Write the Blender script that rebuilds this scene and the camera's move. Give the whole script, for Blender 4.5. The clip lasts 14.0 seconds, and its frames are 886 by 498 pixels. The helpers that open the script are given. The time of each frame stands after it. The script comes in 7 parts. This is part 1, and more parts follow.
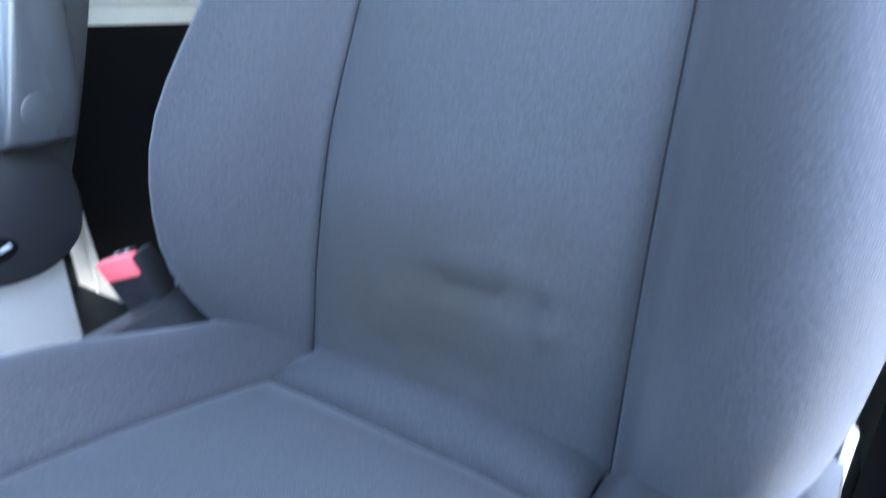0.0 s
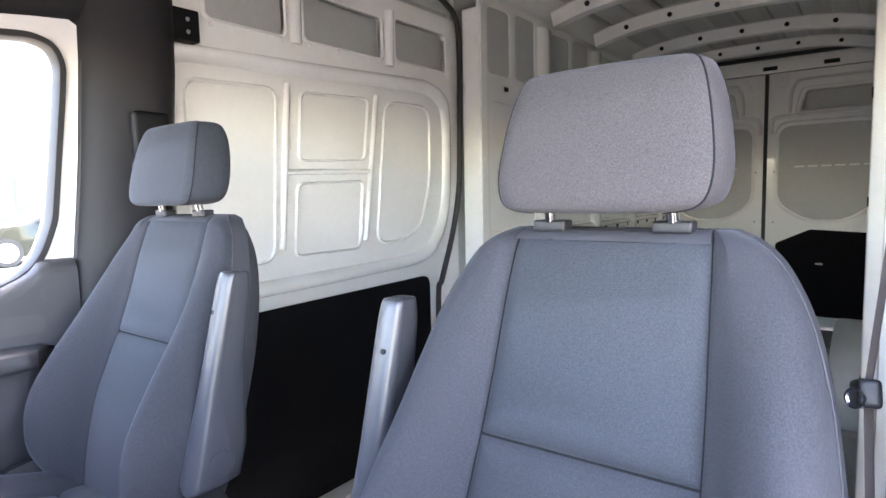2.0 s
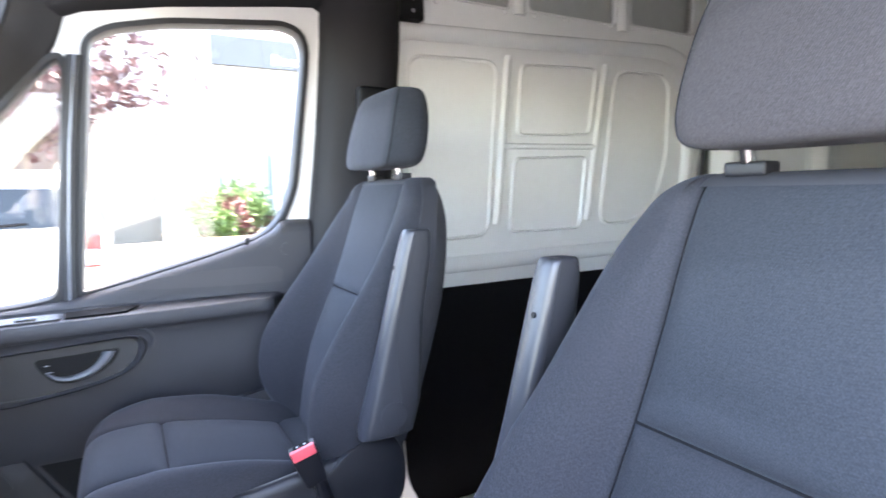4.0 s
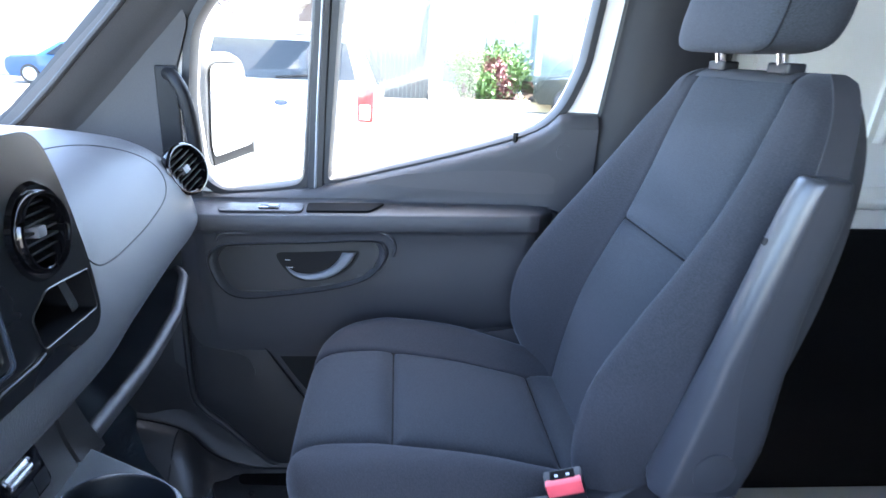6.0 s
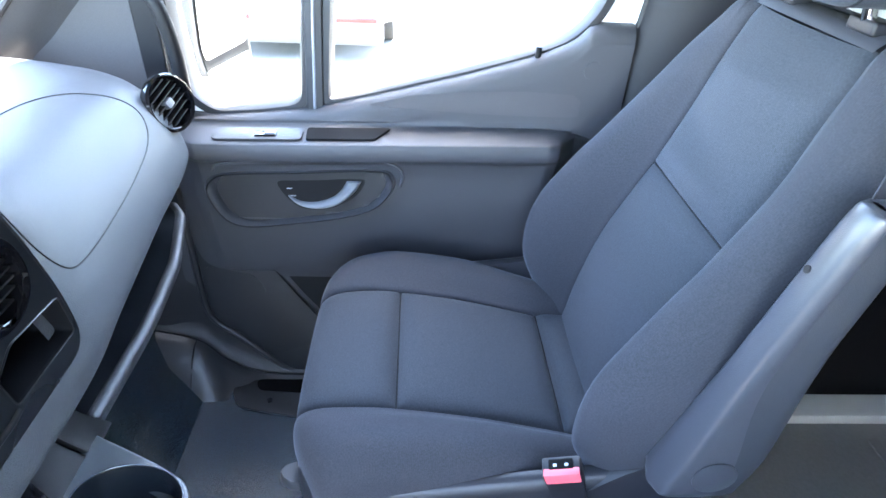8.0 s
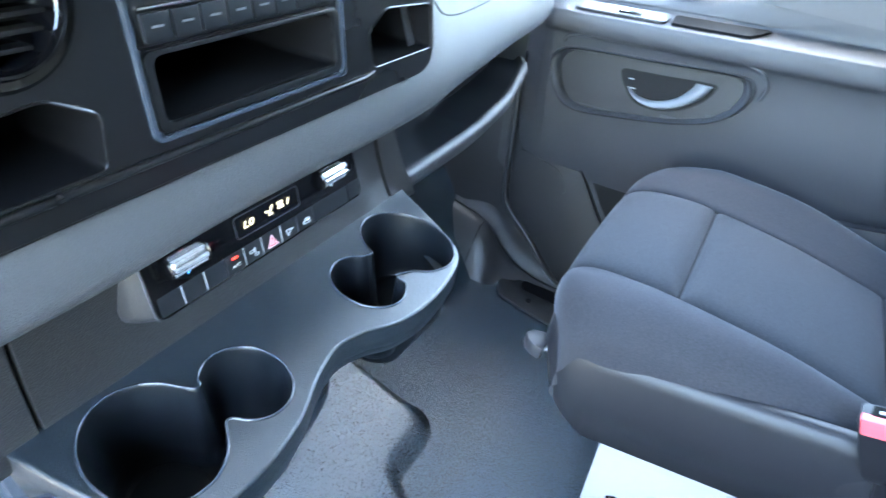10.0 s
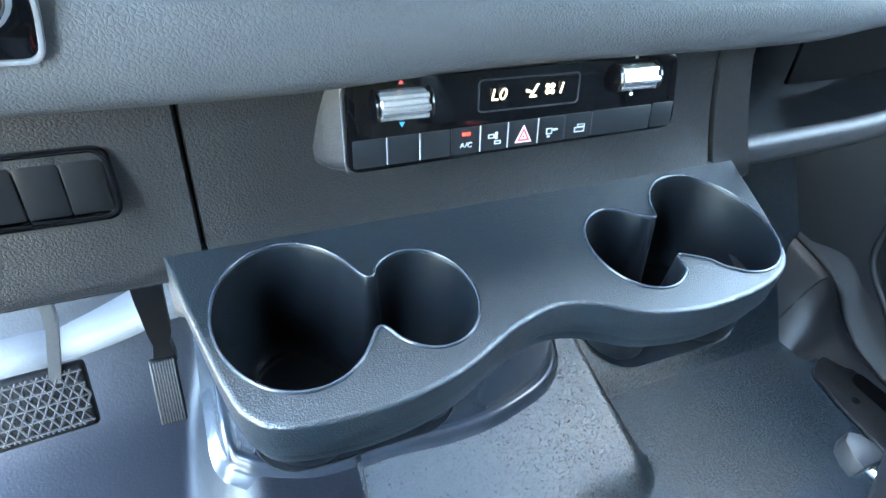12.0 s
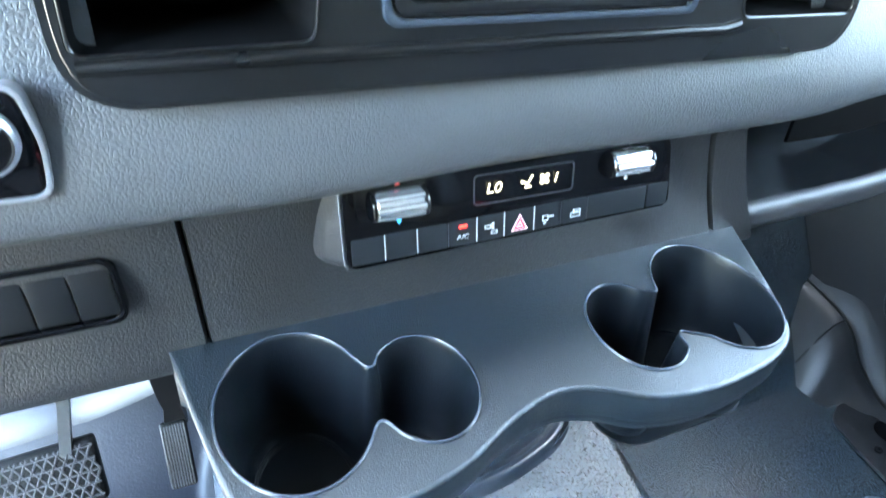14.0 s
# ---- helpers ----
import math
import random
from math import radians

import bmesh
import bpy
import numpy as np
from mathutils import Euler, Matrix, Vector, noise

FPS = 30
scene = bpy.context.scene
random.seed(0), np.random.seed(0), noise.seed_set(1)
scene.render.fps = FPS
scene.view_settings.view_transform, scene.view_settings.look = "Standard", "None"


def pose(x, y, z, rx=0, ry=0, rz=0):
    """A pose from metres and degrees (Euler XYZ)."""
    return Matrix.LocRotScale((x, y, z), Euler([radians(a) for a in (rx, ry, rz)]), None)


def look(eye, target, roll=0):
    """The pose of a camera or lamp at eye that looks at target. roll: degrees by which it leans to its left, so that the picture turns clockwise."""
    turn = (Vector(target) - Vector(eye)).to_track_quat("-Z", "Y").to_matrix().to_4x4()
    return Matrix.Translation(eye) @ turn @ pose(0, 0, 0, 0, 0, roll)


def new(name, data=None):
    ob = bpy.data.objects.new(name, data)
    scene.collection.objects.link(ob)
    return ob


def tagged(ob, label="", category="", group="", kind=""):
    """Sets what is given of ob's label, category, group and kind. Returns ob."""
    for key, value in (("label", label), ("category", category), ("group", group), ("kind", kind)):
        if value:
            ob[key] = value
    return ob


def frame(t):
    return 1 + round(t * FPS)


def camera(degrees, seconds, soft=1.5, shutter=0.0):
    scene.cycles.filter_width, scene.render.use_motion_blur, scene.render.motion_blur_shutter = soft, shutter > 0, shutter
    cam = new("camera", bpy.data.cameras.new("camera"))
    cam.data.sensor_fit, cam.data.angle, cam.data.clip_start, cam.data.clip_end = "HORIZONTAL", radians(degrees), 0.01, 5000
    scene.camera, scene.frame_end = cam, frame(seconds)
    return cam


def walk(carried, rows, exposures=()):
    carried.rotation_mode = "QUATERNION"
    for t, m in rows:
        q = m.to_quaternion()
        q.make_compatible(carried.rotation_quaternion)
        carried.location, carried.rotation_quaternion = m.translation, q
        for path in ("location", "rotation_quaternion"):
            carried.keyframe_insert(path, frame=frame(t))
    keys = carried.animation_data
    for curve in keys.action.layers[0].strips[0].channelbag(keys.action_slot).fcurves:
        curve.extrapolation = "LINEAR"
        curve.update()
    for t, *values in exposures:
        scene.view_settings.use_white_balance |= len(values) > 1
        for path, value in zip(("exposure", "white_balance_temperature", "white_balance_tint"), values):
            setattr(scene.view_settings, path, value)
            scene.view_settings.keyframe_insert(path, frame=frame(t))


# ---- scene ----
cam = camera(74.4, 14.0, shutter=0.3)
PATH = [
    (0, (-0.7, -0.315, 0.745), (0.3, -1.878, -0.002), 0.3),
    (0.1, (-0.696, -0.314, 0.766), (0.28, -1.947, 0.148), 1.0),
    (0.2, (-0.695, -0.319, 0.792), (0.278, -1.984, 0.262), 0.8),
    (0.3, (-0.698, -0.313, 0.817), (0.268, -2.012, 0.39), 1.2),
    (0.5, (-0.693, -0.294, 0.887), (0.281, -2.008, 0.548), 0.5),
    (1, (-0.692, -0.229, 1.01), (0.388, -1.904, 0.845), 0.5),
    (1.5, (-0.717, -0.173, 1.088), (0.45, -1.79, 0.946), -0.4),
    (2, (-0.756, -0.13, 1.093), (0.441, -1.721, 0.904), -1.4),
    (2.5, (-0.766, -0.119, 1.095), (0.46, -1.68, 0.85), -1.5),
    (3, (-0.764, -0.12, 1.093), (0.491, -1.657, 0.847), -1.6),
    (3.5, (-0.764, -0.147, 1.077), (0.613, -1.579, 0.845), -1.6),
    (4, (-0.78, -0.276, 1.029), (0.966, -1.231, 0.833), -0.8),
    (4.2, (-0.812, -0.33, 1.007), (1.038, -1.065, 0.824), 0.0),
    (6.3, (-0.301, -0.318, 1.095), (1.57, -0.428, 0.399), 2.3),
    (6.5, (-0.285, -0.321, 1.141), (1.541, -0.462, 0.337), 3.0),
    (7, (-0.233, -0.335, 1.204), (1.476, -0.539, 0.186), 4.5),
    (7.2, (-0.216, -0.334, 1.207), (1.456, -0.55, 0.13), 4.8),
    (9.3, (-0.268, -0.357, 1.058), (1.341, -0.021, -0.082), 4.5),
    (9.5, (-0.282, -0.353, 1.022), (1.284, 0.107, -0.134), 5.3),
    (10, (-0.303, -0.336, 0.976), (1.141, 0.444, -0.168), 5.3),
    (10.5, (-0.294, -0.306, 0.923), (0.961, 0.74, -0.231), 5.7),
    (11, (-0.257, -0.286, 0.894), (0.745, 0.978, -0.288), 6.5),
    (11.5, (-0.208, -0.302, 0.848), (0.616, 1.094, -0.324), 6.9),
    (12, (-0.206, -0.3, 0.84), (0.515, 1.14, -0.346), 5.4),
    (12.5, (-0.201, -0.298, 0.834), (0.517, 1.139, -0.358), 5.2),
    (13, (-0.2, -0.299, 0.836), (0.52, 1.129, -0.364), 5.0),
    (13.5, (-0.203, -0.298, 0.838), (0.511, 1.15, -0.342), 4.3),
    (14, (-0.193, -0.287, 0.874), (0.506, 1.228, -0.229), 3.2),
]
EXPOSURES = [(0.0, 6.40, 6900, 8), (0.5, 6.20, 7300, 14), (1.0, 6.10, 7900, 22), (3.5, 6.15, 7800, 22), (4.2, 5.60, 7200, 18), (6.3, 5.55, 6500, 14), (7.2, 6.30, 6800, 15), (9.3, 6.55, 6400, 4), (10.0, 6.90, 6800, 4), (11.0, 7.05, 7000, 1), (12.0, 7.05, 6900, -1), (13.2, 7.00, 6850, -1), (14.0, 7.15, 7000, 0)]
walk(cam, [(t, look(eye, target, roll)) for t, eye, target, roll in PATH], EXPOSURES)

# ---- world and light ----
world = bpy.data.worlds.new("sky")
scene.world = world
world.use_nodes = True
wn = world.node_tree
sky = wn.nodes.new("ShaderNodeTexSky")
sky.sky_type = "NISHITA"
sky.sun_disc = False
sky.dust_density = 1.4
sky.ozone_density = 0.6
SUN_ELEV, SUN_AZ = radians(70), radians(158)      # high behind the van, on the passenger side, kept out of the cab by its roof
sky.sun_elevation, sky.sun_rotation = SUN_ELEV, SUN_AZ
wn.links.new(sky.outputs[0], wn.nodes["Background"].inputs[0])
wn.nodes["Background"].inputs[1].default_value = 0.15
sun_data = bpy.data.lights.new("sun", "SUN")
sun_data.energy, sun_data.angle, sun_data.color = 2.1, radians(0.53), (1.0, 0.94, 0.85)
sun = new("sun", sun_data)
to_sun = Vector((math.sin(SUN_AZ) * math.cos(SUN_ELEV), math.cos(SUN_AZ) * math.cos(SUN_ELEV), math.sin(SUN_ELEV)))
sun.matrix_world = look(to_sun * 30, (0, 0, 0))


# ---- materials ----
def material(name, color, rough=0.5, metal=0.0, spots=(3.0, 0.15), grain=(250.0, 0.1), bump=0.0, bump_scale=0.0, coat=0.0, spec=0.5, crackle=0.0, pebble=0.0):
    """A surface with colour variation at two scales and a fine relief (scales per metre)."""
    m = bpy.data.materials.new(name)
    m.use_nodes = True
    nt = m.node_tree
    b = nt.nodes["Principled BSDF"]
    b.inputs["Metallic"].default_value = metal
    b.inputs["Coat Weight"].default_value = coat
    b.inputs["Specular IOR Level"].default_value = spec
    tc = nt.nodes.new("ShaderNodeTexCoord")

    def noise_at(scale, detail):
        n = nt.nodes.new("ShaderNodeTexNoise")
        n.inputs["Scale"].default_value, n.inputs["Detail"].default_value = scale, detail
        nt.links.new(tc.outputs["Object"], n.inputs["Vector"])
        return n

    big, fine = noise_at(spots[0], 4.0), noise_at(grain[0], 2.0)

    def math_node(op, a, c):
        n = nt.nodes.new("ShaderNodeMath")
        n.operation = op
        for k, v in enumerate((a, c)):
            if isinstance(v, (int, float)):
                n.inputs[k].default_value = v
            else:
                nt.links.new(v, n.inputs[k])
        return n.outputs[0]

    va = math_node("MULTIPLY", math_node("SUBTRACT", big.outputs["Fac"], 0.5), 2 * spots[1])
    vb = math_node("MULTIPLY", math_node("SUBTRACT", fine.outputs["Fac"], 0.5), 2 * grain[1])
    factor = math_node("ADD", math_node("ADD", va, vb), 1.0)
    mix = nt.nodes.new("ShaderNodeVectorMath")
    mix.operation = "SCALE"
    mix.inputs[0].default_value = color
    nt.links.new(factor, mix.inputs["Scale"])
    nt.links.new(mix.outputs[0], b.inputs["Base Color"])
    nt.links.new(math_node("ADD", math_node("MULTIPLY", va, 0.35), rough), b.inputs["Roughness"])
    if bump:
        bp = nt.nodes.new("ShaderNodeBump")
        bp.inputs["Strength"].default_value = bump
        bp.inputs["Distance"].default_value = 0.0006
        if pebble:
            bp.inputs["Distance"].default_value = pebble
            v = nt.nodes.new("ShaderNodeTexVoronoi")
            v.feature = "SMOOTH_F1"
            v.inputs["Scale"].default_value, v.inputs["Smoothness"].default_value = bump_scale, 0.35
            nt.links.new(tc.outputs["Object"], v.inputs["Vector"])
            height = math_node("SUBTRACT", 1.0, math_node("MULTIPLY", v.outputs["Distance"], v.outputs["Distance"]))
        elif crackle:
            v = nt.nodes.new("ShaderNodeTexVoronoi")
            v.feature = "DISTANCE_TO_EDGE"
            v.inputs["Scale"].default_value = bump_scale
            warp = nt.nodes.new("ShaderNodeVectorMath")
            warp.operation = "MULTIPLY_ADD"
            nz = noise_at(bump_scale * 0.6, 2.0)
            nt.links.new(nz.outputs["Color"], warp.inputs[0])
            warp.inputs[1].default_value = (crackle, crackle, crackle)
            nt.links.new(tc.outputs["Object"], warp.inputs[2])
            nt.links.new(warp.outputs[0], v.inputs["Vector"])
            height = math_node("MINIMUM", v.outputs["Distance"], 0.25)
            height = math_node("MULTIPLY", height, 4.0)
        else:
            height = noise_at(bump_scale, 3.0).outputs["Fac"]
        nt.links.new(height, bp.inputs["Height"])
        nt.links.new(bp.outputs[0], b.inputs["Normal"])
    return m


def fabric(name, color, pitch=0.0016, depth=0.5, sheen=0.25, weave_color=0.35):
    """Woven seat cloth: crossed diagonal threads, with soft soiling."""
    m = material(name, color, 0.9, 0.0, (5.0, 0.16), (480.0, 0.55), spec=0.25)
    nt = m.node_tree
    b = nt.nodes["Principled BSDF"]
    b.inputs["Sheen Weight"].default_value = sheen
    b.inputs["Sheen Roughness"].default_value = 0.4
    b.inputs["Sheen Tint"].default_value = (0.8, 0.85, 1.0, 1.0)
    tc = nt.nodes.new("ShaderNodeTexCoord")
    heights = []
    for way in ((1.0, 0.75, 0.70), (-1.0, 0.75, 0.70)):
        dot = nt.nodes.new("ShaderNodeVectorMath")
        dot.operation = "DOT_PRODUCT"
        dot.inputs[1].default_value = [6.283 / pitch * w / 1.22 for w in way]
        nt.links.new(tc.outputs["Object"], dot.inputs[0])
        wave = nt.nodes.new("ShaderNodeMath")
        wave.operation = "SINE"
        nt.links.new(dot.outputs["Value"], wave.inputs[0])
        up = nt.nodes.new("ShaderNodeMath")
        up.operation = "MULTIPLY_ADD"
        up.inputs[1].default_value, up.inputs[2].default_value = 0.5, 0.5
        nt.links.new(wave.outputs[0], up.inputs[0])
        heights.append(up.outputs[0])
    mul = nt.nodes.new("ShaderNodeMath")
    mul.operation = "MULTIPLY"
    nt.links.new(heights[0], mul.inputs[0])
    nt.links.new(heights[1], mul.inputs[1])
    bp = nt.nodes.new("ShaderNodeBump")
    bp.inputs["Strength"].default_value, bp.inputs["Distance"].default_value = depth, 0.0005
    nt.links.new(mul.outputs[0], bp.inputs["Height"])
    nt.links.new(bp.outputs[0], b.inputs["Normal"])
    # threads lighter than the gaps between them
    old = b.inputs["Base Color"].links[0].from_socket
    ramp = nt.nodes.new("ShaderNodeMapRange")
    ramp.inputs["To Min"].default_value, ramp.inputs["To Max"].default_value = 1.0 - weave_color, 1.0 + weave_color
    nt.links.new(mul.outputs[0], ramp.inputs["Value"])
    sc = nt.nodes.new("ShaderNodeVectorMath")
    sc.operation = "SCALE"
    nt.links.new(old, sc.inputs[0])
    nt.links.new(ramp.outputs[0], sc.inputs["Scale"])
    nt.links.new(sc.outputs[0], b.inputs["Base Color"])
    return m


def stained(m, spot):
    """Add a dull, irregular body stain round a spot of the cloth."""
    nt = m.node_tree
    b = nt.nodes["Principled BSDF"]
    tc = nt.nodes.new("ShaderNodeTexCoord")
    off = nt.nodes.new("ShaderNodeVectorMath")
    off.operation = "SUBTRACT"
    off.inputs[1].default_value = spot
    nt.links.new(tc.outputs["Object"], off.inputs[0])
    flat = nt.nodes.new("ShaderNodeVectorMath")
    flat.operation = "MULTIPLY"
    flat.inputs[1].default_value = (1.0, 0.0, 1.5)
    nt.links.new(off.outputs[0], flat.inputs[0])
    far = nt.nodes.new("ShaderNodeVectorMath")
    far.operation = "LENGTH"
    nt.links.new(flat.outputs[0], far.inputs[0])
    nz = nt.nodes.new("ShaderNodeTexNoise")
    nz.inputs["Scale"].default_value, nz.inputs["Detail"].default_value = 16.0, 5.0
    nt.links.new(tc.outputs["Object"], nz.inputs["Vector"])
    add = nt.nodes.new("ShaderNodeMath")
    add.operation = "MULTIPLY_ADD"
    nt.links.new(nz.outputs["Fac"], add.inputs[0])
    add.inputs[1].default_value = 0.16
    nt.links.new(far.outputs["Value"], add.inputs[2])
    ramp = nt.nodes.new("ShaderNodeMapRange")
    ramp.interpolation_type = "SMOOTHSTEP"
    ramp.inputs["From Min"].default_value, ramp.inputs["From Max"].default_value = 0.09, 0.29
    ramp.inputs["To Min"].default_value, ramp.inputs["To Max"].default_value = 0.75, 0.0
    nt.links.new(add.outputs[0], ramp.inputs["Value"])
    mix = nt.nodes.new("ShaderNodeMix")
    mix.data_type = "RGBA"
    nt.links.new(ramp.outputs[0], mix.inputs["Factor"])
    nt.links.new(b.inputs["Base Color"].links[0].from_socket, mix.inputs["A"])
    mix.inputs["B"].default_value = (0.0205, 0.0190, 0.0165, 1)
    nt.links.new(mix.outputs["Result"], b.inputs["Base Color"])
    return m


def glowing(name, color, strength):
    m = bpy.data.materials.new(name)
    m.use_nodes = True
    b = m.node_tree.nodes["Principled BSDF"]
    b.inputs["Base Color"].default_value = (0.02, 0.02, 0.02, 1)
    b.inputs["Emission Color"].default_value = (*color, 1)
    b.inputs["Emission Strength"].default_value = strength
    return m


def pane_material(name, tint):
    m = bpy.data.materials.new(name)
    m.use_nodes = True
    nt = m.node_tree
    nt.nodes.remove(nt.nodes["Principled BSDF"])
    clear, gloss, mix = (nt.nodes.new(n) for n in ("ShaderNodeBsdfTransparent", "ShaderNodeBsdfGlossy", "ShaderNodeMixShader"))
    clear.inputs[0].default_value = (*tint, 1)
    gloss.inputs["Roughness"].default_value = 0.02
    mix.inputs[0].default_value = 0.045
    nt.links.new(clear.outputs[0], mix.inputs[1])
    nt.links.new(gloss.outputs[0], mix.inputs[2])
    nt.links.new(mix.outputs[0], nt.nodes["Material Output"].inputs[0])
    return m


M_CLOTH = fabric("charcoal seat cloth", (0.0268, 0.0303, 0.0366), 0.0021, 0.22, 0.07, 0.10)
M_WORN = stained(fabric("worn seat cloth", (0.0292, 0.0312, 0.0370), 0.0021, 0.22, 0.07, 0.10), (-0.455, -0.65, 0.535))
M_BOLSTER = fabric("seat bolster cloth", (0.0268, 0.0278, 0.0335), 0.0020, 0.20, 0.10, 0.07)
# lighter than the seat cloth: daylight on the driver's head restraint put in
M_LITHEADCLOTH = fabric("head restraint cloth, lit tone", (0.0450, 0.0405, 0.0418), 0.0021, 0.22, 0.05, 0.10)
M_BAND = material("smooth dark seat edge cloth", (0.026, 0.026, 0.031), 0.75, 0, (6, 0.15), (900, 0.2), 0.2, 900)
M_SEATBACK = material("dark seat back cloth", (0.035, 0.036, 0.042), 0.85, 0, (6, 0.15), (700, 0.25), 0.3, 900)
M_STITCH = material("grey thread", (0.05, 0.05, 0.058), 0.8)
M_SEAM = material("dark seam thread", (0.009, 0.009, 0.011), 0.9, spec=0.2)
M_DASH = material("grained dash plastic", (0.051, 0.054, 0.059), 0.42, 0, (3, 0.08), (300, 0.08), 0.32, 440, spec=0.40, crackle=0.003)
M_LOWDASH = material("grained lower dash plastic", (0.0155, 0.0155, 0.0160), 0.32, 0, (3, 0.08), (300, 0.08), 0.40, 430, spec=0.9, crackle=0.003)
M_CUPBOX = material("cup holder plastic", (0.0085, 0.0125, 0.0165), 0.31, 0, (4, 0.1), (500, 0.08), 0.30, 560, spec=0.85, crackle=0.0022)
M_TRIM = material("dark door plastic", (0.030, 0.030, 0.0335), 0.44, 0, (3, 0.08), (400, 0.08), 0.35, 700, crackle=0.002)
M_TRIMLIGHT = material("grey door plastic", (0.038, 0.036, 0.039), 0.36, 0, (3, 0.08), (400, 0.08), 0.3, 700, crackle=0.002)
# lighter copy: sun on the front pillars is put into this grey
M_SUNPILLAR = material("pillar trim plastic, sunlit tone", (0.036, 0.035, 0.0355), 0.65, 0, (3, 0.08), (600, 0.35), 0.4, 900, spec=0.35)
M_BLACK = material("matt black plastic", (0.0038, 0.0038, 0.0044), 0.5, 0, (5, 0.15), (400, 0.1), 0.15, 800, spec=0.2)
# deep shade of pockets, slots and gaps put into a near-black base
M_CAVITYSHADE = material("near-black cavity shade", (0.0025, 0.0025, 0.003), 0.7, 0, (5, 0.15), (400, 0.1), spec=0.08)
# darker copy of the console plastic: shade inside wells and shelf put in
M_SHADEDRECESS = material("recess plastic darkened for shade", (0.0050, 0.0066, 0.0088), 0.34, 0, (4, 0.1), (500, 0.1), 0.2, 700, crackle=0.002, spec=0.28)
M_SILVER = material("bright silver plastic", (0.55, 0.56, 0.58), 0.2, 0.85, (10, 0.05), (300, 0.03))
M_BEZEL = material("centre stack plastic", (0.0042, 0.0045, 0.0050), 0.28, 0, (6, 0.12), (600, 0.1), spec=0.55)
M_GLOSSBLACK = material("gloss black panel", (0.0022, 0.0022, 0.0026), 0.06, 0, (8, 0.1), (300, 0.1), spec=0.35)
M_KEYS = material("soft black keys", (0.0085, 0.0098, 0.0118), 0.38, 0, (8, 0.1), (500, 0.1), spec=0.32)
M_SEATPLASTIC = material("seat shell plastic", (0.0105, 0.0110, 0.0140), 0.45, 0, (4, 0.1), (400, 0.1), 0.25, 800, spec=0.4)
M_ARM = material("armrest skin", (0.034, 0.035, 0.040), 0.30, 0, (4, 0.1), (400, 0.08), 0.25, 700)
M_ARMSIDE = material("armrest side skin", (0.022, 0.023, 0.027), 0.55, 0, (4, 0.1), (500, 0.1), 0.25, 700)
M_PAINT = material("white body paint", (0.72, 0.71, 0.69), 0.28, 0, (1.5, 0.04), (60, 0.02), coat=0.3)
M_PAINTDULL = material("white inner body paint", (0.80, 0.795, 0.765), 0.24, 0, (1.2, 0.05), (40, 0.02), 0.03, 25, coat=0.5)
# overspray grey, taken darker to put shade into recesses and openings
M_PAINTGREY = material("thin overspray, darkened for recess shade", (0.44, 0.45, 0.43), 0.45, 0, (1.2, 0.12), (40, 0.05), 0.04, 25)
M_BLACKBOARD = material("black door lining board", (0.004, 0.004, 0.005), 0.8, 0, (2, 0.2), (90, 0.3), 0.2, 200, spec=0.15)
M_RUBBER = material("black rubber seal", (0.015, 0.015, 0.016), 0.6, 0, (8, 0.15), (200, 0.1))
M_MAT = material("black rubber floor covering", (0.0210, 0.0340, 0.0455), 0.24, 0, (3, 0.10), (330, 0.30), 1.0, 620, spec=1.0, pebble=0.00060)
# base set below the covering's own tone: blocked light is put in
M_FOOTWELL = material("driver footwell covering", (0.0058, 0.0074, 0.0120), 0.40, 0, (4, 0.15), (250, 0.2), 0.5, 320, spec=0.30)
M_CHROME = material("bright chrome", (0.80, 0.80, 0.82), 0.12, 1.0, (10, 0.05), (300, 0.03))
M_SATIN = material("satin silver plastic", (0.36, 0.37, 0.40), 0.35, 0.6, (8, 0.06), (500, 0.05))
M_KNOB = material("grey lever plastic", (0.022, 0.023, 0.027), 0.45, 0, (8, 0.06), (500, 0.05))
M_TAG = material("woven pale label", (0.35, 0.35, 0.35), 0.8, 0, (60, 0.2), (600, 0.2))
M_RED = material("red buckle button", (0.78, 0.10, 0.12), 0.4, 0, (8, 0.05), (300, 0.05))
M_BUCKLE = material("black buckle plastic", (0.010, 0.010, 0.012), 0.4, spec=0.25)
M_LEVER = material("satin door lever", (0.12, 0.125, 0.135), 0.34, 0.0, (8, 0.06), (500, 0.05))
M_KICK = material("dark kick panel plastic", (0.0125, 0.0123, 0.0135), 0.38, 0, (3, 0.1), (400, 0.08), 0.3, 700, spec=0.45, crackle=0.002)
# darker copy of the pillar trim: shade away from the windscreen put in
M_SHADEPOST = material("pillar trim plastic, shaded tone", (0.0115, 0.0108, 0.0125), 0.6, 0, (3, 0.08), (600, 0.12), 0.3, 900, spec=0.3)
M_BELT = material("grey brown belt webbing", (0.10, 0.085, 0.085), 0.7, 0, (10, 0.1), (900, 0.3), 0.4, 900)
M_WHITE = material("white mark", (0.8, 0.8, 0.8), 0.6)
M_PEDESTAL = material("white seat box paint", (0.32, 0.325, 0.345), 0.35, 0, (2, 0.05), (60, 0.03))
M_SEATBOXFRONT = material("black seat box cover", (0.012, 0.012, 0.013), 0.6)
M_CARGO = material("grey cargo floor covering", (0.22, 0.22, 0.22), 0.6, 0, (1.5, 0.15), (120, 0.15), 0.3, 200)
M_HEADLINER = material("grey headliner felt", (0.30, 0.29, 0.28), 0.95, 0, (2, 0.06), (500, 0.15), 0.3, 700)
M_GLASS = pane_material("tinted side pane", (0.82, 0.84, 0.83))
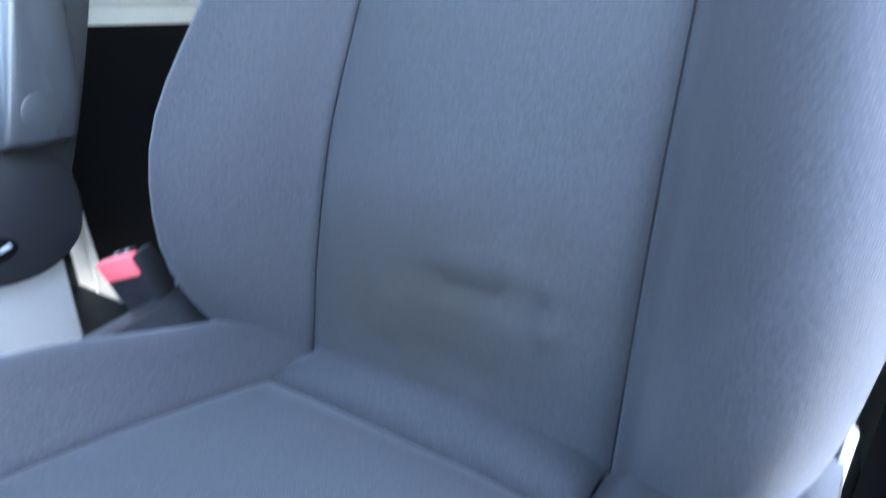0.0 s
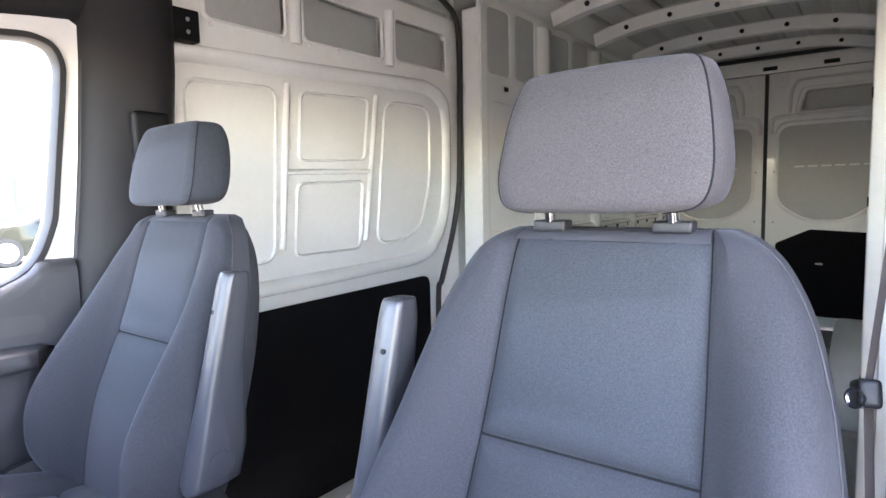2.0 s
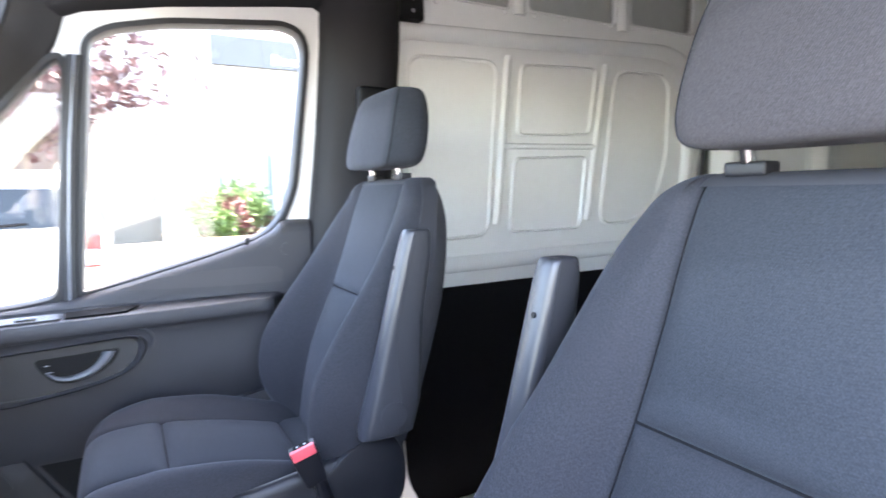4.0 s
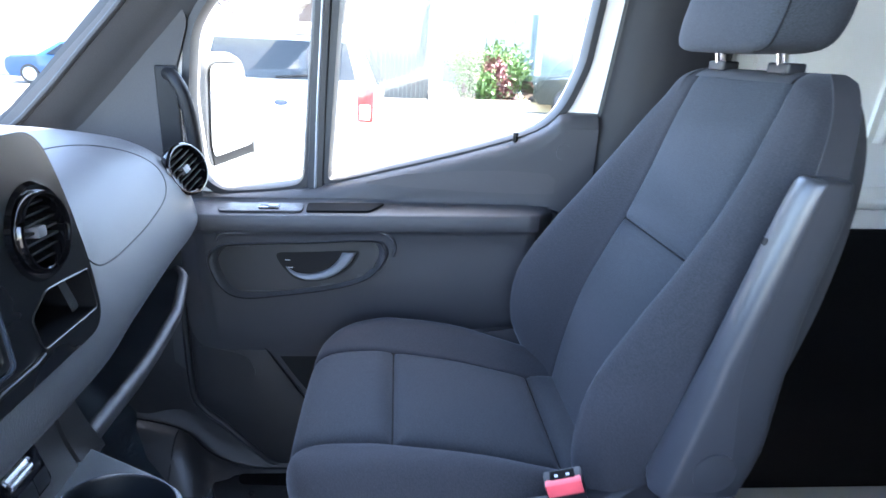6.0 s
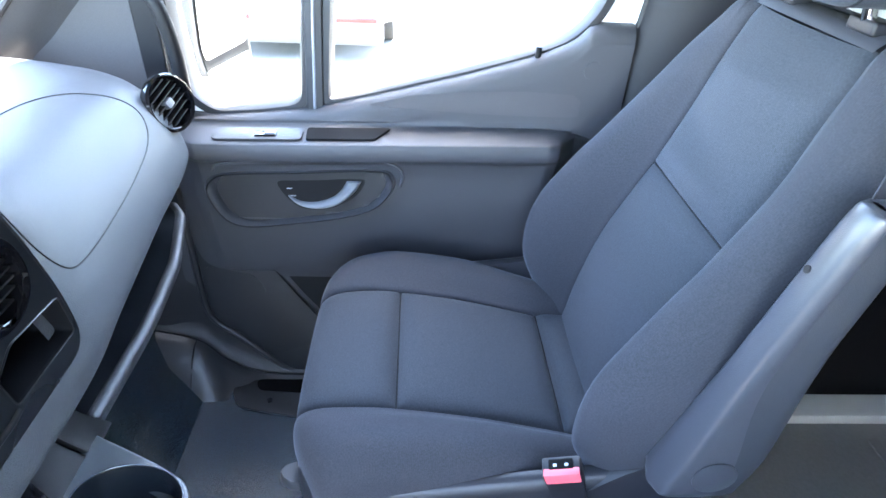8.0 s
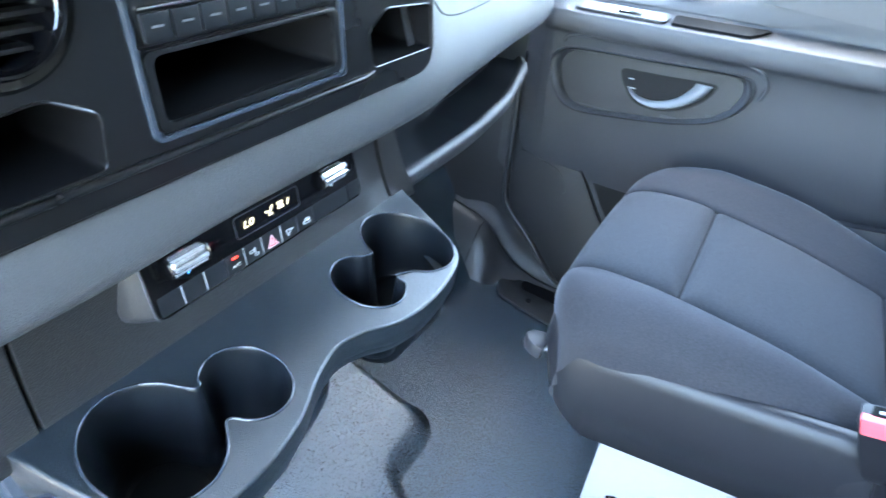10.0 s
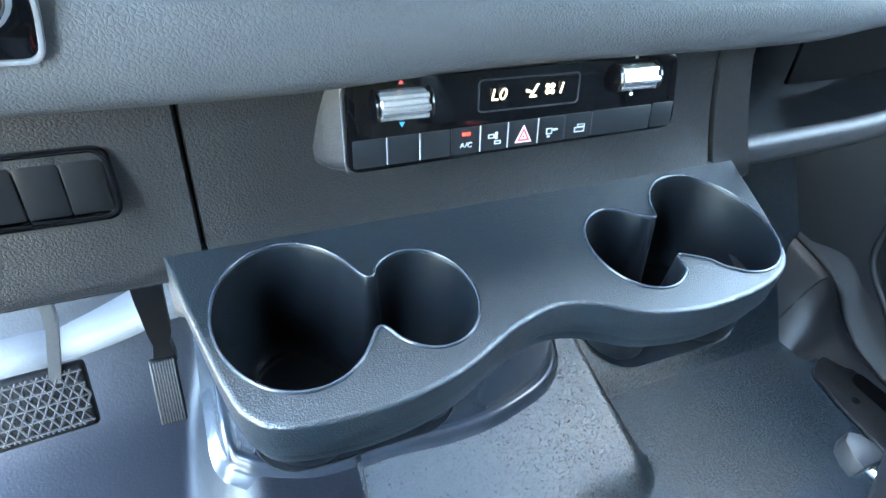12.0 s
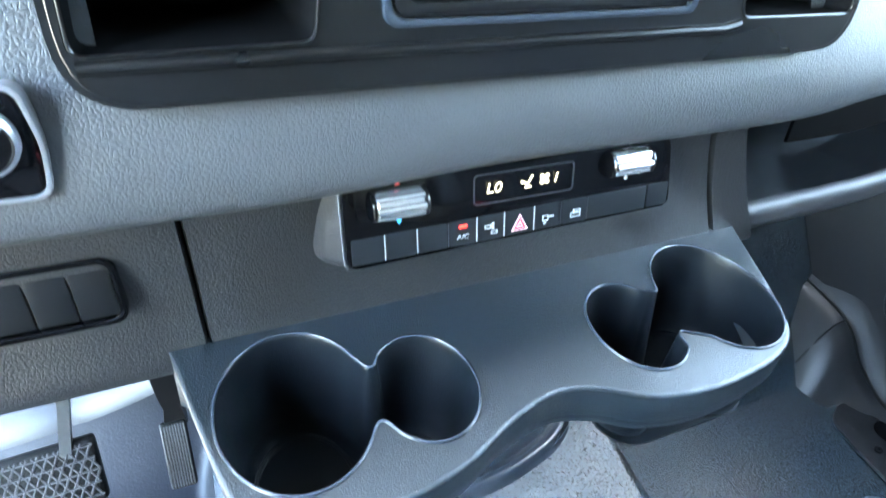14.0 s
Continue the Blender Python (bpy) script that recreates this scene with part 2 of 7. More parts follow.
M_SCREEN = pane_material("tinted windscreen", (0.49, 0.515, 0.505))
M_STEM = material("satin console stem plastic", (0.026, 0.033, 0.044), 0.22, 0, (4, 0.1), (500, 0.08), spec=0.7)
M_SILL = material("satin sill plastic", (0.013, 0.0135, 0.0155), 0.42, 0, (4, 0.1), (500, 0.08), 0.2, 900)
M_MIRROR = material("mirror glass", (0.72, 0.73, 0.72), 0.02, 1.0, (5, 0.0), (5, 0.0))
M_MIRRORSHELL = material("weathered grey mirror plastic", (0.055, 0.056, 0.056), 0.5, 0, (6, 0.1), (300, 0.1), 0.2, 500)
M_LCD = glowing("lit radio screen", (0.17, 0.40, 0.36), 0.0045)
M_DIGIT = glowing("lit white digits", (1.0, 0.93, 0.72), 0.024)
M_LED = glowing("red indicator light", (1.0, 0.04, 0.02), 0.04)
M_REDPRINT = material("red print", (0.7, 0.08, 0.08), 0.5)
M_HAZARD = material("dark red print", (0.40, 0.03, 0.05), 0.5)
M_HAZARDLINE = material("pink white print", (0.70, 0.42, 0.44), 0.5)
M_ICON = material("light grey print", (0.32, 0.325, 0.33), 0.6)
# lighter than the pads: windscreen light on the ribs put into colour
M_LITRIB = material("rubber rib in lit grey", (0.055, 0.055, 0.058), 0.38, 0, (40, 0.3), (300, 0.2))
M_PEDALARM = material("satin steel lever", (0.11, 0.115, 0.12), 0.3, 0.6, (20, 0.1), (300, 0.1))
# paler than the lining, to hold the light its edge catches
M_LITEDGE = material("lining edge in lit grey", (0.045, 0.049, 0.058), 0.4, 0, (6, 0.2), (200, 0.1), 0.2, 200)
M_YELLOWPRINT = material("yellow print", (0.55, 0.45, 0.03), 0.5)
M_BLUEPRINT = material("blue print", (0.05, 0.35, 0.7), 0.5)


# ---- shape helpers ----
def world_of(o):
    m = o.matrix_parent_inverse @ o.matrix_basis if o.parent else o.matrix_basis.copy()
    return world_of(o.parent) @ m if o.parent else m


def finish(ob, smooth):
    me = ob.data
    me.polygons.foreach_set("use_smooth", [True] * len(me.polygons))
    me.set_sharp_from_angle(angle=radians(smooth))
    return ob


def to_mesh(name, bm, mat):
    bmesh.ops.recalc_face_normals(bm, faces=bm.faces)
    me = bpy.data.meshes.new(name)
    bm.to_mesh(me)
    bm.free()
    for one in mat if isinstance(mat, (list, tuple)) else (mat,):
        me.materials.append(one)
    return me


def part(name, bm, mat, parent, label="", smooth=38):
    """A bmesh, given in the place's own coordinates, as one mesh object under a thing or a part."""
    ob = new(name, to_mesh(name, bm, mat))
    ob.parent = parent
    ob.matrix_parent_inverse = world_of(parent).inverted()
    return tagged(finish(ob, smooth), label)


def solo(name, bm, mat, label="", category="", group="", kind="", smooth=38):
    """A thing that is one mesh."""
    return tagged(finish(new(name, to_mesh(name, bm, mat)), smooth), label, category, group, kind)


def thing(name, label, category, at=(0, 0, 0), group="", kind=""):
    ob = new(name)
    ob.empty_display_size = 0.05
    ob.location = at
    return tagged(ob, label, category, group, kind)


def loft(rings, closed=False, caps=False, bm=None):
    """Skin over rows of points with equal counts."""
    bm = bm or bmesh.new()
    rows = [[bm.verts.new(p) for p in r] for r in rings]
    n = len(rows[0])
    for a, b in zip(rows, rows[1:]):
        for k in range(n if closed else n - 1):
            q = (a[k], a[(k + 1) % n], b[(k + 1) % n], b[k])
            bm.faces.new(q)
    if caps:
        bm.faces.new(rows[0])
        bm.faces.new(rows[-1])
    return bm


def box(x0, x1, y0, y1, z0, z1, bevel=0.0, seg=2, bm=None):
    bm = bm or bmesh.new()
    made = bmesh.ops.create_cube(bm, size=1.0)["verts"]
    for v in made:
        v.co = Vector(((x0 + x1) / 2 + v.co.x * (x1 - x0), (y0 + y1) / 2 + v.co.y * (y1 - y0), (z0 + z1) / 2 + v.co.z * (z1 - z0)))
    if bevel:
        edges = {e for v in made for e in v.link_edges}
        bmesh.ops.bevel(bm, geom=list(edges), offset=bevel, segments=seg, profile=0.6, affect="EDGES")
    return bm


def moved(bm, m):
    bm.transform(m)
    return bm


def lay(p, axis, a):
    """A point of a flat outline, on the plane axis = a."""
    return {"x": (a, p[0], p[1]), "y": (p[0], a, p[1]), "z": (p[0], p[1], a)}[axis]


def plate(outer, holes, axis, a, b, bevel=0.0, bm=None):
    """A flat plate with holes, from plane a to plane b."""
    bm = bm or bmesh.new()
    edges = []
    for loop in [outer, *holes]:
        vs = [bm.verts.new(lay(p, axis, a)) for p in loop]
        edges += [bm.edges.new((vs[k], vs[(k + 1) % len(vs)])) for k in range(len(vs))]
    got = bmesh.ops.triangle_fill(bm, use_beauty=True, use_dissolve=False, edges=edges)
    faces = [g for g in got["geom"] if isinstance(g, bmesh.types.BMFace)]
    ext = bmesh.ops.extrude_face_region(bm, geom=faces)
    vs = [g for g in ext["geom"] if isinstance(g, bmesh.types.BMVert)]
    shift = Vector(lay((0, 0), axis, b - a))
    bmesh.ops.translate(bm, verts=vs, vec=shift)
    if bevel:
        rim = [e for e in bm.edges if len(e.link_faces) == 2 and e.calc_face_angle(0) > 1.0]
        bmesh.ops.bevel(bm, geom=rim, offset=bevel, segments=2, profile=0.6, affect="EDGES")
    return bm


def rounded(x0, x1, y0, y1, r, n=6):
    """The outline of a rectangle with round corners."""
    r = min(r, (x1 - x0) / 2 - 1e-4, (y1 - y0) / 2 - 1e-4)
    pts = []
    for cx, cy, a0 in ((x1 - r, y1 - r, 0), (x0 + r, y1 - r, 90), (x0 + r, y0 + r, 180), (x1 - r, y0 + r, 270)):
        pts += [(cx + r * math.cos(radians(a0 + 90 * k / n)), cy + r * math.sin(radians(a0 + 90 * k / n))) for k in range(n + 1)]
    return pts


def circle(cx, cy, r, n=32, ry=None):
    return [(cx + r * math.cos(2 * math.pi * k / n), cy + (ry or r) * math.sin(2 * math.pi * k / n)) for k in range(n)]


def spline(pts, n, closed=False):
    """Catmull-Rom through the points, n samples, as an array."""
    p = np.array(pts, float)
    m = len(p)
    out = []
    top = m if closed else m - 1
    for t in np.linspace(0, top, n, endpoint=not closed):
        k = min(int(t), top - 1)
        f = t - k
        idx = [(k + d) % m if closed else min(max(k + d, 0), m - 1) for d in (-1, 0, 1, 2)]
        a, b, c, d = (p[i] for i in idx)
        out.append(0.5 * (2 * b + (c - a) * f + (2 * a - 5 * b + 4 * c - d) * f * f + (3 * b - a - 3 * c + d) * f**3))
    return np.array(out)


def soft_poly(pts, r, n=5):
    """A polygon with its corners rounded by r."""
    out = []
    m = len(pts)
    for k in range(m):
        a, b, c = (Vector(pts[(k + d) % m]) for d in (-1, 0, 1))
        ab, cb = (a - b), (c - b)
        rr = min(r, 0.45 * ab.length, 0.45 * cb.length)
        p, q = b + ab.normalized() * rr, b + cb.normalized() * rr
        out += [tuple((1 - t) ** 2 * p + 2 * t * (1 - t) * b + t * t * q) for t in np.linspace(0, 1, n)]
    return out


def tube(points, r, n=10, caps=True, bm=None):
    """A round rod along points; r may be a list."""
    bm = bm or bmesh.new()
    pts = [Vector(p) for p in points]
    rings = []
    up = Vector((0.31, 0.17, 0.93)).normalized()
    for k, p in enumerate(pts):
        d = (pts[min(k + 1, len(pts) - 1)] - pts[max(k - 1, 0)]).normalized()
        s = d.cross(up).normalized()
        t = s.cross(d)
        rr = r[k] if isinstance(r, (list, tuple, np.ndarray)) else r
        rings.append([p + rr * (math.cos(2 * math.pi * j / n) * s + math.sin(2 * math.pi * j / n) * t) for j in range(n)])
    return loft(rings, True, caps, bm)


def turned(profile, centre, axis, n=32, bm=None, caps=True):
    """A body of revolution: profile of (radius, height) round an axis through centre."""
    q = Vector((0, 0, 1)).rotation_difference(Vector(axis)).to_matrix()
    rings = [[Vector(centre) + q @ Vector((r * math.cos(2 * math.pi * k / n), r * math.sin(2 * math.pi * k / n), h)) for k in range(n)] for r, h in profile]
    return loft(rings, True, caps, bm)


def lettering(text, size, m, mat, parent, name="lettering", thick=0.0003):
    """Writing in the built-in font, as a mesh under its thing."""
    cu = bpy.data.curves.new(name, "FONT")
    cu.body, cu.size, cu.align_x, cu.align_y, cu.extrude = text, size, "CENTER", "CENTER", thick
    tmp = bpy.data.objects.new(name, cu)
    scene.collection.objects.link(tmp)
    me = bpy.data.meshes.new_from_object(tmp.evaluated_get(bpy.context.evaluated_depsgraph_get()))
    scene.collection.objects.unlink(tmp)
    bpy.data.objects.remove(tmp)
    bpy.data.curves.remove(cu)
    me.transform(m)
    me.materials.clear()
    me.materials.append(mat)
    ob = new(name, me)
    ob.parent = parent
    ob.matrix_parent_inverse = world_of(parent).inverted()
    return ob


# ---- seats ----
BACK = [  # y, z, half width of the middle, outer half width, bolster depth, thickness
    (-0.632, 0.415, 0.142, 0.200, 0.015, 0.10), (-0.640, 0.470, 0.142, 0.240, 0.035, 0.12), (-0.652, 0.550, 0.141, 0.264, 0.080, 0.13),
    (-0.676, 0.650, 0.139, 0.272, 0.095, 0.135), (-0.712, 0.740, 0.136, 0.264, 0.080, 0.13), (-0.737, 0.800, 0.134, 0.254, 0.062, 0.125),
    (-0.765, 0.880, 0.131, 0.241, 0.035, 0.115), (-0.786, 0.950, 0.128, 0.222, 0.012, 0.105), (-0.802, 0.995, 0.126, 0.200, 0.0, 0.09),
    (-0.812, 1.021, 0.124, 0.180, 0.0, 0.075), (-0.824, 1.036, 0.122, 0.158, 0.0, 0.058), (-0.845, 1.044, 0.118, 0.138, 0.0, 0.034),
    (-0.868, 1.041, 0.112, 0.125, 0.0, 0.008)]
BASE = [  # y, z, half width of the middle, outer half width, bolster height, side depth
    (-0.215, 0.400, 0.125, 0.225, 0.0, 0.03), (-0.192, 0.425, 0.128, 0.240, 0.0, 0.05), (-0.183, 0.460, 0.131, 0.248, 0.001, 0.07),
    (-0.194, 0.495, 0.134, 0.254, 0.003, 0.09), (-0.226, 0.513, 0.136, 0.258, 0.008, 0.10), (-0.285, 0.518, 0.138, 0.258, 0.016, 0.10),
    (-0.335, 0.515, 0.138, 0.256, 0.022, 0.10), (-0.450, 0.497, 0.138, 0.250, 0.028, 0.10), (-0.560, 0.470, 0.138, 0.238, 0.025, 0.09),
    (-0.620, 0.455, 0.138, 0.228, 0.025, 0.08), (-0.690, 0.450, 0.138, 0.220, 0.015, 0.08)]


def middle(rows, lift, edge=0.0085, dip=0.0135, nu=33, dents=None, open_end=False):
    """A padded panel between the side bolsters: its edges are drawn down into the seams. lift: 'y' or 'z', the way it faces."""
    arc = np.r_[0, np.cumsum(np.hypot(*np.diff(rows[:, :2], axis=0).T))]
    rings = []
    for k, (y, z, wc, *_) in enumerate(rows):
        along = arc[k] if open_end else min(arc[k], arc[-1] - arc[k])
        ring = []
        for u in np.linspace(-1, 1, nu):
            u = math.sin(u * math.pi / 2)
            down = dip * max(math.exp(-(1 - abs(u)) * wc / edge), math.exp(-along / edge))
            puff = 0.009 * (1 - u * u) * min(1, along / 0.03) - down
            if dents:
                puff += dents(u * wc, z)
            ring.append((u * wc, y + puff, z) if lift == "y" else (u * wc, y, z + puff))
        rings.append(ring)
    return loft(rings)


def dense(n):
    """Steps from 0 to 1 that crowd at both ends."""
    return 0.5 - 0.5 * np.cos(np.linspace(0, math.pi, n))


def between(table, col, a, b, n):
    """Rows of a table of the seat's profile between two values of a column."""
    fine = spline(table, 240)
    lo = int(np.argmin(abs(fine[:, col] - a))) if a is not None else 0
    hi = int(np.argmin(abs(fine[:, col] - b))) if b is not None else len(fine) - 1
    pick = lo + dense(n) * (hi - lo)
    return np.array([[np.interp(p, range(len(fine)), fine[:, c]) for c in range(fine.shape[1])] for p in pick])


def ease(a, b, v):
    f = min(1.0, max(0.0, (v - a) / (b - a)))
    return f * f * (3 - 2 * f)


def sat_on(x, z):
    """Dents and ridges that the lumbar support has pressed into a worn lower back."""
    out = 0.0
    for cx, cz, rx, rz, h in ((-0.085, 0.575, 0.009, 0.008, 0.0045), (-0.05, 0.585, 0.010, 0.010, 0.0035), (-0.012, 0.582, 0.014, 0.010, 0.003), (-0.088, 0.545, 0.009, 0.008, 0.005), (-0.055, 0.543, 0.010, 0.006, 0.0035),
                              (0.04, 0.535, 0.012, 0.007, 0.003), (0.045, 0.515, 0.010, 0.009, 0.0025), (-0.03, 0.560, 0.055, 0.007, -0.003), (0.01, 0.545, 0.05, 0.005, 0.0022), (-0.02, 0.50, 0.05, 0.012, -0.002)):
        out += 1.9 * h * math.exp(-((x - cx) / rx) ** 2 - ((z - cz) / rz) ** 2)
    return out


def seat(name, label, inner, x0, dy, dz):
    """A van seat; inner: +1 or -1, the side that faces the aisle."""
    s = thing(name, label, "seat", (x0, -0.5 + dy, 0.0), "front seats")
    put = Matrix.Translation((x0, dy, dz))

    def add(nm, bm, mat, parent=s, note="", smooth=50):
        return part(nm, moved(bm, put), mat, parent, note, smooth)

    # backrest
    rows = spline(BACK, 46)
    for side in (1, -1):
        front, rear = [], []
        for y, z, wc, wo, b, t in rows:
            d = wo - wc
            sec = [(wc - 0.001, -0.0130), (wc + 0.003, -0.005), (wc + 0.014, 0.002 + 0.06 * b), (wc + 0.32 * d, 0.60 * b + 0.005), (wc + 0.62 * d, b + 0.005), (wc + 0.86 * d, 0.78 * b - 0.002),
                   (wo - 0.002, 0.30 * b - 0.014), (wo, -0.05 - 0.1 * t)]
            sec = spline([(x, o) for x, o in sec], 20)
            k = min(1.0, t / 0.06)
            front.append([(side * x, y + max(o * k, -t), z) for x, o in sec])
        add("bolster", loft([f[:18] for f in front]), M_BOLSTER, note="charcoal side bolster" if side > 0 else "")
        add("side_band", loft([f[17:] for f in front]), M_BAND, note="smooth dark edge band" if side > 0 else "")
        line = [f[17] for f in front[2:-3]]
        add("piping", tube([(x + side * 0.0008, y + 0.0008, z) for x, y, z in line], 0.0008, 6), M_STITCH)
    shell = []
    for y, z, wc, wo, b, t in rows:
        k = min(1.0, t / 0.06)
        start = max((-0.05 - 0.1 * t) * k, -t)
        half = [(wo, start), (wo - 0.004, min(start, -0.65 * t)), (wo - 0.03, -0.96 * t), (wo - 0.09, -t)]
        half = spline(half, 8)
        ring = [(x, y + o, z) for x, o in half] + [(-x, y + o, z) for x, o in half[::-1]]
        shell.append(ring)
    add("seat_back_cover", loft(shell), M_SEATBACK, note="dark cloth rear cover")
    CREASE = 0.782
    low = between(BACK, 1, None, CREASE, 70 if inner > 0 else 30)
    add("lower_back_panel", middle(low, "y", nu=65, dents=sat_on) if inner > 0 else middle(low, "y"), M_WORN if inner > 0 else M_CLOTH)
    seam_rows = spline(BACK, 60)[2:-6]
    for side in (1, -1):
        add("seam", tube([(side * wc, y - 0.0118, z) for y, z, wc, *_ in seam_rows], 0.0019, 6), M_SEAM)
    yc = float(np.interp(CREASE, [r[1] for r in BACK[:8]], [r[0] for r in BACK[:8]]))
    add("seam", tube([(x, yc - 0.0128, CREASE) for x in np.linspace(-0.134, 0.134, 12)], 0.0022, 6), M_SEAM)
    up = between(BACK, 1, CREASE, 1.030, 30)
    add("upper_back_panel", middle(up, "y", open_end=True), M_CLOTH)
    fine = spline(BACK, 240)
    over = fine[int(np.argmin(abs(fine[:140 + 60, 1] - 1.030))):]
    add("top_panel", middle(over[::4], "y", 0.005, 0.0), M_BAND)
    # cushion
    rows = spline(BASE, 46)
    for side in (1, -1):
        skin = []
        for y, z, wc, wo, b, dep in rows:
            d = wo - wc
            sec = [(wc - 0.001, -0.0130), (wc + 0.003, -0.004), (wc + 0.013, 0.003), (wc + 0.36 * d, 0.7 * b + 0.007), (wc + 0.68 * d, b + 0.004), (wc + 0.92 * d, 0.55 * b - 0.014),
                   (wo, -0.038), (wo - 0.004, -0.04 - dep * 0.7)]
            back = 0.048 * ease(-0.36, -0.20, y)
            skin.append([(side * x, y - back * max(0.0, (x - wc) / d) ** 2, z + o) for x, o in spline(sec, 20)])
        add("cushion_bolster", loft(skin), M_BOLSTER)
    fine = spline(BASE, 240)
    at_t = int(np.argmin(abs(fine[40:, 0] + 0.335))) + 40
    at_r = int(np.argmin(abs(fine[40:, 0] + 0.592))) + 40
    add("cushion_front_panel", middle(fine[np.round(dense(30) * at_t).astype(int)], "z"), M_CLOTH)
    add("cushion_rear_panel", middle(fine[np.round(at_t + dense(30) * (at_r - at_t)).astype(int)], "z"), M_CLOTH)
    for row in (fine[at_t], fine[at_r]):
        add("seam", tube([(x, row[0], row[1] - 0.0128) for x in np.linspace(-row[2], row[2], 12)], 0.0021, 6), M_SEAM)
    for side in (1, -1):
        add("seam", tube([(side * wc, y, z - 0.0120) for y, z, wc, *_ in fine[24:at_r + 20:6]], 0.0021, 6), M_SEAM)
    roll = fine[np.round(at_r + dense(16) * (239 - at_r)).astype(int)].copy()
    roll[:, 1] += 0.012 * np.sin(np.linspace(0, math.pi, 16))
    add("cushion_rear_roll", middle(roll, "z"), M_CLOTH)
    # plastic shell under the cushion
    outline = rounded(-0.258, 0.258, -0.770, -0.200, 0.085, 8)
    z_top = lambda y: float(np.interp(-y, (0.19, 0.30, 0.42, 0.54, 0.62, 0.68, 0.73, 0.77), (0.484, 0.472, 0.461, 0.468, 0.494, 0.525, 0.540, 0.51)))
    z_low = lambda y: float(np.interp(-y, (0.19, 0.23, 0.30, 0.45, 0.56, 0.66, 0.77), (0.388, 0.346, 0.316, 0.312, 0.333, 0.365, 0.42)))
    rings = []
    for f, grow in ((0.0, -0.012), (0.06, -0.002), (0.5, 0.006), (0.86, 0.003), (0.97, -0.002), (1.0, -0.010), (0.97, -0.022), (0.6, -0.030)):
        ring = []
        for x, y in outline:
            cy = -0.48
            gx, gy = x + grow * np.sign(x), y + grow * np.sign(y - cy)
            ring.append((gx, gy, z_low(y) + f * (z_top(y) - z_low(y))))
        rings.append(ring)
    sh = add("seat_shell", loft(rings, True), M_SEATPLASTIC, note="dark grey plastic seat shell")
    add("seat_pan", plate(rounded(-0.235, 0.235, -0.745, -0.215, 0.05, 5), [], "z", 0.385, 0.41), M_BLACK)
    # hinge covers beside the backrest
    for side in (1, -1):
        pts = spline([(-0.535, 0.445), (-0.59, 0.495), (-0.64, 0.535), (-0.69, 0.552), (-0.73, 0.535), (-0.75, 0.475), (-0.735, 0.405), (-0.67, 0.365), (-0.58, 0.375)], 40, True)
        cover = plate([tuple(p) for p in pts], [], "x", side * 0.235, side * 0.264, 0.010)
        add("hinge_cover", cover, M_SEATPLASTIC)
    # buckle on the aisle side
    bx = inner * 0.274
    slot = circle(-0.606, 0.420, 0.043, 24, 0.021)
    add("shell_slot", plate(slot, [], "x", inner * 0.2585, inner * 0.2668), M_CAVITYSHADE, sh)
    add("slot_catch", tube([(inner * 0.2665, -0.625, 0.418), (inner * 0.2685, -0.640, 0.424)], 0.004, 8), M_SATIN, sh)
    stalk = add("buckle_stalk", tube([(inner * 0.262, -0.592, 0.420), (inner * 0.272, -0.582, 0.455), (bx, -0.570, 0.498)], [0.016, 0.0135, 0.012], 12), M_BUCKLE)
    tilt = Matrix.Translation((inner * 0.268, -0.572, 0.512)) @ pose(0, 0, 0, -8, 20, 14) if inner > 0 else Matrix.Translation((bx, -0.552, 0.532)) @ pose(0, 0, 0, -6, 20, 80)
    body = [[(sx * w, sy * d, z) for sx, sy in ((-1, -1), (1, -1), (1, 1), (-1, 1))] for z, w, d in ((-0.044, 0.016, 0.009), (-0.036, 0.019, 0.011), (0.0, 0.0225, 0.0125), (0.030, 0.0240, 0.0130), (0.037, 0.0235, 0.0125))]
    shell = loft(body, True, True)
    bmesh.ops.bevel(shell, geom=list(shell.edges), offset=0.0025, segments=2, profile=0.6, affect="EDGES")
    add("buckle", moved(shell, tilt), M_BUCKLE, stalk)
    add("buckle_button", moved(box(-0.0218, 0.0218, 0.0040, 0.0142, 0.0195, 0.0392, 0.0022), tilt), M_RED, stalk, "red release button")
    add("buckle_slot", moved(box(-0.0150, 0.0150, -0.0075, 0.0060, 0.0330, 0.0400, 0.001), tilt), M_CAVITYSHADE, stalk)
    for rx in (-0.007, 0.007):
        add("buckle_pin", moved(box(rx - 0.0022, rx + 0.0022, -0.001, 0.003, 0.0350, 0.0407, 0.0008), tilt), M_SATIN, stalk)
    # folded-up armrest on the aisle side
    ax = inner * 0.290
    axis = spline([(-0.642, 0.560), (-0.648, 0.590), (-0.672, 0.68), (-0.700, 0.79), (-0.728, 0.90), (-0.738, 0.934), (-0.744, 0.944)], 26)
    span = np.linspace(0, 1, 26)
    wide = np.interp(span, (0, 0.03, 0.08, 0.2, 0.42, 0.9, 0.97, 1.0), (0.012, 0.024, 0.030, 0.030, 0.0215, 0.0185, 0.0165, 0.009))
    deep = np.interp(span, (0, 0.06, 0.25, 0.5, 0.9, 0.97, 1.0), (0.055, 0.100, 0.104, 0.072, 0.048, 0.043, 0.030))
    shellr, bodyr = [], []
    for (y, z), w, dp in zip(axis, wide, deep):
        # front skin: the forward 40 percent
        wrap = 0.30 + 0.34 * ease(0.55, 0.05, (z - 0.56) / 0.384)
        f = spline([(w, -wrap * dp), (w, -0.013), (w * 0.72, -0.003), (0, 0.0), (-w * 0.72, -0.003), (-w, -0.013), (-w, -wrap * dp)], 18)
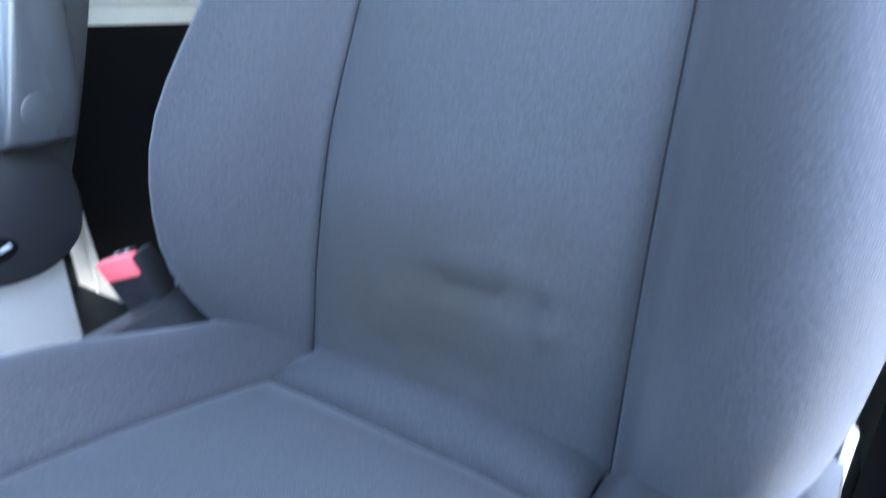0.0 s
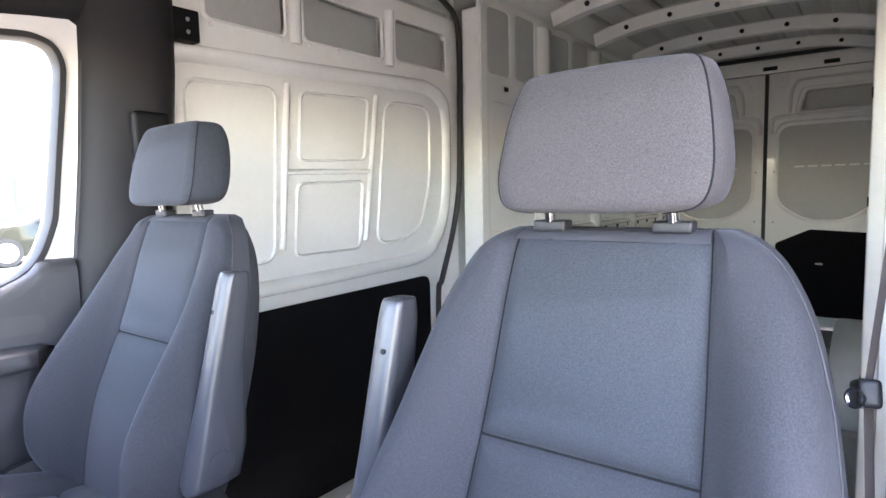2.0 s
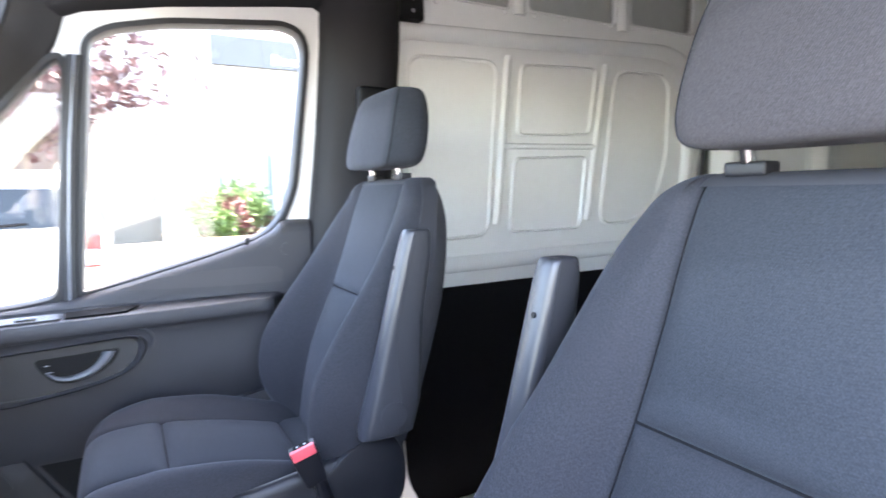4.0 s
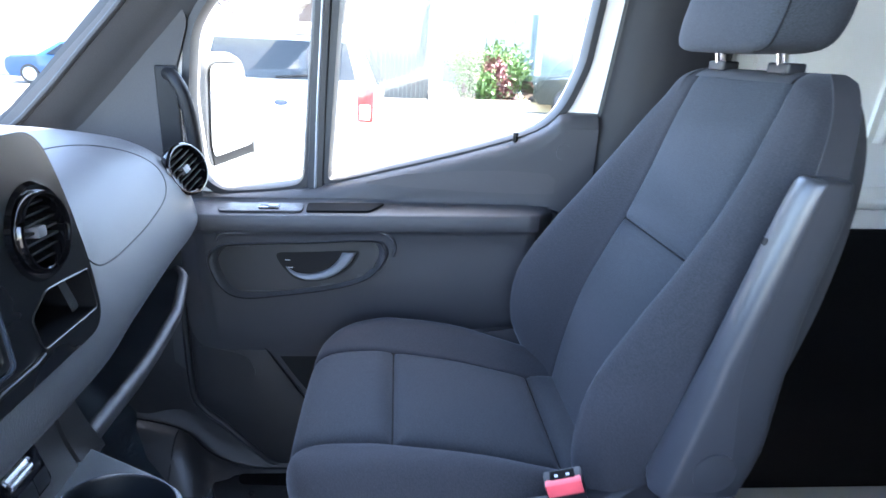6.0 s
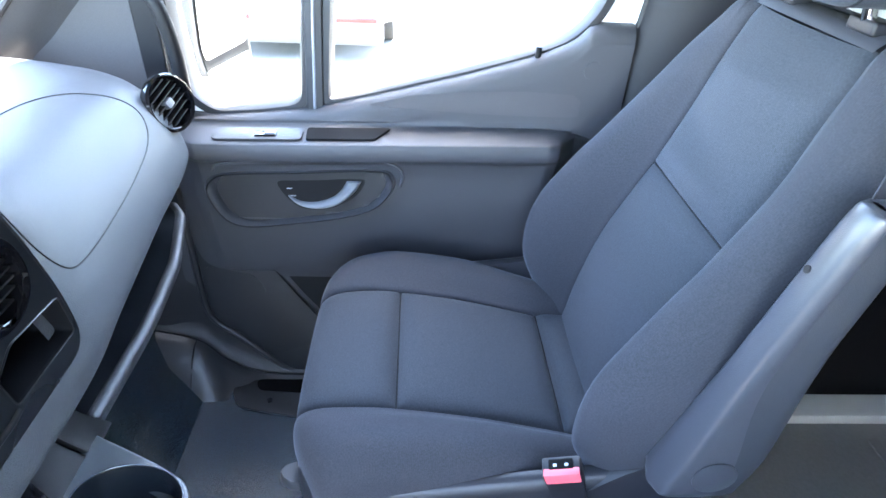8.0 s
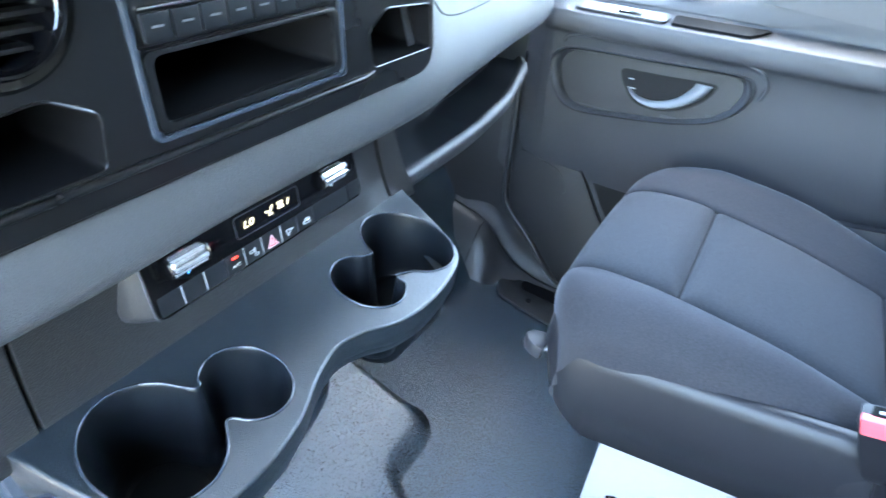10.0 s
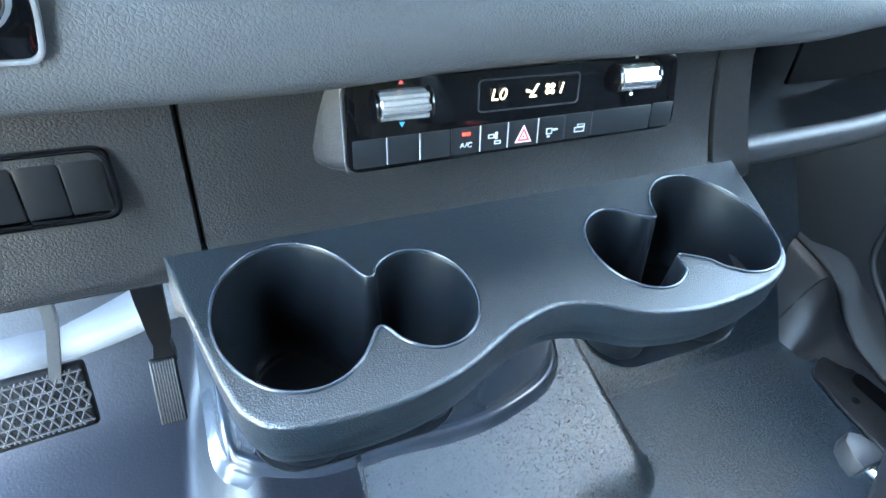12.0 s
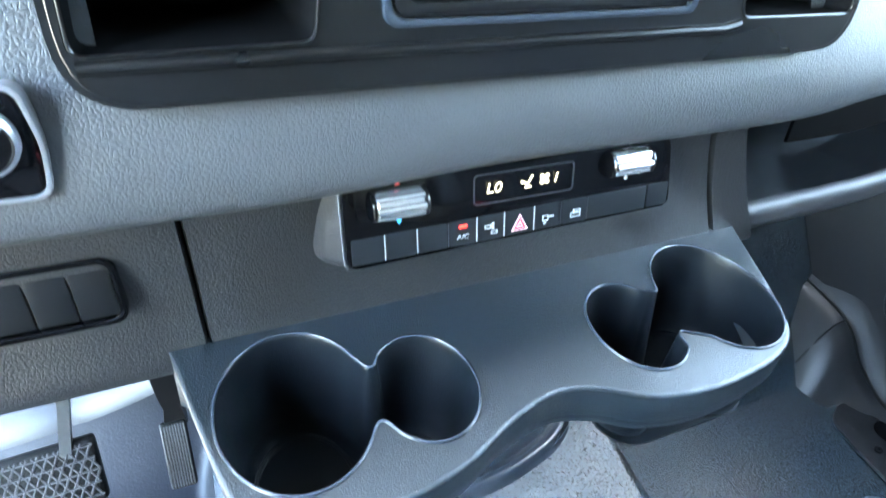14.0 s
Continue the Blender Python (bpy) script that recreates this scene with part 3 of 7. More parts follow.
        r = spline([(w * 0.96, -0.26 * dp), (w * 0.97, -0.75 * dp), (w * 0.7, -0.97 * dp), (0, -dp), (-w * 0.7, -0.97 * dp), (-w * 0.97, -0.75 * dp), (-w * 0.96, -0.26 * dp)], 18)
        shellr.append([(ax + x, y + o, z) for x, o in f])
        bodyr.append([(ax + x, y + o, z) for x, o in r])
    arm = add("armrest", loft(bodyr, False, True), M_ARMSIDE, note="folded-up grey armrest")
    add("armrest_front_skin", loft(shellr, False, True), M_ARM, arm, "smooth light grey skin")
    add("armrest_screw_hole", turned([(0.0042, 0), (0.0042, 0.0045)], (ax - inner * 0.006, -0.7245, 0.872), (0, 0.97, 0.24), 14), M_BLACK, arm)
    add("armrest_pivot_cap", turned([(0.026, 0.0), (0.026, 0.0012), (0.024, 0.002), (0.0, 0.002)], (ax + inner * 0.0298, -0.700, 0.605), (inner, 0, 0), 28), M_ARM, arm)
    add("armrest_mount", tube([(inner * 0.23, -0.700, 0.625), (inner * 0.295, -0.700, 0.625)], 0.022, 18), M_BLACK)
    # head restraint
    rings = []
    H = [(1.0655, 0.060, 0.40), (1.067, 0.086, 0.70), (1.074, 0.106, 0.895), (1.090, 0.117, 0.975), (1.12, 0.120, 1.0), (1.165, 0.116, 0.965), (1.200, 0.106, 0.915), (1.226, 0.088, 0.855), (1.239, 0.066, 0.77), (1.244, 0.03, 0.50)]
    for z, dpt, wf in spline(H, 26):
        lean_y = -0.765 - (z - 1.079) * 0.20
        w = 0.139 * wf
        sec = [(0, 0.0), (0.45 * w, -0.0025), (0.80 * w, -0.008), (0.935 * w, -0.017), (0.99 * w, -0.050), (0.985 * w, -0.088), (0.80 * w, -0.110), (0.35 * w, -0.117), (0, -0.118)]
        half = spline([(x, o * dpt / 0.118) for x, o in sec], 17)
        ring = [(x, lean_y + o - (0.118 - dpt) * 0.35, z) for x, o in half] + [(-x, lean_y + o - (0.118 - dpt) * 0.35, z) for x, o in half[-2:0:-1]]
        rings.append(ring)
    # lighter cloth on the driver's side only, for light from the open door
    head = add("head_restraint", loft(rings, True, True), M_LITHEADCLOTH if inner > 0 else M_CLOTH, note="woven head restraint in lit grey" if inner > 0 else "charcoal woven head restraint")
    for side in (1, -1):
        k = 6 if side > 0 else 26
        seam = [r[k] for r in rings[2:-2]]
        add("seam", tube([(x * 1.001, y, z) for x, y, z in seam], 0.0013, 6), M_SEAM, head)
        px = side * 0.078
        add("post", tube([(px, -0.838, 1.030), (px, -0.822, 1.095)], 0.0075, 14), M_CHROME, head, "chrome post")
        add("post_sleeve", moved(box(-0.023, 0.023, -0.013, 0.013, -0.008, 0.007, 0.004, 3), Matrix.Translation((px, -0.838, 1.048))), M_SEATPLASTIC)
    # airbag tag sewn into the outer seam
    ty, tz = float(np.interp(0.525, [r[1] for r in BACK[:6]], [r[0] for r in BACK[:6]])) + 0.006, 0.525
    tag = add("airbag_tag", moved(box(-0.003, 0.003, -0.006, 0.010, -0.021, 0.021, 0.0008), Matrix.Translation((-inner * 0.259, ty, tz)) @ pose(0, 0, 0, 0, 0, inner * 18)), M_TAG, note="small grey airbag tag")
    add("tag_print", moved(box(-0.0034, 0.0034, -0.001, 0.006, -0.017, 0.017), Matrix.Translation((-inner * 0.259, ty, tz)) @ pose(0, 0, 0, 0, 0, inner * 18)), M_BLACK, tag)
    # painted box that the seat stands on
    holes = [circle(-0.36, 0.19, 0.018, 20, 0.012), circle(-0.60, 0.19, 0.018, 20, 0.012)]
    zt = 0.345 if dz else 0.36
    ped = add("seat_box", plate([(-0.31, -dz + 0.102), (-0.31, 0.335), (-0.72, 0.36), (-0.72, -dz + 0.102)], holes, "x", inner * 0.215, inner * 0.219), M_PEDESTAL, note="white painted metal seat box")
    add("seat_box_panel", plate([(-0.31, -dz + 0.102), (-0.31, 0.335), (-0.72, 0.36), (-0.72, -dz + 0.102)], [], "x", -inner * 0.215, -inner * 0.219), M_PEDESTAL, ped)
    add("seat_box_panel", box(-0.214, 0.214, -0.350, -0.346, -dz + 0.102, 0.335), M_SEATBOXFRONT, ped)
    add("seat_box_panel", box(-0.214, 0.214, -0.72, -0.716, -dz + 0.102, 0.36), M_PEDESTAL, ped)
    add("seat_box_panel", box(-0.20, 0.20, -0.70, -0.33, 0.12, 0.13), M_BLACK, ped)
    # adjuster under the front edge
    lx, lz = inner * 0.120, 0.318
    lev = add("seat_lever", tube([(lx, -0.300, lz + 0.004), (lx, -0.200, lz), (lx, -0.178, lz)], 0.0042, 12), M_CHROME)
    hood = [(-0.020, 0.0), (-0.019, 0.016), (-0.012, 0.030), (0.0, 0.037), (0.012, 0.030), (0.019, 0.016), (0.020, 0.0)]
    add("lever_knob", moved(plate(hood, [], "z", -0.012, 0.013, 0.004), Matrix.Translation((lx, -0.180, lz + 0.002)) @ pose(0, 0, 0, 8)), M_KNOB, lev, "grey plastic knob")
    return s


seat("driver_seat", "charcoal cloth van driver seat with raised armrest and dented lower back", 1, -0.485, 0.0, 0.0)
seat("passenger_seat", "charcoal cloth van passenger seat with raised armrest beside the aisle", -1, 0.492, 0.010, 0.016)


# ---- dashboard ----
DASH_X = [-0.80, -0.60, -0.36, -0.25, -0.15, -0.02, 0.20, 0.32, 0.50, 0.65, 0.715, 0.742]
PROFILE_LIP = [(0.03, 0.7195), (-0.004, 0.7195), (-0.017, 0.727), (-0.0215, 0.745), (-0.019, 0.771), (-0.01, 0.8), (0.01, 0.86), (0.03, 0.92), (0.06, 0.955), (0.12, 0.965), (0.3, 0.955), (0.66, 0.93)]
PROFILE_MID = [(0.03, 0.727), (-0.008, 0.727), (-0.019, 0.734), (-0.022, 0.75), (-0.019, 0.771), (-0.01, 0.8), (0.01, 0.86), (0.03, 0.92), (0.06, 0.955), (0.12, 0.965), (0.3, 0.955), (0.66, 0.93)]
PROFILE_OUTER_LEFT = [(0.03, 0.7205), (0, 0.7205), (-0.012, 0.7285), (-0.012, 0.748), (-0.006, 0.773), (0.008, 0.81), (0.03, 0.87), (0.05, 0.91), (0.09, 0.94), (0.16, 0.95), (0.32, 0.94), (0.66, 0.92)]
PROFILE_LEFT = [(0.03, 0.7205), (0, 0.7205), (-0.012, 0.7285), (-0.012, 0.748), (-0.006, 0.773), (0.008, 0.81), (0.03, 0.87), (0.05, 0.91), (0.09, 0.95), (0.16, 0.96), (0.32, 0.95), (0.66, 0.92)]
PROFILE_STEP = [(0.03, 0.731), (0.004, 0.731), (-0.006, 0.738), (-0.008, 0.753), (-0.001, 0.778), (0.012, 0.81), (0.034, 0.85), (0.06, 0.885), (0.1, 0.91), (0.16, 0.922), (0.32, 0.93), (0.66, 0.92)]
PROFILE_RIGHT = [(0.05, 0.736), (0.024, 0.736), (0.015, 0.743), (0.014, 0.758), (0.02, 0.783), (0.032, 0.815), (0.052, 0.85), (0.078, 0.882), (0.115, 0.905), (0.17, 0.918), (0.32, 0.926), (0.66, 0.92)]
PROFILE_CORNER = [(0.06, 0.742), (0.036, 0.742), (0.028, 0.749), (0.028, 0.763), (0.033, 0.788), (0.042, 0.815), (0.058, 0.845), (0.08, 0.872), (0.115, 0.893), (0.17, 0.908), (0.32, 0.918), (0.66, 0.915)]
PROFILE_END = [(0.07, 0.754), (0.053, 0.754), (0.046, 0.761), (0.047, 0.774), (0.052, 0.793), (0.061, 0.815), (0.077, 0.84), (0.1, 0.862), (0.132, 0.88), (0.19, 0.893), (0.33, 0.905), (0.66, 0.905)]
PROFILE_TIP = [(0.12, 0.774), (0.11, 0.774), (0.108, 0.778), (0.108, 0.783), (0.11, 0.793), (0.115, 0.81), (0.125, 0.83), (0.14, 0.845), (0.16, 0.855), (0.21, 0.865), (0.34, 0.88), (0.66, 0.89)]
PROFILES = [PROFILE_OUTER_LEFT, PROFILE_LEFT, PROFILE_LIP, PROFILE_LIP, PROFILE_LIP, PROFILE_MID, PROFILE_MID, PROFILE_STEP, PROFILE_RIGHT, PROFILE_CORNER, PROFILE_END, PROFILE_TIP]
STATIONS = spline([np.array([(x, *p) for p in profile]).ravel() for x, profile in zip(DASH_X, PROFILES)], 160)


def on_dash(x, s):
    """A point of the dash surface at a width x and a step s along its profile."""
    xs = STATIONS[:, 0]
    flat = np.array([np.interp(x, xs, STATIONS[:, c]) for c in range(STATIONS.shape[1])]).reshape(-1, 3)
    curve = spline(flat, 111)
    return Vector([np.interp(s * 10, range(111), curve[:, c]) for c in range(3)])


dashboard = thing("dashboard", "dark grey grained plastic van dashboard with centre stack", "dashboard", (0, 0.2, 0.6))
rings = []
for row in STATIONS:
    pts = row.reshape(-1, 3)
    rings.append([tuple(p) for p in spline(pts, 48)])
bm = loft(rings)
behind = [f for f in bm.faces if -0.222 < f.calc_center_median().x < 0.196 and 0.792 < f.calc_center_median().z < 0.957 and f.calc_center_median().y < 0.08]
bmesh.ops.delete(bm, geom=behind, context="FACES")
part("dash_top", bm, M_DASH, dashboard, "dark grained upper dash", 60)
# lid seam on the passenger side
lid = [on_dash(px, ps) for px, ps in spline([(0.285, 5.3), (0.42, 4.9), (0.56, 5.2), (0.620, 6.2), (0.60, 7.6), (0.51, 8.6), (0.34, 8.6), (0.265, 7.1)], 140, True)]
part("lid_seam", tube(lid + [lid[0]], 0.0011, 6, False), M_BLACK, dashboard)


def vent(cx, cy, cz, axis, r, parent):
    """A round air vent with a ring, blades and a hub."""
    v = part("air_vent", turned([(r * 0.93, -0.012), (r, -0.004), (r, 0.004), (r * 0.94, 0.007), (r * 0.86, 0.004), (r * 0.84, -0.006), (r * 0.6, -0.03)], (cx, cy, cz), axis, 40), M_GLOSSBLACK, parent, "round black air vent")
    q = Vector((0, 0, 1)).rotation_difference(Vector(axis)).to_matrix().to_4x4()
    part("vent_ring", turned([(r * 0.90, 0.003), (r * 0.945, 0.0085), (r * 0.90, 0.0085), (r * 0.875, 0.004)], (cx, cy, cz), axis, 40, None, False), M_GLOSSBLACK, v)
    for k in range(-3, 4):
        w = math.sqrt(max(0.0, 0.80**2 - (0.22 * k) ** 2)) * r
        part("blade", moved(box(-w, w, 0.22 * k * r - 0.0012, 0.22 * k * r + 0.0012, -0.012, 0.0, 0.0008), Matrix.Translation((cx, cy, cz)) @ q), M_BLACK, v)
    part("hub", moved(box(-0.17 * r, 0.17 * r, -0.15 * r, 0.15 * r, -0.010, 0.004, 0.003), Matrix.Translation((cx, cy, cz)) @ q), M_LEVER, v, "grey hub")
    return v


vent(0.690, 0.046, 0.848, (-0.40, -0.88, 0.25), 0.046, dashboard)

# lower panel, in three pieces with open joints
LOWER = [(-0.003, 0.740), (0.004, 0.722), (0.010, 0.70), (0.018, 0.66), (0.022, 0.625), (0.024, 0.60), (0.030, 0.585), (0.05, 0.576), (0.10, 0.575)]


def lower_piece(edge_l, edge_r):
    rows = []
    for y, z in spline(LOWER, 18):
        f = max(0.0, (0.72 - z) / 0.11)
        x0, x1 = edge_l[0] + f * (edge_l[1] - edge_l[0]), edge_r[0] + f * (edge_r[1] - edge_r[0])
        xs = [x0, x0 + 0.0015] + list(np.linspace(x0 + 0.01, x1 - 0.01, 10)) + [x1 - 0.0015, x1]
        rows.append([(x, y + (0.006 if k in (0, len(xs) - 1) else 0), z) for k, x in enumerate(xs)])
    return loft(rows)


part("lower_dash_panel", lower_piece((-0.80, -0.80), (-0.2118, -0.2113)), M_LOWDASH, dashboard)
part("lower_dash_panel", lower_piece((-0.2106, -0.2101), (0.1535, 0.2115)), M_LOWDASH, dashboard)
part("lower_dash_panel", lower_piece((0.1565, 0.2145), (0.190, 0.262)), M_LOWDASH, dashboard)
part("panel_backing", plate([(-0.79, 0.585), (0.27, 0.585), (0.20, 0.73), (-0.79, 0.73)], [], "y", 0.030, 0.036), M_BLACK, dashboard)

def tipped(bm, level=0.7235, lean=0.16):
    """Lean a panel forward below a level."""
    for v in bm.verts:
        v.co.y -= (level - v.co.z) * lean
    return bm


# switch bank left of the joint
bank = part("switch_bank", plate(rounded(-0.390, -0.2465, 0.6505, 0.6945, 0.008), [rounded(-0.3865, -0.2500, 0.6540, 0.6910, 0.006)], "y", 0.0095, 0.024, 0.0012), M_GLOSSBLACK, dashboard, "black switch bank")
part("bank_back", plate(rounded(-0.389, -0.248, 0.652, 0.693, 0.007), [], "y", 0.0165, 0.024), M_CAVITYSHADE, bank)
for k in range(6):
    xk = -0.2508 - 0.0202 * k
    part("switch_key", tipped(box(xk - 0.0196, xk, 0.0125, 0.0165, 0.6550, 0.6900, 0.0013), 0.672, 0.05), M_BEZEL, bank)

# open shelf below the passenger side of the dash
shelf = part("open_shelf", loft([[(x, y + d, z) for x, y, z, d in (
    (x, np.interp(x, (0.20, 0.27, 0.40, 0.55, 0.66, 0.69), (0.030, 0.030, 0.026, 0.030, 0.052, 0.075)), np.interp(x, (0.20, 0.27, 0.45, 0.58, 0.67), (0.617, 0.617, 0.6245, 0.641, 0.660)) + dz, dd)
    for dz, dd in ((-0.030, 0.24), (-0.026, 0.06), (-0.014, 0.008), (-0.004, -0.002), (0.004, 0.0), (0.006, 0.008), (-0.002, 0.016), (-0.004, 0.25), (0.115, 0.26)))]
    for x in np.linspace(0.256, 0.69, 30)]), M_SHADEDRECESS, dashboard, "open storage shelf, shade put into its black", 60)
part("shelf_lip", loft([[(x, y + d - 0.0015, z) for x, y, z, d in (
    (x, np.interp(x, (0.20, 0.27, 0.40, 0.55, 0.66, 0.69), (0.030, 0.030, 0.026, 0.030, 0.052, 0.075)), np.interp(x, (0.20, 0.27, 0.45, 0.58, 0.67), (0.617, 0.617, 0.6245, 0.641, 0.660)) + dz, dd)
    for dz, dd in ((-0.034, 0.07), (-0.031, 0.022), (-0.026, 0.008), (-0.014, 0.0), (0.000, -0.0035), (0.0055, -0.0015), (0.0078, 0.003), (0.0078, 0.009), (0.003, 0.014)))]
    for x in np.linspace(0.256, 0.69, 40)]), M_TRIM, shelf, "grained shelf lip", 70)
part("shelf_wall", loft([[(0.262, 0.034, 0.612), (0.262, 0.29, 0.612)], [(0.189, 0.012, 0.725), (0.189, 0.29, 0.725)]]), M_SHADEDRECESS, dashboard)
part("shelf_wall", loft([[(0.69, 0.07, 0.635), (0.69, 0.29, 0.635)], [(0.70, 0.07, 0.76), (0.70, 0.29, 0.76)]]), M_SHADEDRECESS, dashboard)
part("shelf_divider", box(0.41, 0.65, 0.12, 0.125, 0.63, 0.70, 0.002), M_CAVITYSHADE, dashboard)


# centre stack bezel
def leaned(bm):
    for v in bm.verts:
        v.co.y += (v.co.z - 0.78) * 0.07
    return bm


MIDX = -0.013
outline = soft_poly([(0.214, 0.783), (0.213, 0.85), (0.196, 0.93), (0.175, 0.985), (2 * MIDX - 0.175, 0.985), (2 * MIDX - 0.196, 0.93), (2 * MIDX - 0.213, 0.85), (2 * MIDX - 0.214, 0.783)], 0.030, 8)
P_RIGHT = soft_poly([(0.207, 0.805), (0.205, 0.847), (0.135, 0.853), (0.108, 0.838), (0.113, 0.806)], 0.006, 5)
P_LEFT = [(2 * MIDX - x, z) for x, z in P_RIGHT][::-1]
P_RADIO = rounded(-0.097, 0.062, 0.821, 0.861, 0.006)
RADIO = rounded(-0.104, 0.066, 0.865, 0.957, 0.005)
V_R, V_L = circle(0.146, 0.902, 0.036, 36), circle(2 * MIDX - 0.146, 0.902, 0.036, 36)
bezel = part("centre_bezel", leaned(plate(outline, [P_RIGHT, P_LEFT, P_RADIO, RADIO, V_R, V_L], "y", -0.026, -0.004)), M_BEZEL, dashboard, "black plastic centre stack", 30)
part("bezel_edge", leaned(loft([[(x * 1.0, y, z) for x, z in [((px - MIDX) * g + MIDX, (pz - 0.884) * g + 0.884) for px, pz in outline]] for g, y in ((0.985, -0.0262), (0.997, -0.0250), (1.004, -0.0215), (1.006, -0.012), (1.006, 0.004))], True)), M_BEZEL, bezel)


def pocket(hole, depth, mat, name):
    cx, cz = np.mean(hole, axis=0)
    rows = [[((x - cx) * g + cx, y, (z - cz) * g + cz) for x, z in hole] for g, y in ((1.02, -0.0268), (1.0, -0.0262), (0.985, -0.022), (0.97, depth * 0.5), (0.95, depth))]
    bm = loft(rows, True)
    bm.faces.new([v for v in bm.verts if abs(v.co.y - depth) < 1e-5])
    return part(name, leaned(bm), mat, bezel)


# pocket walls in near-black: their shade is put into the colour
pocket(P_RIGHT, 0.06, M_CAVITYSHADE, "storage_pocket")
pocket(P_LEFT, 0.06, M_CAVITYSHADE, "storage_pocket")
pocket(P_RADIO, 0.11, M_CAVITYSHADE, "storage_slot")
part("slot_frame", leaned(plate(rounded(-0.103, 0.068, 0.8155, 0.8645, 0.006), [P_RADIO], "y", -0.0295, -0.024, 0.0015)), M_BEZEL, bezel)
STACK = rounded(-0.108, 0.0745, 0.8105, 0.9620, 0.007)
part("stack_frame", leaned(plate(STACK, [rounded(-0.1042, 0.0702, 0.8142, 0.9585, 0.006)], "y", -0.0298, -0.024, 0.0012)), M_STEM, bezel, "satin frame round radio and slot")
part("stack_ledge", leaned(tube([(-0.232, -0.0255, 0.8005), (-0.20, -0.0268, 0.8008), (0.10, -0.0268, 0.8008), (0.112, -0.0266, 0.803)], 0.0028, 10)), M_BEZEL, bezel)
for hole in (P_RIGHT, P_LEFT):
    part("pocket_rim", leaned(tube([(x, -0.0268, z) for x, z in hole + hole[:1]], 0.0008, 8, False)), M_BEZEL, bezel)
vent(0.146, -0.018, 0.902, (0, -1, 0.07), 0.036, dashboard)
vent(2 * MIDX - 0.146, -0.018, 0.902, (0, -1, 0.07), 0.036, dashboard)
for vx in (0.146, 2 * MIDX - 0.146):
    part("vent_surround", leaned(loft([[(vx + r * math.cos(a), y, 0.902 + r * math.sin(a)) for a in np.linspace(0, 2 * math.pi, 40, endpoint=False)] for r, y in ((0.043, -0.0262), (0.040, -0.0295), (0.036, -0.0290), (0.0345, -0.02))], True)), M_GLOSSBLACK, bezel)

radio = thing("car_radio", "black car radio with lit green-grey screen in centre stack", "radio", (-0.02, 0.0, 0.91))
part("radio_face", leaned(plate(rounded(-0.103, 0.065, 0.866, 0.956, 0.004), [], "y", -0.0275, 0.06, 0.0015)), M_BEZEL, radio)
part("screen", leaned(plate(rounded(-0.066, -0.004, 0.8935, 0.932, 0.002), [], "y", -0.0285, -0.027)), M_LCD, radio, "lit grey-green screen")
for bx, bz, bw in ((-0.045, 0.918, 0.02), (-0.020, 0.918, 0.018), (-0.05, 0.902, 0.012)):
    part("screen_text_bar", leaned(box(bx, bx + bw, -0.0288, -0.0284, bz, bz + 0.0032)), M_ICON, radio)
for kx in (0.034, -0.084):
    part("radio_knob", turned([(0.014, 0.0), (0.014, 0.010), (0.0125, 0.013), (0.0, 0.013)], (kx, -0.018, 0.922), (0, -1, 0.07), 32), M_LEVER, radio, "grey radio knob")
    part("knob_ring", turned([(0.0150, 0.0), (0.0150, 0.004), (0.0138, 0.0045)], (kx, -0.018, 0.922), (0, -1, 0.07), 32, None, False), M_CHROME, radio, "chrome knob ring")
part("chrome_bar", leaned(box(-0.100, 0.030, -0.0305, -0.026, 0.8868, 0.8885, 0.0006)), M_CHROME, radio)
for k in range(8):
    xk = -0.099 + 0.0205 * k
    key = part("radio_key", leaned(box(xk, xk + 0.019, -0.0305, -0.027, 0.869, 0.885, 0.0015)), M_KEYS, radio)
    part("key_mark", leaned(box(xk + 0.0055, xk + 0.0135, -0.0309, -0.0304, 0.8767, 0.8779)), M_LEVER, radio)
for k in range(2):
    part("radio_key", leaned(box(0.018 + 0.022 * k, 0.038 + 0.022 * k, -0.0305, -0.027, 0.890, 0.903, 0.0015)), M_KEYS, radio)

# start button left of the stack
start = thing("start_button", "round black engine start button with satin grey ring", "button", (-0.272, -0.02, 0.772))
part("button_plate", moved(plate(soft_poly([(-0.0155, -0.021), (0.0165, -0.021), (0.0195, 0.0), (0.0165, 0.024), (-0.0155, 0.024)], 0.006), [], "y", -0.003, 0.006, 0.001), Matrix.Translation((-0.272, -0.021, 0.771))), M_GLOSSBLACK, start)
part("plate_rim", moved(plate(soft_poly([(-0.0175, -0.023), (0.0185, -0.023), (0.0215, 0.0), (0.0185, 0.026), (-0.0175, 0.026)], 0.007), [soft_poly([(-0.0155, -0.021), (0.0165, -0.021), (0.0195, 0.0), (0.0165, 0.024), (-0.0155, 0.024)], 0.006)], "y", -0.004, 0.006, 0.0007), Matrix.Translation((-0.272, -0.021, 0.771))), M_LEVER, start, "satin grey rim")
part("button", turned([(0.0135, 0.0), (0.0135, 0.0055), (0.0125, 0.0065)], (-0.273, -0.023, 0.776), (0, -1, 0), 32), M_GLOSSBLACK, start)
part("button_ring", turned([(0.0150, 0.0), (0.0150, 0.005), (0.0135, 0.0066), (0.0132, 0.004)], (-0.273, -0.023, 0.776), (0, -1, 0), 32, None, False), M_SATIN, start, "satin grey ring")
for k, word in enumerate(("START", "ENGINE", "STOP")):
    lettering(word, 0.0042, pose(-0.273, -0.0298, 0.7806 - 0.0045 * k, 90), M_ICON, start)

# climate control
climate = thing("climate_panel", "gloss black climate control panel with chrome rocker switches", "control panel", (0, 0, 0.70))


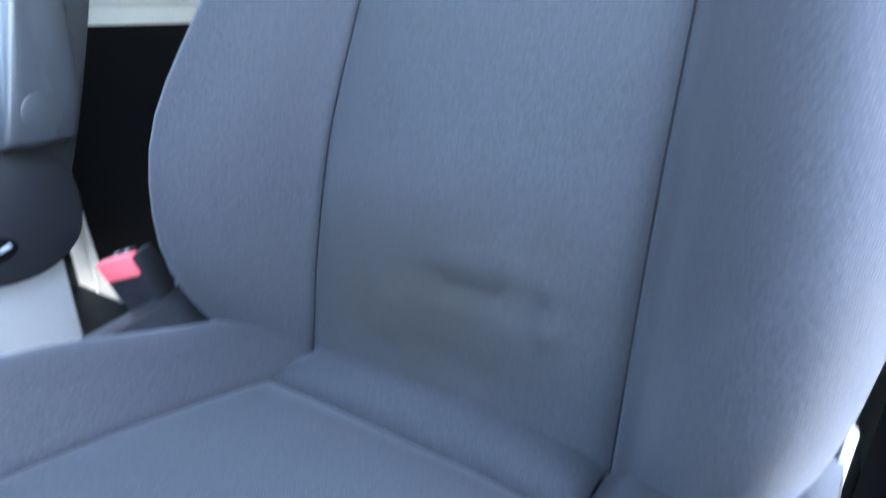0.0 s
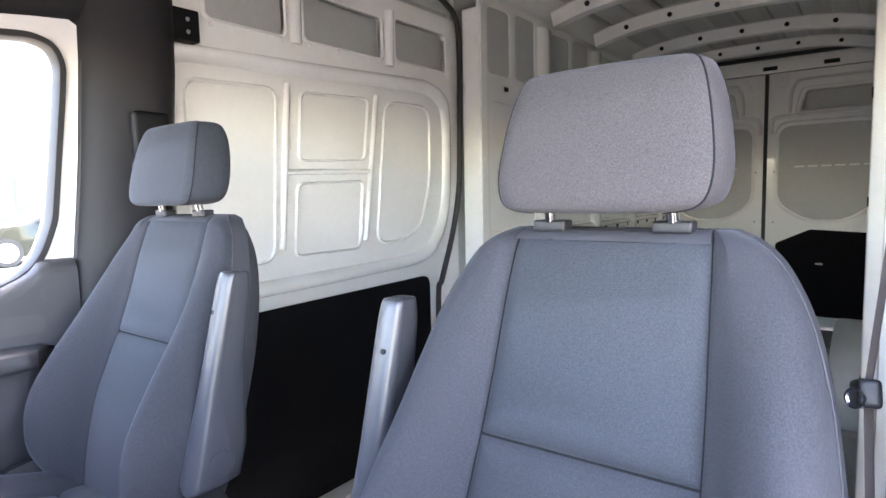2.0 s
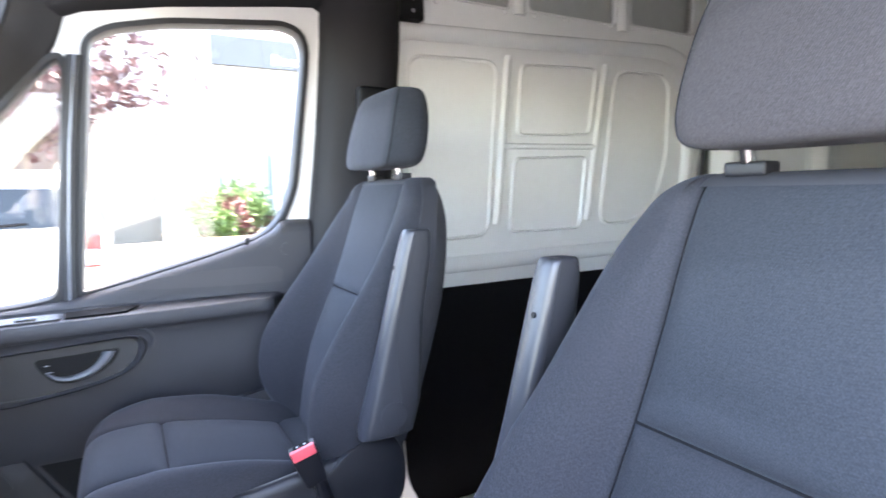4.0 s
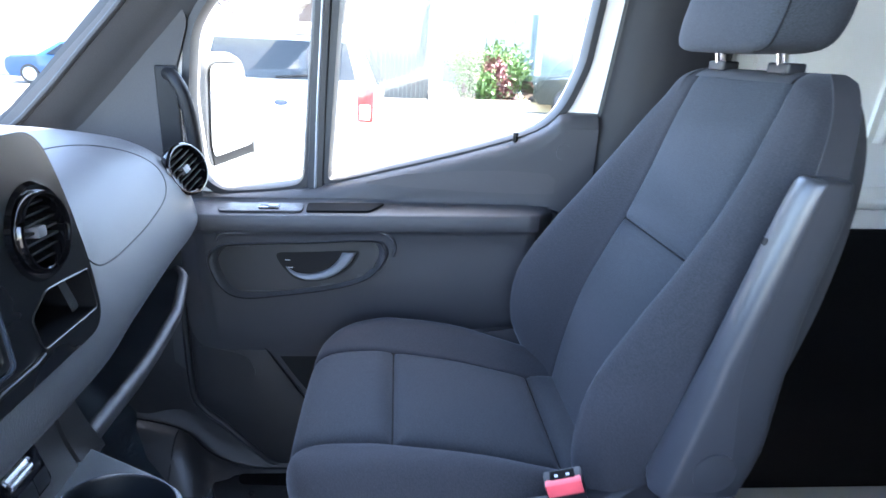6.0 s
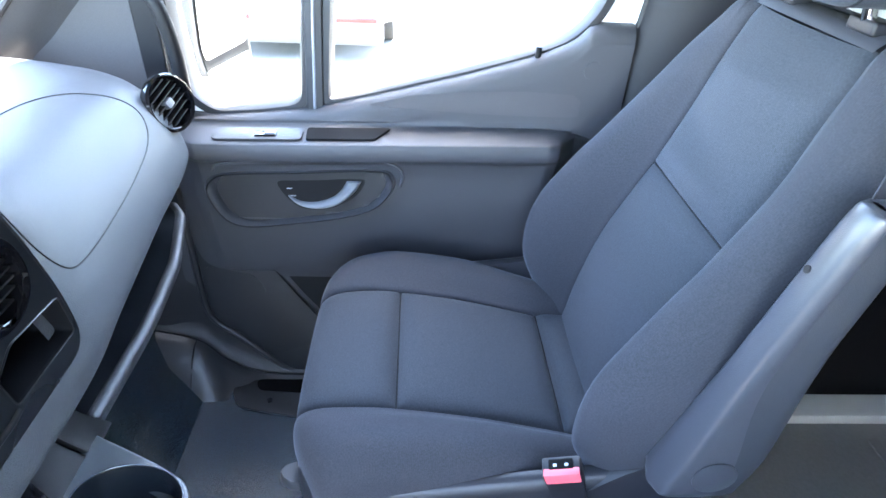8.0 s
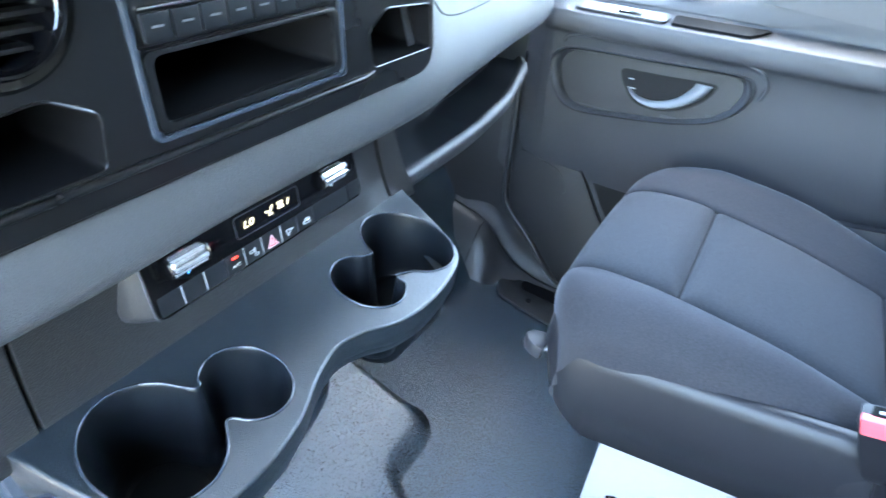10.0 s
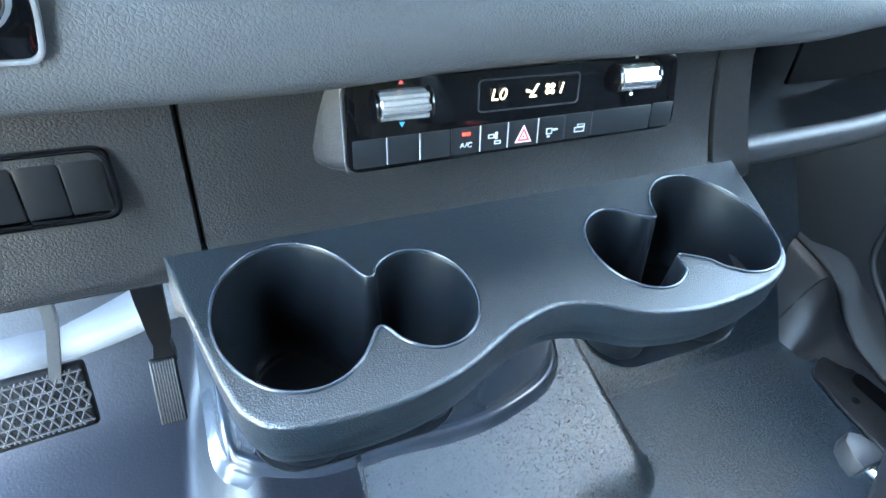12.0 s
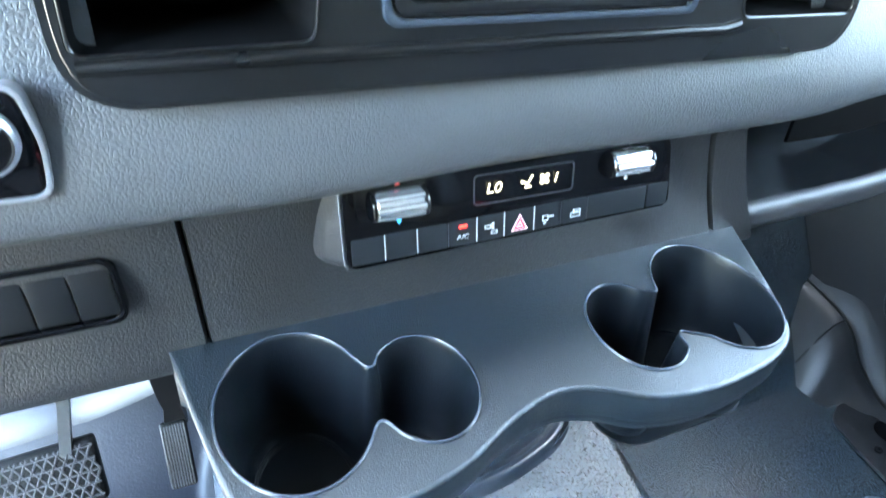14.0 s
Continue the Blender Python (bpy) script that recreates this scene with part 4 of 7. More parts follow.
part("panel_body", tipped(plate(soft_poly([(-0.128, 0.670), (0.113, 0.673), (0.107, 0.7255), (-0.128, 0.7235)], 0.009), [], "y", -0.003, 0.030, 0.0015)), M_BEZEL, climate)
FACE = soft_poly([(-0.128, 0.670), (0.113, 0.673), (0.107, 0.7255), (-0.128, 0.7235)], 0.009)
hood = loft([[(x + grow * max(0.0, min(1.0, (0.02 - x) / 0.1)) * -0.010, y, z - grow * 0.004 * (z < 0.70)) for x, z in FACE] for grow, y in ((0.0, -0.0015), (0.15, 0.001), (0.7, 0.009), (1.0, 0.014), (1.3, 0.022))], True)
part("panel_shroud", tipped(hood), M_KICK, climate, "", 60)
part("panel_glass", tipped(plate(soft_poly([(-0.1268, 0.6712), (0.1118, 0.6742), (0.1060, 0.7243), (-0.1268, 0.7223)], 0.008), [], "y", -0.0042, -0.0028, 0.0005)), M_GLOSSBLACK, climate)
for y_ in (-0.0030, 0.0040):
    part("panel_edge", tipped(tube([(-0.1240, y_, 0.7228), (-0.1266, y_, 0.7218), (-0.1280, y_, 0.7195), (-0.1283, y_, 0.716), (-0.1283, y_, 0.678), (-0.1280, y_, 0.6745), (-0.1266, y_, 0.6715)], 0.0005, 6)), M_LEVER, climate, "bright side edge")
KEY_EDGES = [-0.1245, -0.1035, -0.0830, -0.0625, -0.0430, -0.0235, -0.0015, 0.0190, 0.0400, 0.0900, 0.1095]
for k, (a, b) in enumerate(zip(KEY_EDGES, KEY_EDGES[1:])):
    dzk = 0.0009 * (a + 0.12) / 0.1
    part("climate_key", tipped(box(a + 0.0004, b - 0.0004, -0.0050, 0.0, 0.6735 + dzk * 1.1, 0.6905 + dzk * 1.2, 0.0016)), M_KEYS, climate)
part("lit_display", tipped(plate(rounded(-0.0455, 0.0270, 0.6985, 0.7180, 0.003), [rounded(-0.0447, 0.0262, 0.6993, 0.7172, 0.0025)], "y", -0.0047, -0.004)), M_KNOB, climate)
for k, a in enumerate(KEY_EDGES[1:9]):
    dzk = 0.0009 * (a + 0.12) / 0.1
    part("key_divider", tipped(box(a - 0.0002, a + 0.0002, -0.0049, -0.001, 0.6740 + dzk * 1.1, 0.6900 + dzk * 1.2)), M_KNOB if k in (2, 6, 7) else M_ICON, climate)


def face(x, z):
    return pose(x, -0.0052 + (0.7235 - z) * -0.16, z, 90 + 9)


lettering("L0", 0.0112, face(-0.0315, 0.7085), M_DIGIT, climate, "lit_digits")
lettering("1", 0.0112, face(0.0130, 0.7090), M_DIGIT, climate, "lit_digits")
for nm, pts in (("airflow_icon", [(-0.010, 0.7050), (-0.0085, 0.7050), (-0.0035, 0.7130), (-0.005, 0.7130)]), ("airflow_icon", [(-0.0125, 0.7085), (-0.0085, 0.7075), (-0.0085, 0.7090), (-0.0125, 0.7105)]), ("airflow_icon", [(-0.0085, 0.7050), (-0.0050, 0.7050), (-0.0050, 0.7063), (-0.0080, 0.7063)])):
    part(nm, tipped(plate(pts, [], "y", -0.0050, -0.0044)), M_DIGIT, climate)
for cx, cz in ((0.0030, 0.7110), (0.0065, 0.7110), (0.0030, 0.7075), (0.0065, 0.7075)):
    part("fan_icon", tipped(plate(circle(cx, cz, 0.00165, 12), [circle(cx, cz, 0.0008, 8)], "y", -0.0050, -0.0044)), M_DIGIT, climate)
lettering("A/C", 0.0050, face(-0.0528, 0.6800), M_ICON, climate)
part("indicator", tipped(box(-0.0556, -0.0502, -0.0056, -0.0045, 0.6862, 0.6880)), M_LED, climate, "lit red indicator")
tri_o = [(-0.0185, 0.6775), (-0.0065, 0.6775), (-0.0125, 0.6885)]
part("hazard_mark", tipped(plate(tri_o, [], "y", -0.0054, -0.0048)), M_HAZARD, climate, "red hazard triangle")
part("hazard_line", tipped(plate(tri_o, [[(-0.0172, 0.6783), (-0.0078, 0.6783), (-0.0125, 0.6870)]], "y", -0.0057, -0.0050)), M_HAZARDLINE, climate)
part("hazard_mark", tipped(plate([(-0.0150, 0.6797), (-0.0100, 0.6797), (-0.0125, 0.6843)], [[(-0.0138, 0.6804), (-0.0112, 0.6804), (-0.0125, 0.6828)]], "y", -0.0057, -0.0050)), M_HAZARDLINE, climate)
for x0, marks in ((-0.0378, ((0, 0.004, 0.0045, 0.0065), (0.0045, 0.0, 0.009, 0.0022), (0.005, 0.0032, 0.0066, 0.0075))), (0.0045, ((0, 0.002, 0.0045, 0.0058), (0.005, 0.0040, 0.0085, 0.0052), (0.001, 0.0, 0.003, 0.001))), (0.0262, ((0, 0.001, 0.008, 0.0042), (0.0022, 0.0042, 0.008, 0.0062)))):
    for a, b, c, d in marks:
        part("key_icon", tipped(plate([(x0 + a, 0.6785 + b), (x0 + c, 0.6785 + b), (x0 + c, 0.6785 + d), (x0 + a, 0.6785 + d)], [rounded(x0 + a + 0.0006, x0 + c - 0.0006, 0.6785 + b + 0.0004, 0.6785 + d - 0.0004, 0.0001, 1)] if c - a > 0.003 and d - b > 0.0018 else [], "y", -0.0056, -0.0048)), M_ICON, climate)
for x0, x1, zc, red in ((-0.1095, -0.0785, 0.7090, True), (0.0545, 0.0850, 0.7125, False)):
    rk = part("rocker_switch", tipped(moved(turned([(0.0, 0), (0.0070, 0.0006), (0.0082, 0.002), (0.0082, x1 - x0 - 0.002), (0.0070, x1 - x0 - 0.0006), (0.0, x1 - x0)], (0, 0, 0), (1, 0, 0), 28), Matrix.Translation((x0, -0.005, zc)))), M_SILVER, climate, "ridged silver rocker")
    for dz_ in (-0.0050, 0.0, 0.0050):
        part("rocker_ridge", tipped(tube([(x0 + 0.001, -0.0125 + 120 * dz_ * dz_, zc + dz_), (x1 - 0.001, -0.0125 + 120 * dz_ * dz_, zc + dz_)], 0.0023, 8)), M_SILVER, rk)
    for xe in (x0 - 0.0022, x1):
        part("rocker_cap", tipped(turned([(0.0, 0), (0.0084, 0.0004), (0.0092, 0.0011), (0.0084, 0.0018), (0.0, 0.0022)], (xe, -0.005, zc), (1, 0, 0), 24)), M_GLOSSBLACK, rk)
    xm = (x0 + x1) / 2
    for s, mt in ((1, M_REDPRINT if red else M_WHITE), (-1, M_BLUEPRINT if red else M_WHITE)):
        zz = zc + s * 0.0118
        part("arrow_mark", tipped(plate([(xm - 0.0017, zz - s * 0.0012), (xm + 0.0017, zz - s * 0.0012), (xm, zz + s * 0.0018)] if red else rounded(xm - 0.001, xm + 0.001, zz - 0.001, zz + 0.001, 0.0002, 1), [], "y", -0.0050, -0.0044)), mt, climate)

# ---- cup holder console ----
console = thing("cup_holder_console", "black plastic double cup holder console below dash", "cup holder", (0, -0.05, 0.55))
TOP_Z = lambda y: 0.6075 + 0.14 * y
RIM = [(-0.237, 0.034)] + [tuple(p) for p in spline([(-0.232, 0.005), (-0.224, -0.035), (-0.215, -0.076), (-0.206, -0.100), (-0.188, -0.112), (-0.150, -0.1165), (-0.115, -0.114), (-0.082, -0.1055), (-0.050, -0.091), (-0.013, -0.0815), (0.018, -0.089), (0.045, -0.104), (0.085, -0.112), (0.125, -0.111), (0.160, -0.105), (0.183, -0.094), (0.196, -0.078), (0.212, -0.045), (0.232, 0.005)], 60)] + [(0.242, 0.034)]


def inset(loop, d):
    out = []
    for k in range(len(loop)):
        a, b, c = (Vector((*loop[(k + j) % len(loop)], 0)) for j in (-1, 0, 1))
        t = (c - a).normalized()
        out.append((b.x - t.y * d, b.y + t.x * d))
    return out


def two_cups(big, small, rear, front):
    """The outline of a large and a small oval well that run into each other through a waist with two blunt noses (large well on the left)."""
    (bx, by, brx, bry, b0, b1), (sx, sy, srx, sry, s0, s1) = big, small
    arc = lambda x, y, rx, ry, a0, a1, n: [(x + rx * math.cos(radians(a)), y + ry * math.sin(radians(a))) for a in np.linspace(a0, a1, n)]
    nose = lambda p, s: [(p[0] - 0.0036, p[1] + s * 0.0020), p, (p[0] + 0.0036, p[1] + s * 0.0022)]
    pts = arc(bx, by, brx, bry, b0, 360 + b1, 26) + nose(front, -1) + arc(sx, sy, srx, sry, s1, s0, 20) + nose(rear, 1)[::-1]
    return [tuple(p) for p in spline(pts, 170, True)]


WELLS = [((-0.1690, -0.0398, 0.0462, 0.0560, 27, -38), (-0.0908, -0.0500, 0.0337, 0.0402, 132, -138), (-0.1186, -0.0266), (-0.1246, -0.0658)),
         ((0.1581, -0.0404, 0.0462, 0.0565, 27, -38), (0.0745, -0.0487, 0.0345, 0.0412, 138, -134), (0.1100, -0.0256), (0.1035, -0.0650))]
loops = []
for big, small, rear, front in WELLS:
    side = 1 if small[0] > big[0] else -1
    flip = lambda p: (side * p[0], *p[1:])
    lp = [flip(p) for p in two_cups(flip(big), flip(small), flip(rear), flip(front))]
    area = sum(a[0] * b[1] - a[1] * b[0] for a, b in zip(lp, lp[1:] + lp[:1]))
    loops.append(lp if area > 0 else lp[::-1])


def tilted(bm):
    for v in bm.verts:
        v.co.z += TOP_Z(v.co.y)
    return bm


top_rim = inset(RIM, 0.003)
part("console_top", tilted(plate(top_rim, loops, "z", 0.0, -0.004)), M_CUPBOX, console, "grained black top")
part("console_skirt", tilted(loft([[(x, y, dz) for x, y in inset(RIM, d)] for d, dz in ((0.0030, 0.0), (0.0022, -0.0001), (0.0011, -0.0005), (0.0004, -0.0012), (0.0, -0.0022), (0.0, -0.0034), (0.0008, -0.0170), (0.0014, -0.0262), (0.0018, -0.0268), (0.0030, -0.0270))], True)), M_CUPBOX, console, "", 60)
part("console_tray", tilted(loft([[(x, y, dz) for x, y in inset(RIM, d)] for d, dz in ((0.0034, -0.0272), (0.0040, -0.0320), (0.0058, -0.0385), (0.0080, -0.0412), (0.0115, -0.0425), (0.0145, -0.0450))], True)), M_CUPBOX, console, "", 60)
for lp, (big, *_) in zip(loops, WELLS):
    rows = [[(x, y, dz) for x, y in inset(lp, d)] for d, dz in ((-0.0011, 0.0003), (-0.0005, 0.0012), (0.0003, 0.0008), (0.0010, -0.002), (0.0015, -0.008), (0.0036, -0.03), (0.0070, -0.070), (0.0085, -0.0800), (0.0120, -0.0845))]
    # well walls in the darkened plastic, their shade put into its colour
    well = part("cup_well", tilted(loft(rows, True)), M_SHADEDRECESS, console, "", 60)
    # rim in lighter plastic: its bright highlight arc is put into colour
    part("lit_well_rim", tilted(tube([(x, y, 0.0006) for x, y in lp + lp[:1]], 0.0010, 8, False)), M_STEM, well, "", 60)
    for g in (0.70, 0.74):
        part("floor_ring", tilted(tube([(big[0] + g * big[2] * math.cos(a), big[1] + g * big[3] * math.sin(a), -0.0838) for a in np.linspace(0, 2 * math.pi, 37)], 0.0008, 5, False)), M_SHADEDRECESS, well)
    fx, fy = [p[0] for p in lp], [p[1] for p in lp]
    part("well_floor", tilted(plate(rounded(min(fx) + 0.010, max(fx) - 0.010, min(fy) + 0.010, max(fy) - 0.010, 0.03), [], "z", -0.0840, -0.0855)), M_SHADEDRECESS, well)

# stem that carries the console, with a double-ridged collar where it meets the floor covering
COLLAR = spline([(-0.246, 0.430), (-0.246, 0.240), (-0.243, 0.171), (-0.222, 0.147), (-0.192, 0.131), (-0.142, 0.1155), (-0.088, 0.1125), (-0.039, 0.114), (0.039, 0.108), (0.108, 0.111), (0.168, 0.123), (0.210, 0.138), (0.240, 0.165), (0.254, 0.210), (0.256, 0.320)], 90)
CUT_AT = int(np.argmin(abs(COLLAR[:, 0] + 0.083)))


def ridge(rows, lift, back):
    """The collar's line moved inwards by back and raised to lift."""
    side = np.gradient(rows, axis=0)
    side = side / np.linalg.norm(side, axis=1)[:, None]
    return [(x - ty * back, y + tx * back, lift + 0.0145 + 0.36 * min(0.08, y - 0.124) * (lift < 0.3)) for (x, y), (tx, ty) in zip(rows, side)]


STEM = ((0.150, -0.010), (0.1565, -0.004), (0.1605, 0.001), (0.1640, 0.0045), (0.1690, 0.0065), (0.1745, 0.0085), (0.1785, 0.0115), (0.1795, 0.0150), (0.1780, 0.0180), (0.1785, 0.0200), (0.200, 0.0220), (0.36, 0.0240), (0.5585, 0.0260))
foot = part("console_stem", loft([ridge(COLLAR[CUT_AT:], z, b) for z, b in STEM]), M_STEM, console, "smooth satin dark plastic stem", 70)
part("stem_side", loft([ridge(COLLAR[:CUT_AT - 0], z, b) for z, b in STEM]), M_STEM, console, "", 70)
part("foot_joint", tube([ridge(COLLAR[CUT_AT - 1:CUT_AT + 1], z, b + 0.0008)[0] for z, b in STEM[1:11]] , 0.0010, 6), M_BLACK, foot)
part("foot_joint", tube([(-0.083, 0.116, 0.1725), (-0.085, 0.095, 0.1650), (-0.092, 0.040, 0.1452), (-0.094, -0.03, 0.1198)], 0.0014, 6), M_BLACK, foot)


# ---- cab floor ----
def floor_z(x, y):
    """Height of the floor covering: flat, rising to the toe board, with a low tunnel hump that has a rounded rear corner."""
    z = 0.10 + 1.15 * max(0.0, min(y - 0.142, 0.07)) + 1.7 * max(0.0, y - 0.212)
    rear = -0.034 - 0.30 * ease(0.195, 0.02, x)
    qx, qy = max(0.0, 0.070 - (0.328 - x)), max(0.0, 0.070 - (y - rear))
    d = 0.070 - math.hypot(qx, qy)
    f = min(1.0, max(0.0, d / 0.046))
    hump = 0.10 + (0.018 + 0.36 * min(0.40, max(0.0, y + 0.034))) * (math.sin(f * math.pi / 2) if f < 1 else 1.0)
    return max(z, hump)


cab_floor = thing("cab_floor", "black textured rubber cab floor covering with raised tunnel", "floor", (0, 0, 0), kind="structure")
xs = np.r_[np.linspace(-0.10, 0.22, 50), np.linspace(0.225, 0.345, 60), np.linspace(0.35, 0.90, 60)]
ys = np.r_[np.linspace(-0.95, -0.36, 16), np.linspace(-0.35, -0.06, 40), np.linspace(-0.055, 0.06, 50), np.linspace(0.065, 0.23, 70), np.linspace(0.235, 0.60, 20)]
part("floor_covering", loft([[(x, y, floor_z(x, y)) for x in xs] for y in ys]), M_MAT, cab_floor, "", 40)
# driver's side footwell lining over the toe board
part("toe_board", loft([[(x, y, z + max(0.0, (0.020 + 0.36 * min(0.40, max(0.0, y + 0.034))) * ease(-0.30, -0.20, x) - (z - 0.10)) * ease(0.45, 0.25, y)) for x in np.r_[np.linspace(-0.86, -0.34, 10), np.linspace(-0.32, -0.09, 24)]] for y, z in spline([(-0.95, 0.10), (-0.22, 0.10), (0.05, 0.10), (0.22, 0.105), (0.34, 0.14), (0.46, 0.28), (0.52, 0.45), (0.54, 0.60)], 40)]), M_FOOTWELL, cab_floor, "blue-grey footwell lining, darkened for blocked light", 60)
# pale band: light caught by the lining's upper edge, put into colour
part("lining_edge", loft([[(x, y - 0.020, z - 0.014), (x, y - 0.016, z + 0.002), (x, y - 0.004, z + 0.014), (x, y + 0.012, z + 0.026), (x, y + 0.03, z + 0.030)] for x, y, z in spline([(-0.86, 0.400, 0.185), (-0.60, 0.410, 0.200), (-0.47, 0.415, 0.208), (-0.42, 0.42, 0.210), (-0.367, 0.42, 0.221), (-0.327, 0.42, 0.232), (-0.29, 0.42, 0.245), (-0.24, 0.42, 0.25)], 30)]), M_LITEDGE, cab_floor, "lining edge in lit grey", 70)
hatch = part("floor_hatch", plate(soft_poly([(0.655, -0.30), (0.800, -0.30), (0.800, 0.075), (0.765, 0.080), (0.718, 0.060), (0.700, -0.014)], 0.035, 8), [], "z", 0.1005, 0.1085, 0.004), M_KICK, cab_floor, "dark plastic floor hatch")
part("hatch_screw", turned([(0.0065, 0), (0.0065, 0.0025), (0.003, 0.0025), (0.0025, 0.0005)], (0.733, -0.015, 0.1085), (0, 0, 1), 16), M_BLACK, hatch)
# flat plate: only the hole's shade, put in as black
part("hatch_hole_shade", plate(soft_poly([(0.765, 0.02), (0.80, 0.03), (0.80, -0.12), (0.755, -0.12)], 0.02), [], "z", 0.1087, 0.1093), M_CAVITYSHADE, hatch)
# kick panel and sill on the passenger side
SILL_LINE = spline([(0.50, 0.300), (0.353, 0.268), (0.262, 0.248), (0.158, 0.218), (0.099, 0.155), (0.030, 0.116), (-0.10, 0.104), (-0.70, 0.104)], 40)
part("sill_trim", loft([[(0.822, y, z), (0.812, y - 0.001, z - 0.003), (0.800, y - 0.004, z - 0.010), (0.765, y - 0.010, max(0.099, z - 0.055)), (0.735, y - 0.012, 0.099)] for y, z in SILL_LINE]), M_SILL, cab_floor, "satin grey sill panel", 50)
part("sill_seam", tube([(0.8215, y, z + 0.001) for y, z in SILL_LINE], 0.0026, 6), M_BLACK, cab_floor)
part("sill_seam", tube([(0.820, 0.160, 0.2190), (0.800, 0.1625, 0.2115), (0.780, 0.164, 0.190), (0.745, 0.166, 0.135)], 0.0018, 6), M_BLACK, cab_floor)
part("sill_step", loft([[(0.8225, y, z), (0.834, y + 0.002, z + 0.010), (0.838, y + 0.004, z + 0.05), (0.846, y + 0.006, z + 0.12)] for y, z in SILL_LINE]), M_KICK, cab_floor, "", 60)
part("kick_panel", loft([[(0.845 - 0.03 * f, y0 + f * (y1 - y0), z) for f in np.linspace(0, 1, 6)] for z, y0, y1 in ((0.05, 0.0, 0.62), (0.15, -0.01, 0.62), (0.25, 0.0, 0.62), (0.4, 0.03, 0.62), (0.6, 0.06, 0.62), (0.80, 0.075, 0.62))]), M_KICK, cab_floor)
rail = spline([(0.824, 0.126, 0.64), (0.826, 0.126, 0.50), (0.828, 0.125, 0.36), (0.829, 0.120, 0.295), (0.830, 0.098, 0.258), (0.830, 0.062, 0.226), (0.830, 0.0, 0.158), (0.836, -0.06, 0.105), (0.84, -0.20, 0.085)], 50)
part("sill_rail", tube(rail, 0.0075, 10), M_KICK, cab_floor, "rounded sill edge")
side = part("side_panel", plate(soft_poly([(0.125, 0.64), (0.085, 0.63), (-0.013, 0.467), (-0.10, 0.328), (-0.17, 0.22), (-0.08, 0.09), (0.0, 0.15), (0.062, 0.227), (0.116, 0.28), (0.125, 0.32)], 0.012), [], "x", 0.832, 0.842, 0.003), M_KICK, cab_floor, "dark side panel ahead of door")
part("speaker_cloth", plate(soft_poly([(0.108, 0.430), (0.004, 0.405), (-0.02, 0.36), (0.035, 0.262), (0.108, 0.30)], 0.02), [], "x", 0.8305, 0.834), M_KICK, side)
part("bulkhead", box(-0.95, 0.95, 0.68, 0.70, -0.1, 0.93), M_BLACK, cab_floor)


# ---- pedals ----
brake = thing("brake_pedal", "black rubber brake pedal with crossed ribs", "pedal", (-0.40, 0.17, 0.37))
bm_m = Matrix.Translation((-0.396, 0.172, 0.356)) @ pose(0, 0, 0, 62, 0, 4)
part("pedal_pad", moved(box(-0.055, 0.055, -0.034, 0.034, -0.008, 0.006, 0.006, 3), bm_m), M_BLACK, brake)
for k in range(15):
    c = -0.063 + 0.009 * k
    for sgn in (1, -1):
        ends = []
        for v in (-0.029, 0.029):
            x = c + sgn * 0.55 * v
            if abs(x) > 0.051:
                v *= max(0.0, 1 - (abs(x) - 0.051) / 0.55 / 0.029)
                x = c + sgn * 0.55 * v
            ends.append((x, v, 0.0062))
        if max(abs(ends[0][0]), abs(ends[1][0])) < 0.056 and ends[1][1] - ends[0][1] > 0.012:
            part("rib", moved(tube(ends, 0.0012, 6), bm_m), M_LITRIB, brake)
for k in range(5):
    yk = -0.026 + 0.013 * k
    part("rib", moved(tube([(-0.052, yk, 0.0066), (0.052, yk, 0.0066)], 0.0011, 6), bm_m), M_LITRIB, brake)
part("pedal_arm", loft([[(x - 0.0052, y - 0.003, z), (x + 0.0052, y - 0.003, z), (x + 0.0052, y + 0.008, z), (x - 0.0052, y + 0.008, z)] for x, y, z in ((-0.370, 0.178, 0.366), (-0.357, 0.195, 0.43), (-0.350, 0.23, 0.58), (-0.35, 0.27, 0.70))], True, True), M_PEDALARM, brake, "satin steel pedal lever")
accel = thing("accelerator_pedal", "narrow black ribbed accelerator pedal", "pedal", (-0.293, 0.30, 0.19))
am = Matrix.Translation((-0.295, 0.300, 0.197)) @ pose(0, 0, 0, 62, 0, -1)
part("pedal_pad", moved(box(-0.0168, 0.0168, -0.047, 0.047, -0.008, 0.004, 0.006, 3), am), M_BLACK, accel)
for k in range(9):
    xk = -0.0136 + 0.0034 * k
    part("rib", moved(box(xk - 0.0009, xk + 0.0009, -0.043, 0.043, 0.003, 0.0062, 0.0005, 1), am), M_LITRIB, accel)
part("pedal_arm", loft([[(x0, y - 0.008, z), (x1, y - 0.008, z), (x1, y + 0.012, z), (x0, y + 0.012, z)] for x0, x1, y, z in ((-0.306, -0.276, 0.328, 0.230), (-0.303, -0.278, 0.330, 0.246), (-0.300, -0.280, 0.330, 0.262), (-0.302, -0.274, 0.325, 0.285), (-0.303, -0.270, 0.310, 0.36), (-0.302, -0.268, 0.290, 0.60))], True, True), M_BLACK, accel)


# ---- passenger door ----
door = thing("door_1", "closed white passenger door with dark grey trim and window", "door", (0.86, -0.3, 0.4), kind="structure")
SILL = [(0.105, 0.765), (0.04, 0.762), (-0.06, 0.770), (-0.16, 0.783), (-0.30, 0.818), (-0.45, 0.858), (-0.57, 0.895), (-0.63, 0.922), (-0.668, 0.962), (-0.69, 1.01)]
sill = spline(SILL, 40)
